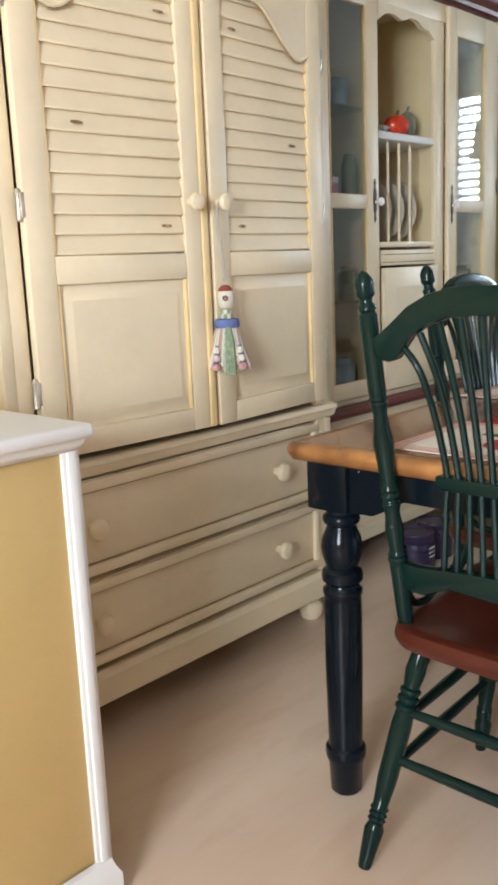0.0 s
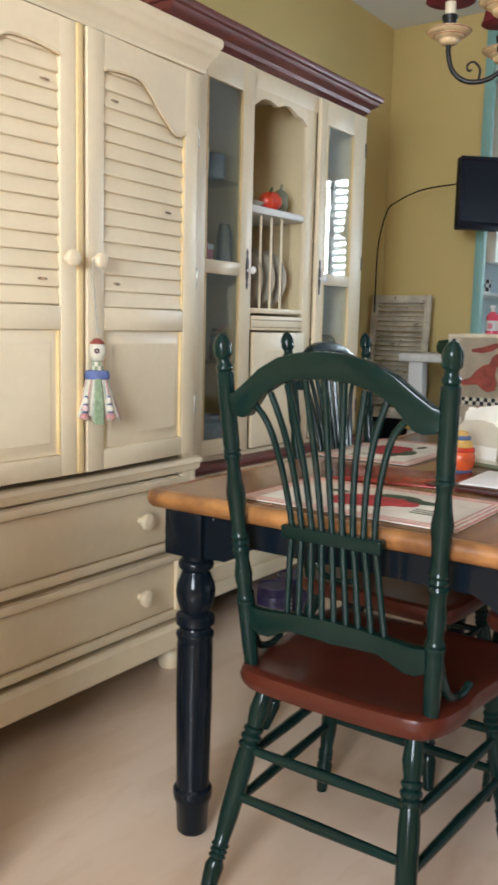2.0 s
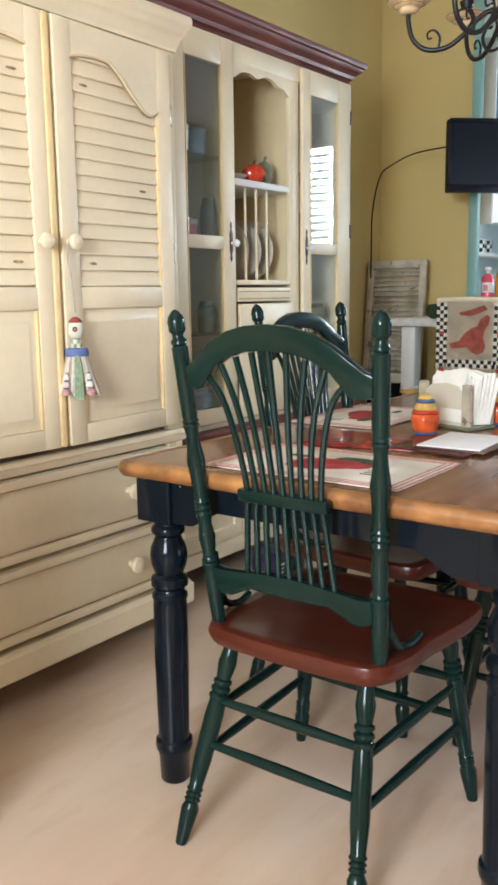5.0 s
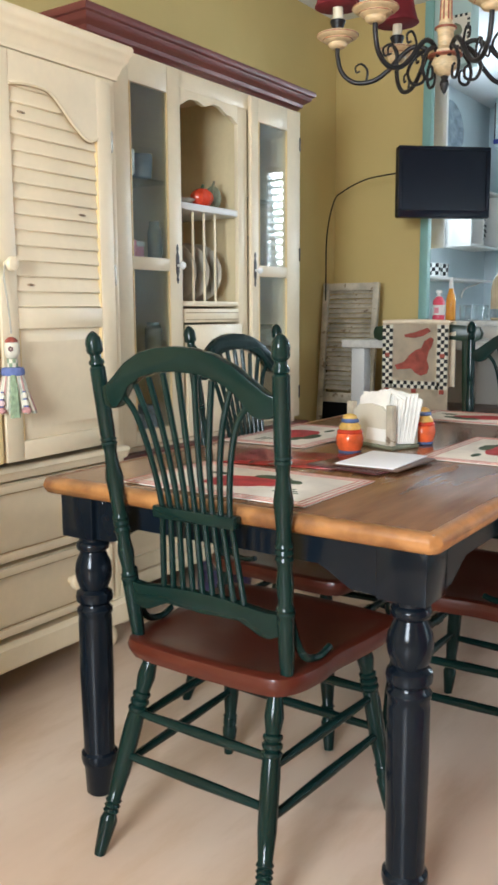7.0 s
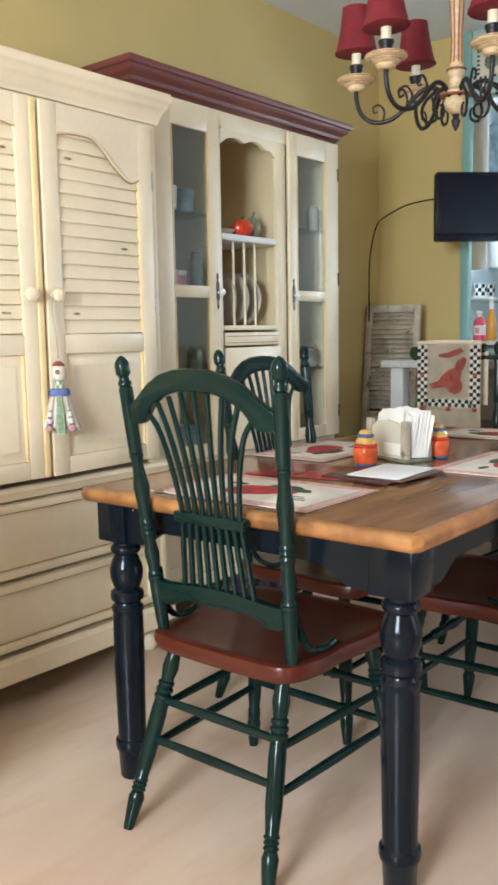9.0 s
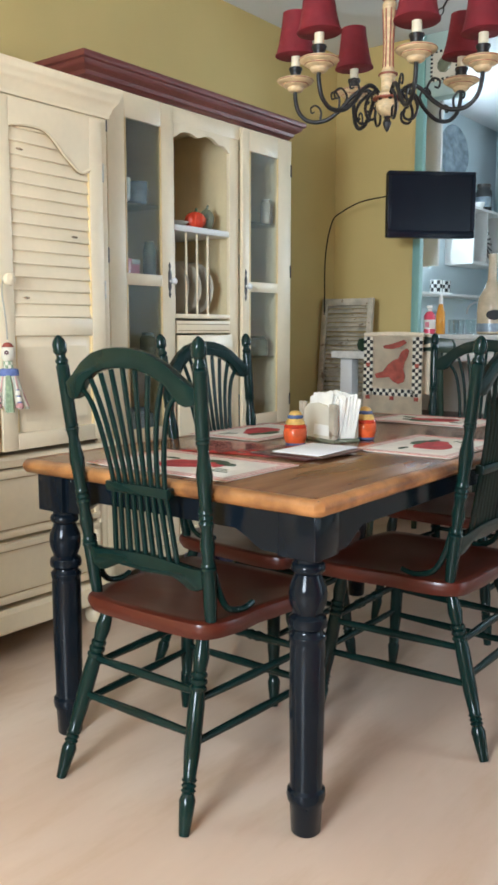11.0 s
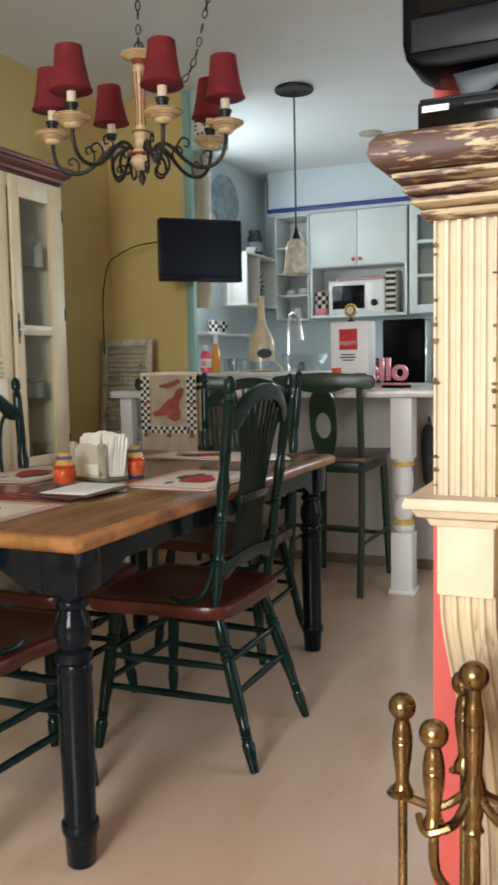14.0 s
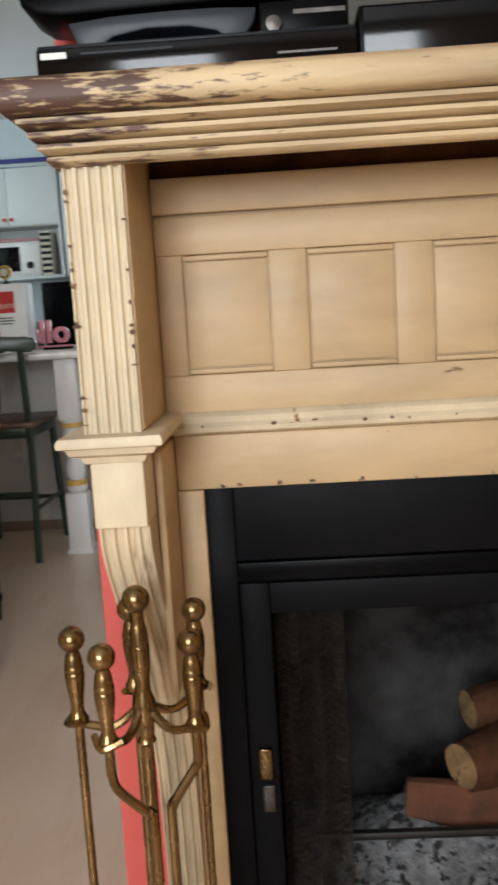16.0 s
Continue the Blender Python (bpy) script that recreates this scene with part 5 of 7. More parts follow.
for x, half in ((0.052, 0.052), (-1.485, 0.036)):
    y = 2.60
    pst = part("post", join(bx(x + 0.6 - half, x + 0.6 + half, y - 3.1 - half, y - 3.1 + half, 0.0, 0.30, 0.004), bx(x + 0.6 - half, x + 0.6 + half, y - 3.1 - half, y - 3.1 + half, 0.66, 0.952, 0.004),
                           lathe([(0.036, 0.30), (0.050, 0.315), (0.050, 0.335), (0.030, 0.35), (0.046, 0.385), (0.049, 0.41), (0.042, 0.45), (0.028, 0.475), (0.040, 0.485), (0.046, 0.53), (0.046, 0.58), (0.038, 0.62), (0.048, 0.64), (0.048, 0.66)], 22, pose(x + 0.6, y - 3.1, 0))), WHITE, bar, "white turned post")
    for z in (0.335, 0.62):
        part("yellow_ring", lathe([(0.040, z), (0.0505, z + 0.004), (0.0505, z + 0.024), (0.040, z + 0.028)], 22, pose(x + 0.6, y - 3.1, 0)), YELLOWC, pst)
    part("plinth", bx(x + 0.6 - 0.062, x + 0.6 + 0.062, y - 3.1 - 0.062, y - 3.1 + 0.062, 0, 0.025, 0.004), WHITE, pst)

bag = thing("hanging_bag", "dark cloth bag hanging on the bar panel behind the post", "bag", (0.078, 3.085, 0))
loops = []
for z, w, d in ((0.43, 0.012, 0.010), (0.45, 0.024, 0.020), (0.52, 0.031, 0.028), (0.60, 0.036, 0.034), (0.68, 0.040, 0.032), (0.74, 0.036, 0.022), (0.775, 0.026, 0.014), (0.79, 0.014, 0.010)):
    loops.append([(w * (1 + 0.10 * math.sin(5 * 6.28318 * i / 18 + z * 30)) * math.cos(6.28318 * i / 18) - 0.02 * (z - 0.6), -d - 0.006 + d * math.sin(6.28318 * i / 18), z) for i in range(18)])
part("body", rings(loops), TEXTK, bag)
part("strap", tube([(-0.012, -0.012, 0.78), (-0.004, -0.008, 0.83), (0.006, -0.012, 0.78)], 0.004, 6, 4), TEXTK, bag)

# ---- bar stools ----
stool = thing("bar_stool", "olive green bar stool with oval-holed splat and brown seat", "stool", (-0.296, 2.462, 0), 0, "bar stools")
for s in (-1, 1):
    part("back_leg", tube([(s * 0.178, -0.04, 0), (s * 0.176, 0.0, 0.35), (s * 0.175, 0.01, 0.62), (s * 0.178, -0.015, 0.85), (s * 0.18, -0.035, 1.02)], 0.017, 8, 4), STOOLG, stool)
    part("front_leg", turned((s * 0.185, 0.485, 0), (s * 0.165, 0.44, 0.63), [(0, 0.015), (0.5, 0.020), (1, 0.018)], 10), STOOLG, stool)
    part("stretcher", turned((s * 0.178, -0.02, 0.25), (s * 0.182, 0.47, 0.25), ROD, 8), STOOLG, stool)
for y, z in ((0.475, 0.22), (-0.012, 0.33)):
    part("stretcher", turned((-0.18, y, z), (0.18, y, z), RROD, 10), STOOLG, stool)
part("apron", join(bx(-0.18, 0.18, 0.0, 0.02, 0.595, 0.645, 0.003), bx(-0.18, 0.18, 0.44, 0.46, 0.595, 0.645, 0.003), bx(-0.185, -0.165, 0.02, 0.44, 0.595, 0.645, 0.003), bx(0.165, 0.185, 0.02, 0.44, 0.595, 0.645, 0.003)), STOOLG, stool)
part("seat", bx(-0.205, 0.205, -0.015, 0.485, 0.645, 0.672, 0.010, 3), BROWNB, stool, "brown wooden seat")
cr_top = [(-0.262, 1.035), (-0.25, 1.062), (-0.20, 1.068), (-0.10, 1.076), (0, 1.080), (0.10, 1.076), (0.20, 1.068), (0.25, 1.062), (0.262, 1.035)]
cr_low = [(0.255, 1.010), (0.23, 0.998), (0.19, 1.000), (0.13, 1.008), (0.08, 0.990), (0, 0.98), (-0.08, 0.990), (-0.13, 1.008), (-0.19, 1.000), (-0.23, 0.998), (-0.255, 1.010)]
cb = prism(cr_top + cr_low, 0.024, pose(0, -0.05, 0), 0.005)
for v in cb.verts:
    v.co.y -= 0.035 * (1 - (v.co.x / 0.26) ** 2)
part("crest_rail", cb, STOOLG, stool, "broad curved top rail")
nn = 36
ov, iv = [], []
for k in range(nn):
    a = 6.28318 * k / nn
    ca, sa = math.cos(a), math.sin(a)
    w = 0.066 + 0.035 * max(0, sa) ** 2
    ov.append((w * ca, 0.835 + (0.165 if sa > 0 else 0.185) * sa))
    iv.append((0.040 * ca, 0.825 + 0.062 * sa))
tilt = lambda z: -0.005 - 0.16 * max(0, z - 0.66)
part("splat", rings([[(x, tilt(z) - 0.008, z) for x, z in ov], [(x, tilt(z) - 0.008, z) for x, z in iv], [(x, tilt(z) + 0.008, z) for x, z in iv], [(x, tilt(z) + 0.008, z) for x, z in ov], [(x, tilt(z) - 0.008, z) for x, z in ov]], caps=False), STOOLG, stool, "splat with an oval hole")
tagged(copy_thing(stool, pose(-1.035, 2.40, 0)), "olive green bar stool with a rooster towel over its back")

# rooster towel over the stool's back
tow = thing("dish_towel", "cream dish towel with a rooster and checked border over the stool", "towel", (-1.045, 2.262, 0), 0)
TWd = 0.156


def towel_sheet(x0, x1, z0, z1, off, material, nm, label=""):
    nx, nz = 8, 12
    loops = []
    for j in range(nz + 1):
        z = z0 + (z1 - z0) * j / nz
        loops.append([(x0 + (x1 - x0) * i / nx, -off + 0.004 * math.sin((x0 + (x1 - x0) * i / nx) * 45) * (1.1 - z) * 2.5, z) for i in range(nx + 1)])
    front = rings(loops, closed=False, caps=False)
    bmesh.ops.solidify(front, geom=list(front.faces), thickness=0.0025)
    return part(nm, front, material, tow, label)


towel_sheet(-TWd, TWd, 0.70, 1.078, 0.0, TOWEL, "front_fall", "cream woven cloth with a fringed hem")
part("fold", tube([(-TWd, 0.004, 1.083), (0, 0.0, 1.087), (TWd, 0.004, 1.083)], 0.010, 8, 4), TOWEL, tow)
part("back_fall", bx(-TWd, TWd, 0.075, 0.079, 0.80, 1.085, 0), TOWEL, tow)
part("top_fall", bx(-TWd, TWd, 0.0, 0.078, 1.083, 1.089, 0.002), TOWEL, tow)
cs = 0.0165
for side in (-1, 1):
    for r in range(17):
        for q in range(3):
            x = side * (TWd - 0.026) + (q - 1) * cs
            z = 0.792 + r * cs
            part("check", bx(x - cs / 2, x + cs / 2, -0.0065, -0.0045, z, z + cs, 0), CHECKB if (r + q) % 2 else CHECKW, tow)
for r in range(2):
    for q in range(14):
        x = -0.107 + q * cs
        part("check", bx(x - cs / 2, x + cs / 2, -0.0065, -0.0045, 0.792 + r * cs, 0.792 + (r + 1) * cs, 0), CHECKB if (r + q) % 2 else CHECKW, tow)
for x, z in ((-0.130, 0.772), (0.130, 0.772), (0.0, 0.772), (-0.130, 0.93), (0.130, 0.93)):
    part("border_block", bx(x - 0.011, x + 0.011, -0.0075, -0.0050, z, z + 0.018, 0), ROOST, tow)


def flat_shape(pts, m, material, nm, th=0.002):
    return part(nm, prism(pts, th, m), material, tow)


rooster = [(-0.062, 0.905), (-0.030, 0.915), (-0.012, 0.938), (0.010, 0.955), (0.030, 0.962), (0.040, 0.985), (0.062, 0.998), (0.072, 0.990), (0.066, 0.968), (0.055, 0.950), (0.050, 0.925), (0.058, 0.900), (0.052, 0.880), (0.030, 0.872), (0.012, 0.880), (-0.005, 0.895), (-0.030, 0.892), (-0.055, 0.890)]
rooster = [(x * 1.35 - 0.008, 0.935 + (z - 0.935) * 1.35) for x, z in rooster]
flat_shape(rooster, pose(0, -0.0085, 0), ROOST, "rooster_motif")
flat_shape([(-0.05, 1.030), (0.0, 1.040), (0.06, 1.060), (0.075, 1.045), (0.04, 1.025), (0.0, 1.015), (-0.045, 1.018)], pose(0, -0.0075, 0), ROOST, "wing_motif")
for k in range(30):
    x = -TWd + 0.004 + k * (2 * TWd - 0.008) / 29
    part("fringe", tube([(x, -0.001, 0.702), (x + 0.002, -0.002, 0.675)], (0.002, 0.0012), 5, 2), TOWEL, tow)

# ---- things on the bar ----
def bottle(name, at, prof, material, label, cap=None, seg=24):
    t = thing(name, label, "bottle", at)
    part("glass", lathe(prof, seg), material, t)
    if cap:
        part("cap", lathe(cap[0], 16), cap[1], t)
    return t


LZ = 1.0805
CREAMB = make_mat("cream_bottle", (0.58, 0.47, 0.32), 0.18, var=0.15, scale=14, bump=0)
big = bottle("decorative_bottle", (-1.03, 3.42, LZ), [(0.068, 0), (0.078, 0.006), (0.080, 0.16), (0.072, 0.21), (0.045, 0.26), (0.026, 0.31), (0.022, 0.42), (0.026, 0.43), (0.026, 0.455), (0.018, 0.46)], CREAMB, "tall cream painted bottle with a dark oval label")
part("oval_label", lathe([(0.001, 0), (0.034, 0.0006), (0.036, 0.0016), (0.001, 0.002)], 20, pose(0.045, -0.066, 0.11, 90, 0, 34) @ Matrix.Diagonal((1.3, 0.8, 1, 1))), TEXTK, big)
part("print_band", lathe([(0.0795, 0.015), (0.0812, 0.017), (0.0812, 0.06), (0.0795, 0.062)], 24), GREYP, big)
soap = bottle("soap_bottle", (-1.415, 3.42, LZ), [(0.030, 0), (0.034, 0.004), (0.034, 0.11), (0.020, 0.13), (0.012, 0.135)], PINKJ, "pink liquid soap bottle on the ledge", ([(0.011, 0.134), (0.012, 0.15), (0.02, 0.155), (0.018, 0.17), (0.001, 0.172)], CERAM))
part("paper_label", lathe([(0.0342, 0.030), (0.0348, 0.031), (0.0348, 0.085), (0.0342, 0.086)], 24), CERAM, soap)
part("print_patch", bx(-0.012, 0.014, -0.0362, -0.0345, 0.040, 0.072, 0), PINK, soap)
bottle("soap_bottle", (-1.335, 3.40, LZ), [(0.026, 0), (0.029, 0.004), (0.027, 0.12), (0.016, 0.16), (0.012, 0.18)], AMBER, "amber liquid soap bottle with a pump", ([(0.013, 0.178), (0.014, 0.21), (0.010, 0.215), (0.012, 0.235), (0.001, 0.24)], CERAM))
for k, (x, y) in enumerate(((-1.25, 3.40), (-1.20, 3.36), (-1.17, 3.46))):
    gl = solid("drinking_glass", lathe([(0.026, 0), (0.030, 0.003), (0.033, 0.085), (0.030, 0.085), (0.027, 0.010), (0.001, 0.008)], 20), CLEAR, "clear drinking glass on the bar ledge", "glass", group="glasses on the ledge")
    gl.matrix_world = pose(x, y, LZ)
fau = thing("faucet", "chrome gooseneck kitchen faucet", "faucet", (-0.945, 3.66, 1.02))
part("neck", tube([(0, 0, 0.0), (0, 0, 0.20), (0.0, -0.0, 0.33), (0.02, -0.02, 0.40), (0.06, -0.05, 0.415), (0.095, -0.075, 0.38), (0.11, -0.085, 0.31)], 0.013, 10, 5), CHROME, fau)
part("spout", tube([(0.11, -0.085, 0.315), (0.118, -0.09, 0.25)], (0.015, 0.017), 10, 2), CHROME, fau)
part("base", lathe([(0.03, -0.05), (0.03, 0.0), (0.022, 0.02), (0.014, 0.03)], 16), CHROME, fau)
part("lever", tube([(-0.02, 0, 0.03), (-0.06, -0.01, 0.09), (-0.08, -0.015, 0.12)], (0.009, 0.006), 8, 3), CHROME, fau)
bowl = solid("glass_bowl", lathe([(0.055, 0), (0.06, 0.003), (0.12, 0.06), (0.15, 0.098), (0.153, 0.10), (0.146, 0.098), (0.112, 0.06), (0.05, 0.010), (0.001, 0.008)], 28), CLEAR, "clear glass mixing bowl on the bar ledge", "bowl")
bowl.matrix_world = pose(-0.735, 3.40, LZ)
box = thing("food_box", "white pet food box with red lettering on the bar", "box", (-0.380, 3.20, 0.9955), -8)
part("carton", bx(-0.115, 0.115, -0.05, 0.05, 0, 0.355, 0.004), PAPER, box)
part("red_block", bx(-0.06, 0.05, -0.0515, -0.0495, 0.20, 0.315, 0), REDP, box)
for z, w in ((0.17, 0.05), (0.155, 0.06), (0.14, 0.04)):
    part("print_bar", bx(-w, w * 0.7, -0.0515, -0.0495, z, z + 0.006, 0), GREYB, box)
part("print_patch", bx(-0.11, -0.05, -0.0515, -0.0495, 0.01, 0.10, 0), ORANGE, box)
part("print_patch", bx(0.03, 0.10, -0.0515, -0.0495, 0.01, 0.07, 0), BROWNB, box)


def lettering(text, size, m, material, parent, depth=0.001, offset=0.0):
    cu = bpy.data.curves.new("lettering", "FONT")
    cu.body, cu.size, cu.extrude, cu.align_x, cu.offset = text, size, depth, "CENTER", offset
    tmp = bpy.data.objects.new("tmp", cu)
    me = bpy.data.meshes.new_from_object(tmp)
    bpy.data.objects.remove(tmp)
    me.materials.append(material)
    ob = new("lettering", me)
    ob.parent, ob.matrix_basis = parent, m
    return ob


lettering("MEATY", 0.034, pose(-0.005, -0.0522, 0.225, 90, 0, 0), CHECKW, box)
dial = thing("timer", "round cream kitchen timer on top of the box", "timer", (-0.385, 3.18, 1.3515), -8)
dial.scale = (0.8, 0.8, 0.8)
part("stand", lathe([(0.022, 0), (0.024, 0.006), (0.008, 0.02), (0.010, 0.04)], 16), TEXTK, dial)
part("dial", lathe([(0.044, 0), (0.048, 0.006), (0.048, 0.016), (0.042, 0.022), (0.001, 0.022)], 24, pose(0, 0.01, 0.078, 90, 0, 0)), YELLOWC, dial)
part("face", lathe([(0.036, 0.0215), (0.036, 0.0235), (0.001, 0.0235)], 24, pose(0, 0.01, 0.078, 90, 0, 0)), TEXTK, dial)
part("inner_face", lathe([(0.028, 0.0230), (0.028, 0.0250), (0.001, 0.0250)], 24, pose(0, 0.01, 0.078, 90, 0, 0)), CHECKW, dial)
sign = thing("word_sign", "pink cut-out word sign standing on the bar", "sign", (-0.240, 3.30, 0.9955), -3)
lettering("hello", 0.175, pose(-0.02, 0.0, 0.028, 90, 0, 0), PINK, sign, 0.012, 0.004)
part("foot", bx(-0.20, 0.16, -0.02, 0.02, 0, 0.010, 0.003), PINK, sign)
ph = solid("phone", bx(-0.035, 0.035, -0.07, 0.07, 0, 0.012, 0.004), BLACKP, "black phone lying on the bar", "phone")
ph.matrix_world = pose(-0.02, 2.75, 0.9955, 0, 0, 60)

# ---- kitchen end wall ----
KY = 5.74
shelf = thing("shelf_unit", "white open shelf unit with dishes on the kitchen wall", "shelf", (-1.71, KY + 0.15, 0))
for b in ((-0.16, -0.145, 1.51, 2.43), (0.145, 0.16, 1.51, 2.43)):
    part("side", bx(b[0], b[1], -0.15, 0.19, b[2], b[3], 0.002), WHITEK, shelf)
for z in (1.51, 1.72, 1.92, 2.14, 2.415):
    part("shelf_board", bx(-0.145, 0.145, -0.148, 0.18, z, z + 0.016, 0.002), WHITEK, shelf)
part("back", bx(-0.145, 0.145, 0.18, 0.19, 1.51, 2.43, 0), WHITEK, shelf)
for x, z, r, h in ((-0.03, 1.936, 0.05, 0.12), (0.06, 1.736, 0.055, 0.06), (-0.06, 1.736, 0.05, 0.05), (0.02, 2.156, 0.06, 0.14), (0.0, 1.526, 0.05, 0.10)):
    c1 = solid("crock", lathe([(r * 0.7, 0), (r, 0.02), (r, h * 0.7), (r * 0.75, h), (r * 0.68, h), (r * 0.6, h * 0.5), (0.001, 0.01)], 18), CERAM, "white crock on the kitchen shelf", "crock")
    c1.matrix_world = pose(-1.71 + x, KY + 0.13, z)
cup = thing("wall_cupboard", "white two-door wall cupboard over a microwave niche", "cupboard", (-1.11, KY + 0.17, 0))
for b in ((-0.43, 0.43, -0.15, 0.16, 2.405, 2.43), (-0.43, 0.43, -0.15, 0.16, 1.955, 1.975), (-0.43, 0.43, -0.17, 0.16, 1.522, 1.545), (-0.43, -0.41, -0.165, 0.16, 1.545, 2.405), (0.41, 0.43, -0.165, 0.16, 1.545, 2.405), (-0.41, 0.41, 0.14, 0.16, 1.545, 2.405)):
    part("board", bx(*b, 0), WHITEK, cup)
for x0, x1, kx in ((-0.428, -0.002, -0.03), (0.002, 0.428, 0.03)):
    dd = part("door", bx(x0, x1, -0.172, -0.152, 1.962, 2.425, 0.004), WHITEK, cup)
    part("knob", lathe([(0.008, 0), (0.006, 0.008), (0.016, 0.015), (0.016, 0.022), (0.001, 0.026)], 12, pose(kx, -0.172, 2.01, 90, 0, 0)), REDC, dd, "small red knob")
mw = thing("microwave", "white microwave oven with a dark window in the cupboard niche", "microwave", (-1.12, KY + 0.13, 1.5455))
part("case", bx(-0.25, 0.25, -0.13, 0.16, 0, 0.285, 0.008), WHITE, mw)
part("window", bx(-0.215, 0.075, -0.134, -0.129, 0.045, 0.245, 0.002), SCREEN, mw)
part("handle_panel", bx(0.09, 0.235, -0.135, -0.129, 0.02, 0.265, 0.004), CERAM, mw)
part("dial", lathe([(0.03, 0), (0.03, 0.012), (0.001, 0.014)], 18, pose(0.16, -0.134, 0.09, 90, 0, 0)), GREYB, mw)
tin = thing("checked_canister", "black and white checked canister in the niche", "canister", (-1.455, KY + 0.06, 1.5455))
for r in range(4):
    for q in range(10):
        a0 = 6.28318 * q / 10
        bmq = rings([[(0.06 * math.cos(a0 + f * 0.628), 0.06 * math.sin(a0 + f * 0.628), z) for f in (0, 0.5, 1.0)] for z in (0.06 + 0.035 * r, 0.095 + 0.035 * r)], closed=False, caps=False)
        part("check", bmq, CHECKB if (r + q) % 2 else CHECKW, tin)
part("body", lathe([(0.058, 0), (0.0592, 0.004), (0.0592, 0.20), (0.03, 0.215), (0.001, 0.22)], 20), PINK, tin, "pink canister body")
book = thing("striped_box", "black and white striped box beside the microwave", "box", (-0.815, KY + 0.07, 1.5455))
part("body", bx(-0.042, 0.042, -0.08, 0.12, 0, 0.36, 0.003), CHECKW, book)
for k in range(7):
    part("stripe", bx(-0.0435, 0.0435, -0.0815, -0.0795, 0.02 + 0.05 * k, 0.045 + 0.05 * k, 0), CHECKB, book)
tray = solid("pink_tray", bx(-0.22, 0.2, -0.1, 0.1, 0, 0.035, 0.01), make_mat("dusty_pink", (0.45, 0.25, 0.25), 0.5), "dusty pink box on top of the microwave", "box")
tray.matrix_world = pose(-1.09, KY + 0.15, 1.832)
gc = thing("glass_cupboard", "white wall cupboard with a glazed door", "cupboard", (-0.46, KY + 0.17, 0))
for b in ((-0.20, 0.20, -0.15, 0.16, 2.405, 2.43), (-0.20, 0.20, -0.15, 0.16, 1.522, 1.545), (-0.20, -0.18, -0.15, 0.16, 1.545, 2.405), (0.18, 0.20, -0.15, 0.16, 1.545, 2.405), (-0.18, 0.18, 0.14, 0.16, 1.545, 2.405)):
    part("board", bx(*b, 0), WHITEK, gc)
gd = part("door", join(bx(-0.198, -0.13, -0.172, -0.152, 1.53, 2.425, 0.003), bx(0.13, 0.198, -0.172, -0.152, 1.53, 2.425, 0.003), bx(-0.13, 0.13, -0.171, -0.153, 1.53, 1.60, 0.002), bx(-0.13, 0.13, -0.171, -0.153, 2.34, 2.425, 0.002)), WHITEK, gc)
part("pane", bx(-0.135, 0.135, -0.164, -0.161, 1.595, 2.345, 0), CLEAR, gd)
for z in (1.84, 2.12):
    part("muntin", bx(-0.13, 0.13, -0.1715, -0.1525, z - 0.012, z + 0.012, 0.002), WHITEK, gd)
for z in (1.82, 2.10):
    part("shelf_board", bx(-0.18, 0.18, -0.14, 0.14, z, z + 0.015, 0), TEAL, gc)
solid("soffit", bx(-1.94, 0.05, KY + 0.02, 6.08, 2.435, CZ, 0.004), KWALL, "pale blue soffit above the wall cupboards", "soffit", "structure")
rail = thing("wall_rail", "dark blue rail along the top of the cupboards", "rail", (-1.94, KY, 2.478))
part("bar", bx(0, 1.98, -0.012, 0.018, -0.016, 0.018, 0.004), BLUER, rail)
part("upright", bx(-0.002, 0.006, 0.008, 0.016, 0.018, 0.30, 0.001), PEWTER, rail)
lower = thing("base_cabinets", "white kitchen base cabinets with a pale worktop", "cabinet", (-0.3, 5.75, 0))
part("front", bx(-1.78, 2.2, -0.29, 0.30, 0.08, 0.88, 0.003), WHITEK, lower)
part("worktop", bx(-1.79, 2.25, -0.32, 0.325, 0.881, 0.92, 0.005), KCOUNT, lower)
for k in range(7):
    part("door", bx(-1.75 + 0.56 * k, -1.22 + 0.56 * k, -0.306, -0.291, 0.14, 0.86, 0.004), WHITEK, lower)
cof = thing("coffee_maker", "black coffee maker on the kitchen worktop", "coffee maker", (-0.66, 5.68, 0.9205))
part("body", bx(-0.18, 0.17, -0.14, 0.14, 0, 0.555, 0.02, 3), BLACKP, cof)
part("side_panel", bx(0.171, 0.186, -0.12, 0.12, 0.02, 0.54, 0.004), CHROME, cof, "bright metal side panel")
part("front_panel", bx(-0.15, 0.14, -0.146, -0.139, 0.05, 0.51, 0.004), BLACKP, cof)
for k, (x, w, h, mt) in enumerate(((-1.62, 0.07, 0.22, GREYB), (-1.45, 0.16, 0.12, TEXTK), (-1.25, 0.10, 0.26, CERAM), (-1.05, 0.14, 0.15, GREYB), (-0.92, 0.06, 0.24, TEXTK))):
    j = solid("kitchen_jar", lathe([(w * 0.46, 0), (w * 0.5, 0.006), (w * 0.5, h * 0.8), (w * 0.36, h * 0.9), (w * 0.36, h), (0.001, h)], 18), mt, "jar or canister on the kitchen worktop", "canister")
    j.matrix_world = pose(x, 5.70, 0.9205)
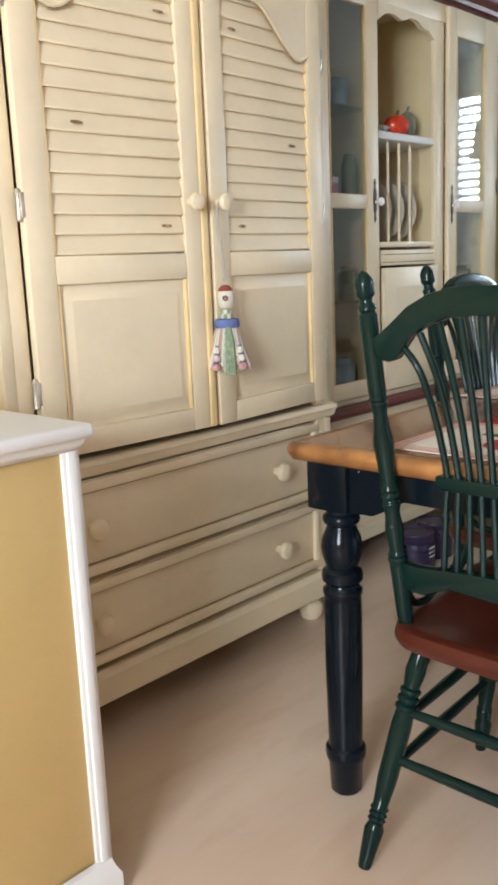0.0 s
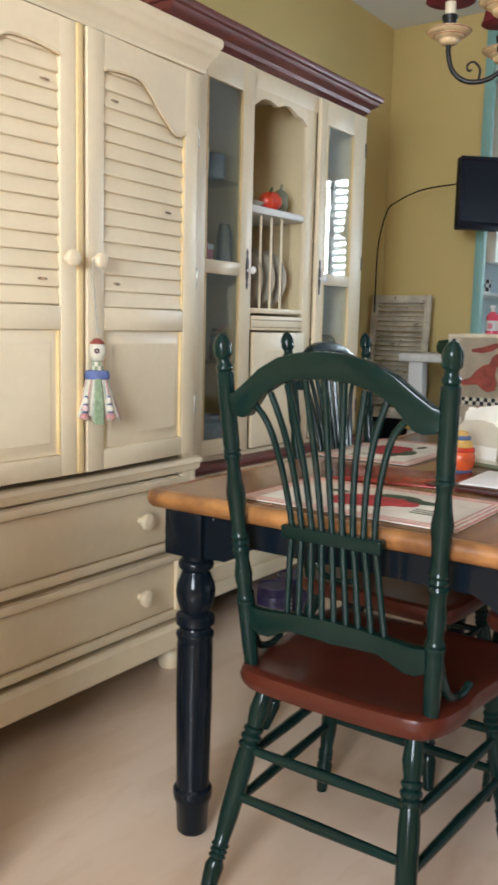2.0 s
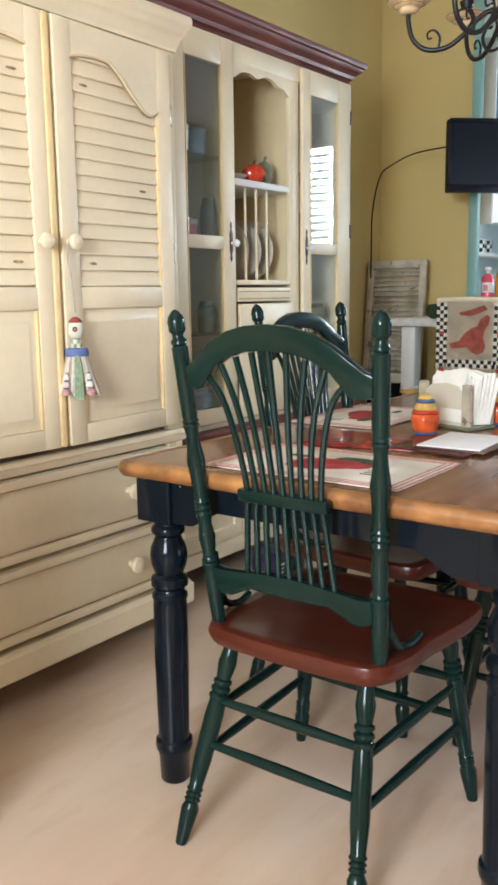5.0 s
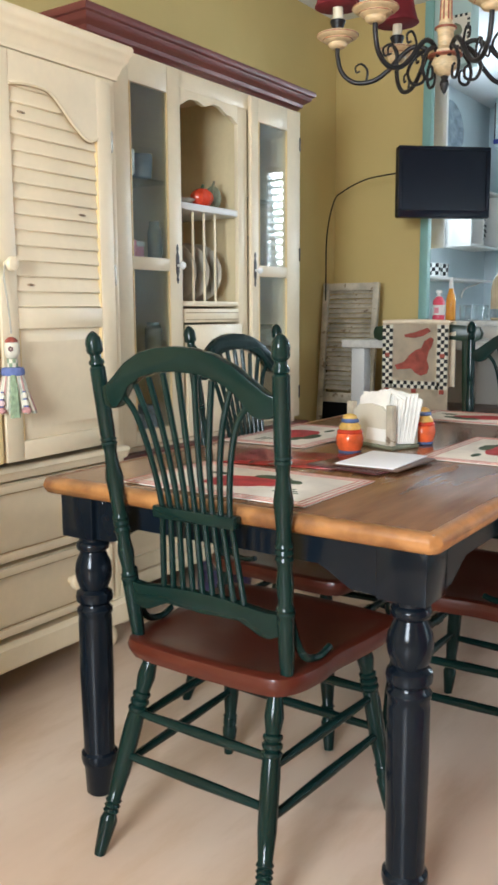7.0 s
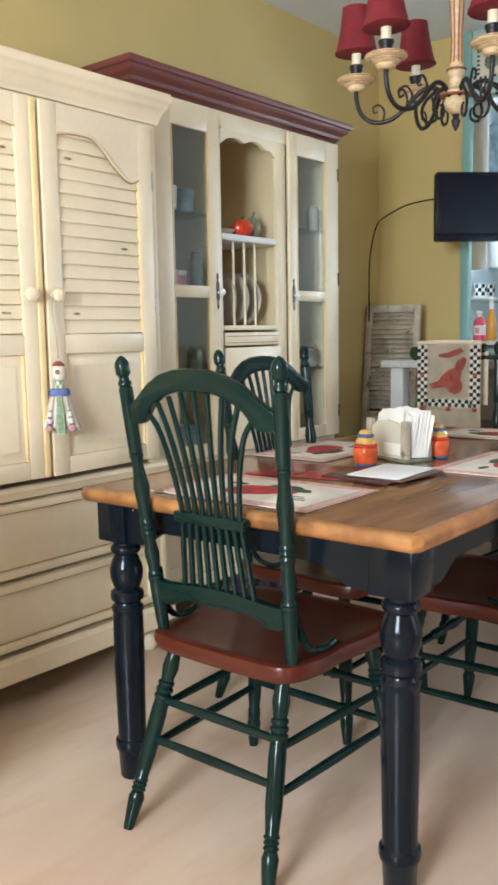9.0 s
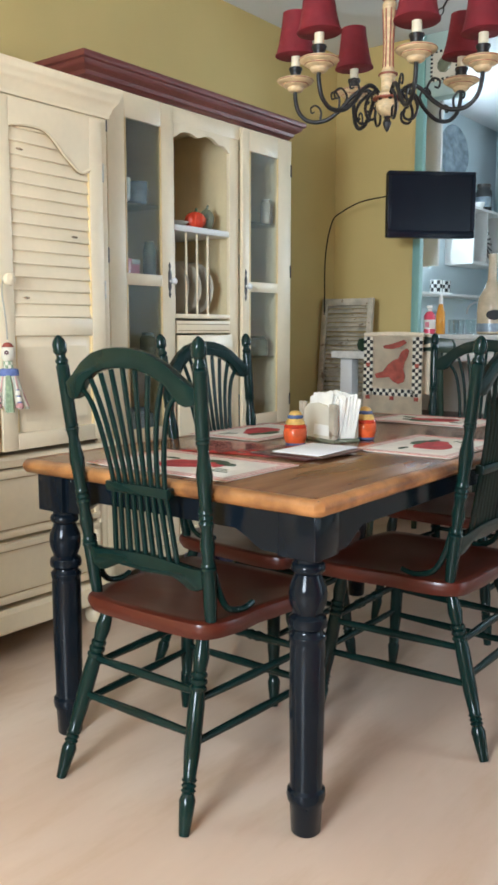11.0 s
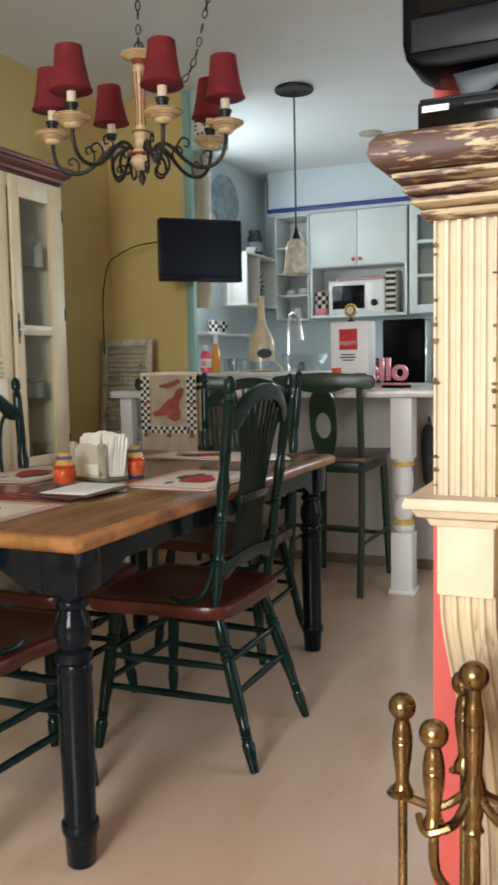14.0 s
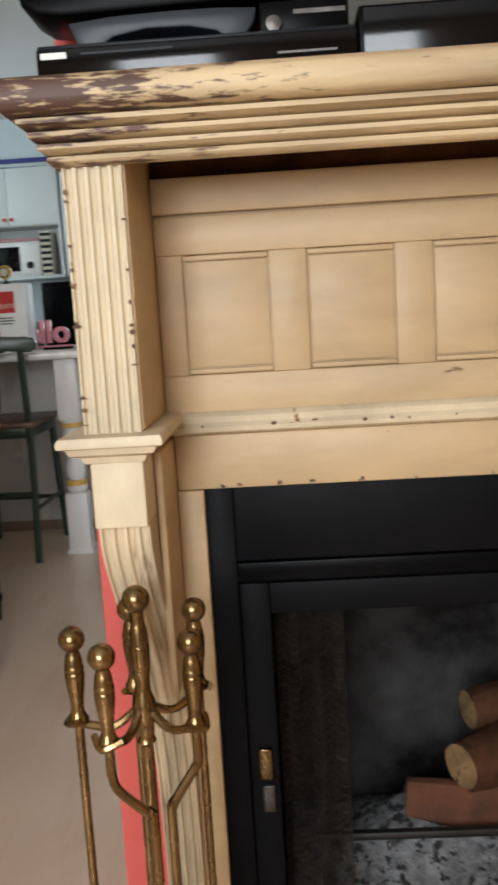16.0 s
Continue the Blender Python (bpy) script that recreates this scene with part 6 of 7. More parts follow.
# left kitchen wall
plat = solid("platter", lathe([(0.10, 0), (0.17, 0.006), (0.205, 0.020), (0.208, 0.023), (0.20, 0.023), (0.16, 0.010), (0.001, 0.008)], 36), GREYP, "oval grey-blue patterned platter hung on the kitchen wall", "platter")
plat.matrix_world = pose(LX + 0.004, 5.16, 2.50, 0, 90, 0) @ Matrix.Diagonal((1.0, 1.30, 1, 1))
cubby = thing("wall_cubby", "white open wall box holding a striped plate", "shelf", (LX, 5.42, 1.62))
for y0, y1, z0, z1 in ((-0.33, 0.33, 0, 0.02), (-0.33, 0.33, 0.42, 0.44), (-0.33, -0.31, 0.02, 0.42), (0.31, 0.33, 0.02, 0.42)):
    part("board", bx(0.0, 0.24, y0, y1, z0, z1, 0.002), WHITE, cubby)
part("divider", bx(0.0, 0.236, -0.06, -0.045, 0.02, 0.42, 0.001), WHITE, cubby)
spl = thing("striped_plate", "black and white feather-patterned plate in the wall box", "plate", (LX + 0.10, 5.58, 1.84))
part("disc", lathe([(0.10, 0), (0.16, 0.012), (0.162, 0.015), (0.10, 0.006), (0.001, 0.005)], 32, pose(0, 0, 0, 0, 80, 0)), CERAM, spl)
for k in range(18):
    part("ray", bx(0.06, 0.155, -0.007, 0.007, 0.010, 0.0165, 0, 1, pose(0, 0, 0, 0, 80, 0) @ pose(0, 0, 0, 0, 0, 20 * k) @ pose(0, 0, 0, 0, -3, 0)), TEXTK, spl)
jar = thing("dark_jar", "dark glass jar on the wall box", "jar", (LX + 0.14, 5.50, 2.0605))
part("body", lathe([(0.06, 0), (0.065, 0.005), (0.065, 0.16), (0.05, 0.19), (0.05, 0.20)], 20), TEXTK, jar)
part("lid", lathe([(0.054, 0.20), (0.054, 0.225), (0.001, 0.227)], 20), PEWTER, jar)
part("paper_label", lathe([(0.0654, 0.04), (0.0660, 0.041), (0.0660, 0.12), (0.0654, 0.121)], 20), GREYP, jar)
cupw = solid("white_cup", lathe([(0.025, 0), (0.03, 0.004), (0.045, 0.06), (0.042, 0.06), (0.026, 0.01), (0.001, 0.008)], 18), CERAM, "white cup on the wall box", "cup")
cupw.matrix_world = pose(LX + 0.17, 5.34, 2.0605)
wsh = thing("wall_shelf", "narrow white shelf on the kitchen side wall", "shelf", (LX, 4.95, 1.36))
part("board", bx(0.0, 0.20, -0.75, 0.78, 0, 0.02, 0.003), WHITE, wsh)
for y in (-0.6, 0.6):
    part("bracket", tube([(0.004, y, -0.12), (0.03, y, -0.05), (0.15, y, -0.004)], 0.008, 6, 4), WHITE, wsh)
for y in (4.72, 4.86):
    ck = thing("checked_mug", "black and white checked mug on the wall shelf", "mug", (LX + 0.11, y, 1.3805))
    part("cup", lathe([(0.045, 0), (0.048, 0.004), (0.048, 0.10), (0.044, 0.10), (0.042, 0.01), (0.001, 0.008)], 20), CERAM, ck)
    for r in range(3):
        for q in range(0, 12, 2):
            a0 = 6.28318 * (q + r % 2) / 12
            part("check", rings([[(0.0485 * math.cos(a0 + f * 0.5236), 0.0485 * math.sin(a0 + f * 0.5236), z) for f in (0, 0.5, 1.0)] for z in (0.012 + 0.028 * r, 0.040 + 0.028 * r)], closed=False, caps=False), CHECKB, ck)
PTEAL = make_mat("pale_teal_paint", (0.45, 0.58, 0.53), 0.6, var=0.05)
solid("kitchen_panel", bx(LX + 0.002, -1.552, 3.80, 3.825, 1.515, 2.80, 0.004), WHITE, "white end panel hung beside the kitchen opening", "panel", "structure")
solid("beam_end", bx(-1.485, -1.27, BY - 0.004, BY + 0.10, 2.46, CZ, 0.004), PTEAL, "pale teal boxed beam over the kitchen opening", "beam", "structure")
tile = thing("decor_tile", "cream tile with a checked border hung on the beam", "tile", (-1.362, BY - 0.006, 2.63), 0)
part("plaque", bx(-0.085, 0.085, -0.010, 0, -0.085, 0.085, 0.003), CHECKW, tile)
for k in range(12):
    for s in (-1, 1):
        if (k + (s > 0)) % 2:
            part("check", bx(-0.085 + 0.01417 * k, -0.085 + 0.01417 * (k + 1), -0.0115, -0.0095, s * 0.078 - 0.007, s * 0.078 + 0.007, 0), CHECKB, tile)
            part("check", bx(s * 0.078 - 0.007, s * 0.078 + 0.007, -0.0115, -0.0095, -0.071 + 0.0118 * k, -0.071 + 0.0118 * (k + 1), 0), CHECKB, tile)
part("rosette", lathe([(0.045, 0), (0.040, 0.003), (0.02, 0.004), (0.001, 0.005)], 9, pose(0, -0.010, 0, 90, 0, 0)), SAGE, tile)

# pendant lamp and ceiling spot
pend = thing("pendant_lamp", "pendant lamp with a ruffled marbled glass shade over the bar", "lamp", (-0.885, 3.66, 0))
part("canopy", lathe([(0.110, CZ - 0.016), (0.118, CZ - 0.022), (0.122, CZ - 0.010), (0.118, CZ)], 32), IRON, pend)
part("rod", lathe([(0.006, 1.96), (0.006, CZ - 0.015)], 10), PEWTER, pend)
part("socket", lathe([(0.034, 1.895), (0.030, 1.905), (0.016, 1.94), (0.010, 1.97), (0.006, 1.975)], 18), IRON, pend)
SHGL = make_mat("marbled_glass", (0.74, 0.68, 0.56), 0.2, var=0.3, scale=22, bump=0)
loops = []
for r, z, ruf in ((0.030, 1.902, 0), (0.055, 1.885, 0.02), (0.066, 1.84, 0.02), (0.070, 1.78, 0.03), (0.074, 1.73, 0.06), (0.088, 1.685, 0.12), (0.085, 1.687, 0.12), (0.070, 1.73, 0.06), (0.066, 1.78, 0.03), (0.062, 1.84, 0.02), (0.050, 1.88, 0.02), (0.026, 1.896, 0)):
    loops.append([(r * (1 + ruf * math.cos(8 * 6.28318 * i / 48)) * math.cos(6.28318 * i / 48), r * (1 + ruf * math.cos(8 * 6.28318 * i / 48)) * math.sin(6.28318 * i / 48), z) for i in range(48)])
part("shade", rings(loops, caps=False), SHGL, pend, "ruffled marbled glass shade")
spot = thing("ceiling_spot", "round recessed ceiling spotlight", "light", (-0.745, 4.886, CZ))
part("ring", lathe([(0.060, -0.014), (0.085, -0.010), (0.090, 0.0)], 28), CORD, spot)
part("inner", lathe([(0.052, -0.011), (0.04, -0.004), (0.001, -0.002)], 24), GREYB, spot)

# ---- fireplace mantel ----
MX = 1.35
man = thing("fireplace_mantel", "stripped pine mantel with peeling dark paint and fluted pilasters", "mantel", (MX + 0.009, FY - 0.001, -0.006))


def mp(nm, x0, x1, y0, y1, z0, z1, material=PINE, label="", bev=0.003):
    """A board of the mantel; x and y in room metres."""
    return part(nm, bx(x0 - MX, x1 - MX, y0 - FY, y1 - FY, z0, z1, bev), material, man, label)


mp("back_board", 0.8935, 1.8065, -0.257, -0.2505, 0.860, 1.292, PINE, "", 0)
# added strip, its dark colour stands in for the cornice's shadow
mp("recess_shade_board", 0.8935, 1.8065, -0.2555, -0.2505, 1.2925, 1.36, BARK_SHADE, "added board coloured dark for the shade under the shelf", 0)
mp("rail", 0.8965, 1.8035, -0.266, -0.257, 1.192, 1.245)
mp("rail", 0.8965, 1.8035, -0.266, -0.257, 0.966, 1.024)
mp("upper_rail", 0.8965, 1.8035, -0.272, -0.2572, 1.248, 1.297, PINE, "", 0.003)
edges = [(0.8965, 0.934)] + [(1.055 + 0.1755 * k, 1.1085 + 0.1755 * k) for k in range(4)] + [(1.757, 1.8035)]
for a, b in edges:
    mp("stile", a, b, -0.2655, -0.257, 1.0235, 1.1925, PINE, "", 0.0025)
for k in range(5):
    a, b = 0.934 + 0.1755 * k, 1.055 + 0.1755 * k
    for z in (1.0245, 1.1835):
        mp("panel_bead", a, b, -0.2640, -0.2572, z, z + 0.008, PINE, "", 0.003)
    mp("panel", a + 0.002, b - 0.002, -0.2600, -0.2571, 1.034, 1.182, PINE, "", 0.002)
part("frieze_moulding", moulding([(0.905 - MX, -0.262 - FY), (1.795 - MX, -0.262 - FY)], [(0, 0.972), (0.010, 0.970), (0.016, 0.964), (0.014, 0.956), (0.020, 0.950), (0.018, 0.943), (0.008, 0.938), (0, 0.937)]), PINE_L, man, "chipped horizontal moulding")
mp("frieze", 0.9055, 1.7945, -0.270, -0.2568, 0.858, 0.938, PINE, "", 0.004)


def fluted(x0, x1, yf, flutes, depth):
    """Plan points of a fluted front between x0 and x1."""
    pts = [(x0, yf)]
    w = (x1 - x0) / flutes
    for k in range(flutes):
        a = x0 + w * k
        pts += [(a + w * 0.16, yf), (a + w * 0.30, yf + depth * 0.8), (a + w * 0.5, yf + depth), (a + w * 0.70, yf + depth * 0.8), (a + w * 0.84, yf)]
    return pts + [(x1, yf)]


random.seed(5)
for sgn in (1, -1):
    def X(x):
        return (x - MX) * sgn

    x0, x1 = 0.824, 0.893
    plan = [(X(x), y - FY) for x, y in fluted(x0, x1, -0.470, 5, 0.0055)] + [(X(x1), -0.258 - FY), (X(x0), -0.258 - FY)]
    pil = part("pilaster", rings([[(x, y, z) for x, y in plan] for z in (0.972, 1.08, 1.19, 1.284)]), PINE_L, man, "fluted pilaster with chipped pale paint")
    part("side_board", bx(*sorted((X(0.8925), X(0.896))), -0.463 - FY, -0.258 - FY, 0.974, 1.334, 0.001), PINE, man)
    cx = [(X(0.826), -0.26 - FY), (X(0.826), -0.472 - FY), (X(0.891), -0.472 - FY), (X(0.891), -0.26 - FY)]
    if sgn < 0:
        cx = list(reversed(cx))
    part("capital", moulding(cx, [(0, 0.973), (0.028, 0.972), (0.031, 0.966), (0.030, 0.960), (0.022, 0.958), (0.018, 0.950), (0.008, 0.946), (0.004, 0.938), (0, 0.937)]), PINE_L, man, "projecting moulded capital")
    part("capital_core", bx(*sorted((X(0.827), X(0.890))), -0.471 - FY, -0.26 - FY, 0.938, 0.9725, 0), PINE_L, man)
    part("block", bx(*sorted((X(0.828), X(0.893))), -0.474 - FY, -0.26 - FY, 0.856, 0.938, 0.003), PINE_L, man, "plain pale block")
    curve = [(-0.462, 0.856, 0), (-0.455, 0.82, 0), (-0.430, 0.77, 0.002), (-0.392, 0.71, 0.005), (-0.352, 0.64, 0.010), (-0.322, 0.56, 0.014), (-0.303, 0.47, 0.018), (-0.294, 0.36, 0.020), (-0.290, 0.20, 0.021), (-0.290, 0.0, 0.021)]
    path = smooth_path([(y, z, d) for y, z, d in curve], 4)
    loops = []
    for p in path:
        pts = fluted(0.830 + p.z, 0.893 + p.z * 0.6, p.x, 4, 0.007)
        loops.append([(X(x), y - FY, p.y) for x, y in pts] + [(X(0.893 + p.z * 0.6), -0.2525 - FY, p.y), (X(0.830 + p.z), -0.2525 - FY, p.y)])
    part("console", rings(loops), PINE_C, man, "fluted curved console bracket with peeling paint")
    part("inner_board", bx(*sorted((X(0.9052), X(0.944))), -0.275 - FY, -0.2525 - FY, 0, 0.858, 0.003), PINE, man)
    part("inner_side", bx(*sorted((X(0.894), X(0.905))), -0.40 - FY, -0.2525 - FY, 0.60, 0.937, 0.004), PINE, man)
prof = [(0, 1.2835), (0.008, 1.2845), (0.013, 1.290), (0.012, 1.2955), (0.005, 1.2975), (0.014, 1.2995), (0.021, 1.304), (0.021, 1.3095), (0.012, 1.3115), (0.022, 1.3135), (0.029, 1.318), (0.029, 1.3235), (0.020, 1.3255), (0.030, 1.3275), (0.038, 1.332), (0.038, 1.338), (0.031, 1.3405), (0.048, 1.343), (0.056, 1.349), (0.060, 1.360), (0.058, 1.374), (0.050, 1.384), (0.035, 1.389), (-0.01, 1.390), (-0.01, 1.30)]
prof = [(o, 1.2835 + (z - 1.2835) * 0.885) for o, z in prof]
CPLAN = [(0.824 - MX, -0.2505 - FY), (0.824 - MX, -0.470 - FY), (2 * MX - 0.824 - MX, -0.470 - FY), (2 * MX - 0.824 - MX, -0.2505 - FY)]
part("cornice_roll", moulding(CPLAN, prof[16:24] + [(-0.01, prof[16][1])]), PINE_R, man, "rounded shelf edge under dark flaking paint")
prof = prof[:17] + [(-0.01, prof[16][1]), (-0.01, 1.30)]
part("cornice", moulding([(0.824 - MX, -0.2505 - FY), (0.824 - MX, -0.470 - FY), (2 * MX - 0.824 - MX, -0.470 - FY), (2 * MX - 0.824 - MX, -0.2505 - FY)], prof), PINE_H, man, "deep stepped cornice with dark flaking paint")
mp("shelf_board", 0.826, 1.874, -0.468, -0.2505, 1.352, 1.3765, PINE_H)
# underside coloured dark to paint in the shade below the shelf
mp("shade_soffit_board", 0.895, 1.805, -0.458, -0.2575, 1.335, 1.350, BARK_SHADE)

# chips along the edges
CHIP = make_mat("bare_brown_wood", (0.16, 0.085, 0.045), 0.7, var=0.4, scale=60)
random.seed(21)
for k in range(46):
    if k < 20:
        c = (random.choice((0.8262, 0.8915)) - MX, -0.4702 - FY, random.uniform(0.98, 1.28))
    elif k < 34:
        c = (random.uniform(0.84, 1.7) - MX, -0.2706 - FY, 0.86 + random.uniform(0, 0.004))
    else:
        c = (random.uniform(0.93, 1.7) - MX, -0.282 - FY, 0.950 + random.uniform(-0.004, 0.004))
    part("chip", lathe([(0.0008, 0), (0.0021, 0.0005), (0.0006, 0.0009)], 5, pose(c[0], c[1], c[2], 90, 0, random.uniform(-20, 20)) @ Matrix.Diagonal((random.uniform(0.4, 2.8), random.uniform(0.4, 1.8), 1, 1))), CHIP, man)

# ---- firebox ----
fire = thing("fireplace_insert", "black metal fireplace insert with a mesh curtain", "fireplace", (MX + 0.009, FY - 0.001, 0))


def fp(nm, x0, x1, y0, y1, z0, z1, material=BLACK, label="", bev=0.003, mirror=False):
    for s in ((1, -1) if mirror else (1,)):
        part(nm, bx(*sorted(((x0 - MX) * s, (x1 - MX) * s)), y0 - FY, y1 - FY, z0, z1, bev), material, fire, label)


fp("surround_side", 0.9443, 0.985, -0.262, -0.2505, 0, 0.857, mirror=True)
fp("surround_top", 0.985, 1.715, -0.262, -0.2505, 0.740, 0.857)
fp("trim_strip", 0.985, 1.715, -0.265, -0.252, 0.708, 0.738, BLACKP, "thin dull black strip")
fp("door_frame", 0.986, 1.030, -0.258, -0.225, 0.03, 0.704, mirror=True)
fp("door_frame_top", 1.030, 1.670, -0.256, -0.225, 0.655, 0.703)
fp("sill", 0.985, 1.715, -0.262, -0.20, 0.0, 0.030)
fp("latch", 1.000, 1.020, -0.268, -0.258, 0.395, 0.445, BRASS, "dull brass latch", 0.003, True)
fp("latch", 1.003, 1.022, -0.266, -0.258, 0.340, 0.385, PEWTER, "", 0.003, True)
fp("inner_side", 0.960, 0.985, -0.22, 0.29, 0.0, 0.775, SOOT, "", 0, True)
fp("inner_back", 0.985, 1.715, 0.27, 0.29, 0.0, 0.775, SOOT, "sooty firebrick back", 0)
fp("inner_top", 0.985, 1.715, -0.22, 0.27, 0.755, 0.775, SOOT, "", 0)
fp("hearth", 0.985, 1.715, -0.20, 0.27, 0.002, 0.030, SOOT, "", 0)
fp("grate_bar", 1.08, 1.62, -0.108, -0.092, 0.182, 0.197, IRON, "iron front bar of the grate", 0.004)
for x in (1.10, 1.60):
    fp("grate_foot", x - 0.008, x + 0.008, -0.107, -0.093, 0.030, 0.182, IRON, "", 0.003)
verts = []
for s in (1, -1):
    wires = bmesh.new()
    acc = []
    for k in range(26):
        x = (1.035 + 0.0042 * k - MX) * s
        acc.append(tube([(x, -0.205 - FY + 0.014 * math.sin(k * 0.75), 0.65), (x, -0.205 - FY + 0.016 * math.sin(k * 0.75 + 0.2), 0.35), (x, -0.205 - FY + 0.014 * math.sin(k * 0.75), 0.035)], 0.0012, 4, 2))
    for k in range(40):
        z = 0.05 + 0.015 * k
        acc.append(tube([((1.035 + 0.0042 * q - MX) * s, -0.205 - FY + 0.015 * math.sin(q * 0.75), z) for q in range(0, 26, 2)], 0.0009, 4, 0))
    wires.free()
    tagged(part("mesh_curtain", join(*acc), PEWTER, fire, "gathered metal mesh curtain"), kind="stuff")
random.seed(3)
ashl = []
for j in range(14):
    ashl.append([(-0.30 + 0.60 * i / 20, -0.09 + 0.36 * j / 13, 0.031 + 0.145 * math.exp(-(((i - 10) / 6.5) ** 2 + ((j - 7) / 4.5) ** 2)) * (0.8 + 0.4 * noise.noise((i * 0.5, j * 0.5, 0))) + 0.012 * noise.noise((i * 1.1, j * 1.1, 3))) for i in range(21)])
ash = thing("ash_bed", "heap of pale grey ash on the hearth", "ash", (MX, 0.0, 0), kind="stuff")
part("heap", rings(ashl, closed=False, caps=False), ASH, ash)


REDLOG = make_mat("reddish_split_wood", (0.10, 0.036, 0.017), 0.9, var=0.4, scale=14, fine=50, bump=0.8)


def log(p0, p1, r, label, skin=BARK_SHADE, wedge=0.12):
    p0, p1 = Vector(p0), Vector(p1)
    t = thing("log", label, "log", p0[:], 0, "logs on the hearth")
    d = p1 - p0
    m = d.to_track_quat("Z", "Y").to_matrix().to_4x4()
    seg = 18
    loops = []

    def shape(i, f):
        a = 6.28318 * i / seg
        return (0.82 + 0.18 * math.sin(math.pi * min(1.0, 0.1 + f * 0.9))) * (1 + wedge * math.cos(3 * a + 0.6) * 0.6 + 0.22 * noise.noise((math.cos(a) * 1.8, math.sin(a) * 1.8, f * 3 + r * 40)))

    for k in range(7):
        f = k / 6
        loops.append([m @ Vector((r * shape(i, f) * math.cos(6.28318 * i / seg), r * shape(i, f) * math.sin(6.28318 * i / seg), f * d.length)) for i in range(seg)])
    part("bark", rings(loops), skin, t)
    for zz in (-0.0006, d.length + 0.0006):
        part("cut_end", lathe([(r * (0.90 - 0.4 * wedge), 0), (r * 0.5, 0.0008), (0.001, 0.0012)], seg, m @ pose(0, 0, zz, 180 if zz < 0 else 0, 0, 0)), LOGEND, t, "pale cut end")


log((1.262, -0.02, 0.215), (1.60, -0.06, 0.185), 0.036, "split log with reddish bark on the ash", REDLOG, 0.45)
log((1.355, -0.06, 0.288), (1.62, 0.10, 0.297), 0.047, "pale-ended log resting on the lower log")
log((1.390, 0.04, 0.345), (1.63, 0.10, 0.355), 0.042, "dark charred log behind the others")

# ---- fireplace tools ----
tools = thing("fireplace_tools", "antique brass fireplace tool set on a stand", "fireplace tools", (0.886, -0.510, -0.012))
def BALL(zc, r):
    return [(r * math.sin(a), zc - r * math.cos(a)) for a in (0.5 + 2.6 * k / 11 for k in range(12))]


part("base", lathe([(0.105, 0), (0.112, 0.006), (0.110, 0.014), (0.07, 0.022), (0.03, 0.030), (0.014, 0.045), (0.010, 0.06)], 28), BRASS, tools)
part("pole", lathe([(0.008, 0.05), (0.008, 0.60), (0.012, 0.605), (0.009, 0.612), (0.011, 0.625), (0.0145, 0.642), (0.0145, 0.655), (0.010, 0.668), (0.0095, 0.680), (0.0115, 0.70), (0.0122, 0.722), (0.0122, 0.726), (0.0112, 0.728), (0.0118, 0.731), (0.011, 0.742), (0.009, 0.752), (0.008, 0.757)] + BALL(0.784, 0.0168), 22), BRASS, tools)
def handle_profile(low):
    return [(0.0055, low), (0.0055, 0.634), (0.0125, 0.637), (0.0130, 0.642), (0.0095, 0.648), (0.0075, 0.655), (0.0085, 0.668), (0.0108, 0.684), (0.0118, 0.696), (0.0118, 0.700), (0.0108, 0.702), (0.0118, 0.704), (0.0116, 0.708), (0.0108, 0.7095), (0.0110, 0.712), (0.0095, 0.721), (0.0075, 0.727)] + BALL(0.742, 0.0158)


for ox, oy, top in ((-0.078, -0.012, 0.742), (-0.030, -0.071, 0.742), (0.060, 0.068, 0.744), (0.066, -0.036, 0.742), (-0.020, 0.058, 0.752)):
    m = pose(ox, oy, top - 0.742)
    tl = part("tool", lathe(handle_profile(0.60 if ox in (-0.030, 0.066) else 0.10), 20, m), BRASS, tools, "brass tool with a ball-topped handle")
    part("hook_arm", tube([(0, 0, 0.655), (ox * 0.45, oy * 0.45, 0.628), (ox * 0.85, oy * 0.85, 0.633), (ox * 1.1, oy * 1.1, 0.640)], 0.0055, 8, 4), BRASS, tools)
    part("catch", tube([(ox * 1.0 - oy * 0.25, oy + ox * 0.25, 0.645), (ox * 1.18, oy * 1.18, 0.638), (ox * 1.0 + oy * 0.25, oy - ox * 0.25, 0.645)], 0.0045, 6, 4), BRASS, tools)
part("poker_hook", tube([(-0.030, -0.071, 0.625), (-0.030, -0.071, 0.605), (-0.025, -0.070, 0.583), (-0.004, -0.068, 0.560), (0.010, -0.066, 0.545), (0.014, -0.065, 0.515), (0.014, -0.063, 0.12)], 0.0058, 8, 4), BRASS, tools)
part("tong_arm", tube([(0.066, -0.036, 0.625), (0.066, -0.036, 0.605), (0.063, -0.037, 0.590), (0.042, -0.045, 0.560), (0.034, -0.048, 0.545), (0.032, -0.049, 0.515), (0.032, -0.050, 0.12)], 0.0058, 8, 4), BRASS, tools)
part("shovel", bx(-0.112, -0.045, -0.022, -0.014, 0.04, 0.16, 0.003), BRASS, tools)

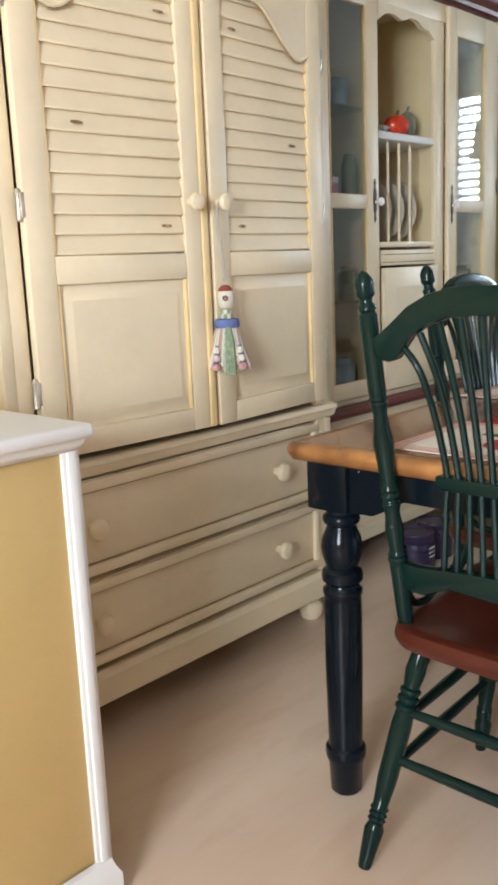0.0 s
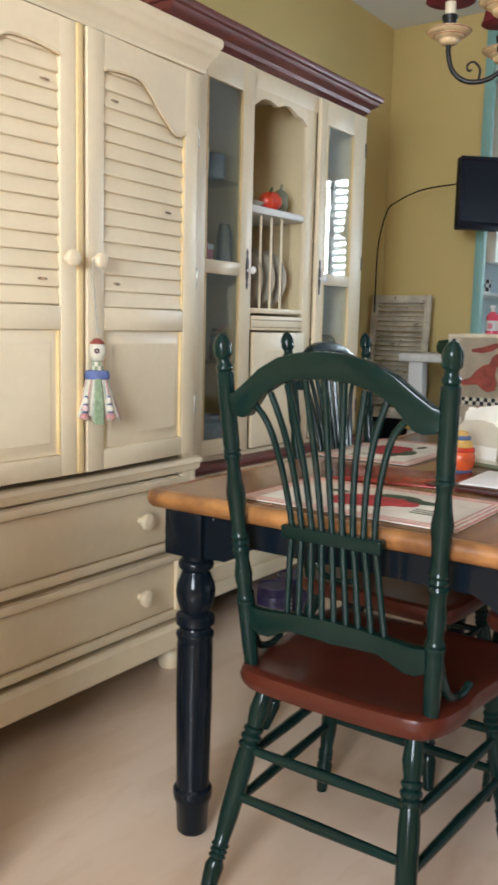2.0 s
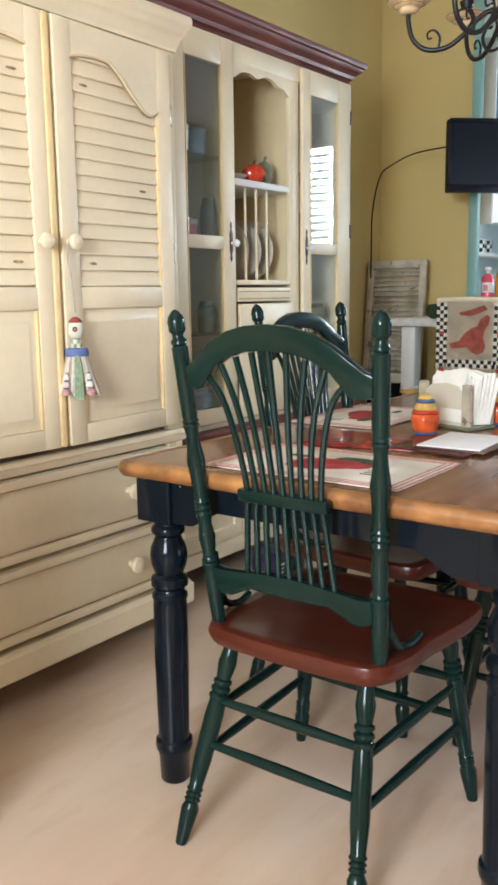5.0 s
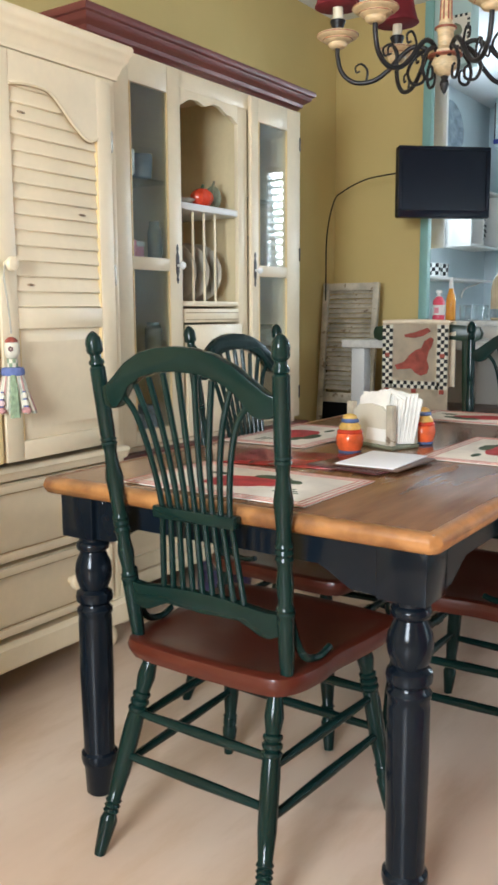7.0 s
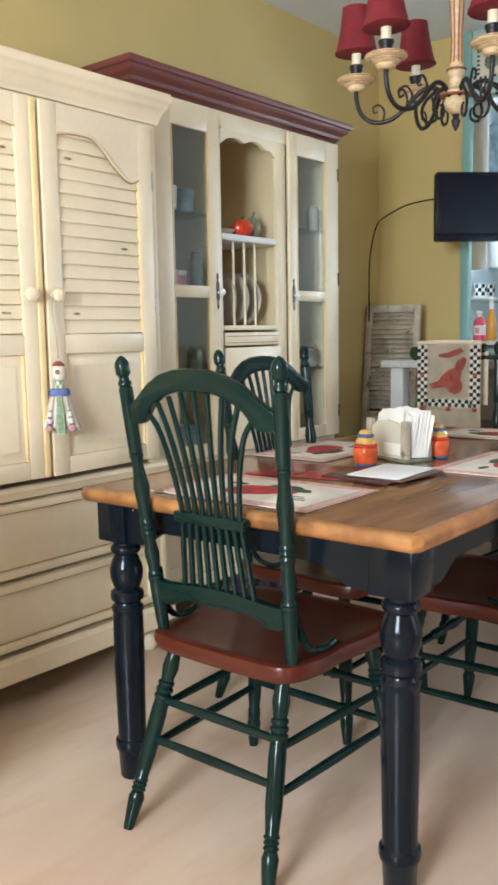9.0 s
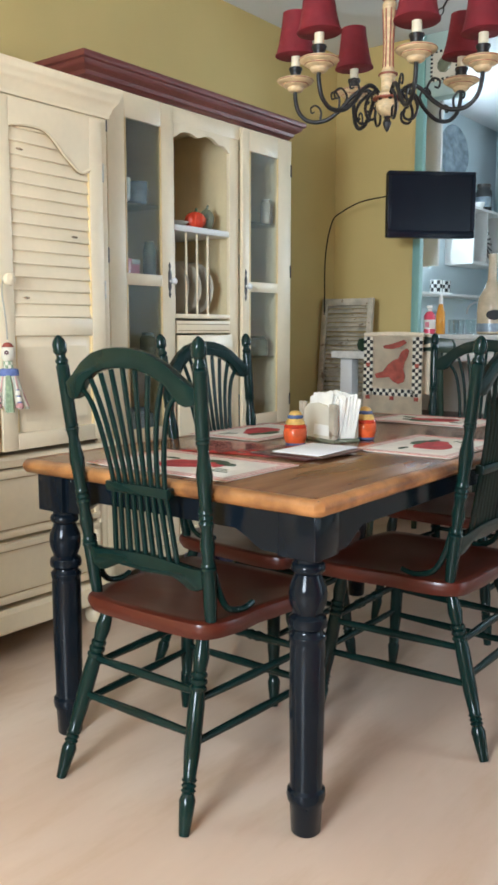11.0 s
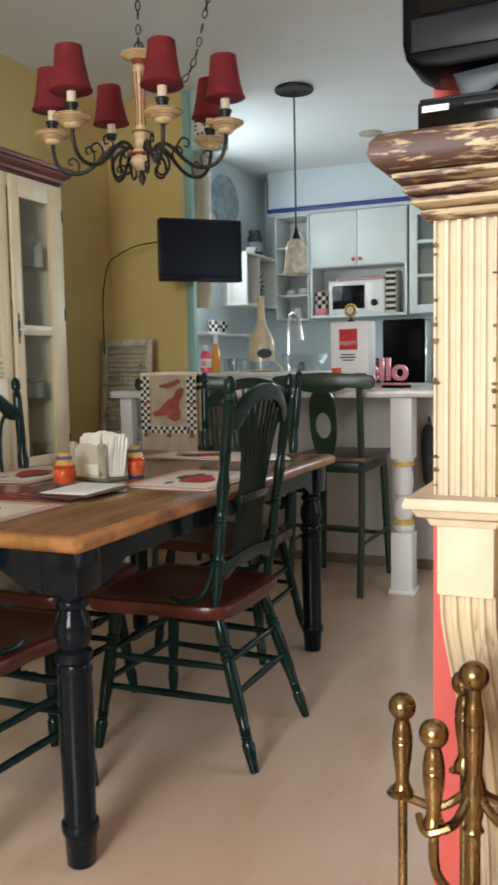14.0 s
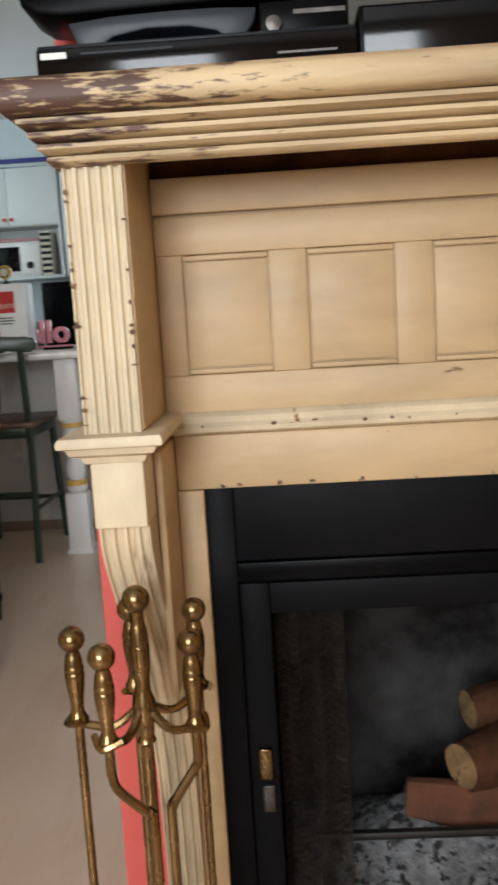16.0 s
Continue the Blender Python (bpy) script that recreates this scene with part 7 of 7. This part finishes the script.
# ---- on the mantel ----
vcr = thing("video_player", "black video player on the mantel shelf", "video player", (1.029, -0.368, 1.3715))
part("case", bx(-0.217, 0.150, -0.086, 0.10, 0.006, 0.045, 0.003), BLACKP, vcr)
part("front_strip", bx(-0.217, 0.150, -0.0895, -0.085, 0.008, 0.040, 0.001), SCREEN, vcr, "shiny front panel")
part("top_edge", bx(-0.215, 0.148, -0.0885, -0.084, 0.0405, 0.0445, 0.001), GREYB, vcr)
part("logo_bar", bx(-0.212, -0.182, -0.0905, -0.0893, 0.029, 0.036, 0), CERAM, vcr)
part("tray_line", bx(-0.165, -0.06, -0.0903, -0.0893, 0.032, 0.0345, 0), GREYB, vcr)
part("slot_line", bx(0.060, 0.128, -0.0903, -0.0893, 0.018, 0.0205, 0), PEWTER, vcr, "thin silver line")
for x in (-0.19, 0.12):
    part("rubber_foot", lathe([(0.012, 0), (0.013, 0.003), (0.011, 0.007)], 12, pose(x, -0.05, 0)), BLACKP, vcr)
tuner = thing("tuner_box", "small black tuner box with a round silver knob on the player", "tuner box", (1.122, -0.36, 1.4170))
part("case", bx(-0.052, 0.052, -0.066, 0.08, 0, 0.040, 0.003), BLACKP, tuner)
part("knob", lathe([(0.0085, 0), (0.0095, 0.002), (0.0090, 0.009), (0.001, 0.010)], 18, pose(-0.036, -0.066, 0.013, 90, 0, 0)), PEWTER, tuner, "round silver knob")
part("bright_line", bx(-0.012, 0.048, -0.0672, -0.0658, 0.024, 0.029, 0), PEWTER, tuner)
tv2 = thing("mantel_television", "black television on a grey arched foot standing on the player", "television", (0.957, -0.36, 1.4170))
arch = [(-0.100, 0.0), (-0.082, 0.0), (-0.060, 0.013), (-0.020, 0.020), (0.030, 0.019), (0.062, 0.012), (0.080, 0.0), (0.092, 0.0), (0.106, 0.018), (0.110, 0.0355), (0.060, 0.0385), (0.0, 0.0385), (-0.060, 0.0370), (-0.112, 0.0320)]
part("foot", prism(arch, 0.11, pose(0, -0.066, 0), 0.003), FOOTG, tv2, "glossy blue-grey arched foot")
part("neck", bx(-0.05, 0.05, -0.03, 0.03, 0.037, 0.060, 0.004), BLACKP, tv2)
low = [(-0.172, 0.075), (-0.168, 0.058), (-0.150, 0.046), (-0.12, 0.042), (0.155, 0.048), (0.178, 0.054), (0.182, 0.075), (0.182, 0.40), (-0.172, 0.40)]
part("housing", prism(low, 0.10, pose(0, -0.062, 0), 0.006), BLACKP, tv2)
part("bezel", bx(-0.160, 0.170, -0.0655, -0.0610, 0.062, 0.100, 0.002), GREYB, tv2, "dull grey lower bezel")
part("screen", bx(-0.150, 0.160, -0.0645, -0.0605, 0.104, 0.385, 0), SCREEN, tv2)
deck = thing("cassette_deck", "black cassette deck on the mantel shelf", "deck", (1.388, -0.36, 1.3715))
part("case", bx(-0.205, 0.22, -0.085, 0.09, 0.005, 0.068, 0.003), BLACKP, deck)
part("front_strip", bx(-0.20, 0.215, -0.0885, -0.084, 0.009, 0.064, 0.001), SCREEN, deck)
for x in (-0.18, 0.19):
    part("rubber_foot", lathe([(0.012, 0), (0.013, 0.003), (0.011, 0.006)], 12, pose(x, -0.05, 0)), BLACKP, deck)
pic = thing("dark_picture", "dark olive framed picture leaning on the wall above the deck", "picture", (1.398, -0.285, 1.4400))
part("frame", bx(-0.245, 0.26, -0.012, 0.012, 0, 0.46, 0.004), BLACKP, pic)
part("panel", bx(-0.23, 0.245, -0.0145, -0.0115, 0.015, 0.445, 0), OLIVEP, pic, "dull olive panel")

# ---- sideboard at the start of the walk ----
side = thing("sideboard", "yellow painted sideboard with white top and corner trim", "sideboard", (-1.22, -0.93, 0))
part("carcass", bx(-0.235, 0.210, -0.47, 0.470, 0.06, 0.835, 0.002), BEIGEPT, side, "plain yellow painted side")
part("top", bx(-0.26, 0.245, -0.50, 0.505, 0.848, 0.872, 0.009, 3), WHITE, side, "white painted top with a rounded edge")
part("top_moulding", moulding([(-0.235, 0.473), (0.213, 0.473), (0.213, -0.473), (-0.235, -0.473)][::-1], [(0, 0.848), (0.020, 0.848), (0.016, 0.838), (0.006, 0.828), (0, 0.826)]), WHITE, side)
for y in (-0.473, 0.473):
    part("corner_trim", join(bx(0.185, 0.216, y - 0.018, y + 0.018, 0.0, 0.830, 0.005), bx(0.172, 0.2205, y - 0.010, y + 0.010, 0.0, 0.828, 0.004)), WHITE, side, "moulded white corner trim")
part("plinth", moulding([(-0.235, -0.473), (0.213, -0.473), (0.213, 0.473), (-0.235, 0.473)], [(0, 0), (0.022, 0), (0.022, 0.045), (0.014, 0.060), (0.010, 0.075), (0, 0.078)]), WHITE, side, "white moulded plinth")
bsk = thing("white_mug", "white mug with a big handle on the sideboard", "mug", (-1.385, -0.545, 0.8725), 40)
part("cup", lathe([(0.05, 0), (0.055, 0.004), (0.062, 0.12), (0.058, 0.12), (0.05, 0.01), (0.001, 0.008)], 24), CERAM, bsk)
part("handle", tube([(0.058, 0, 0.105), (0.095, 0, 0.105), (0.105, 0, 0.065), (0.085, 0, 0.03), (0.054, 0, 0.025)], 0.008, 8, 5), CERAM, bsk)
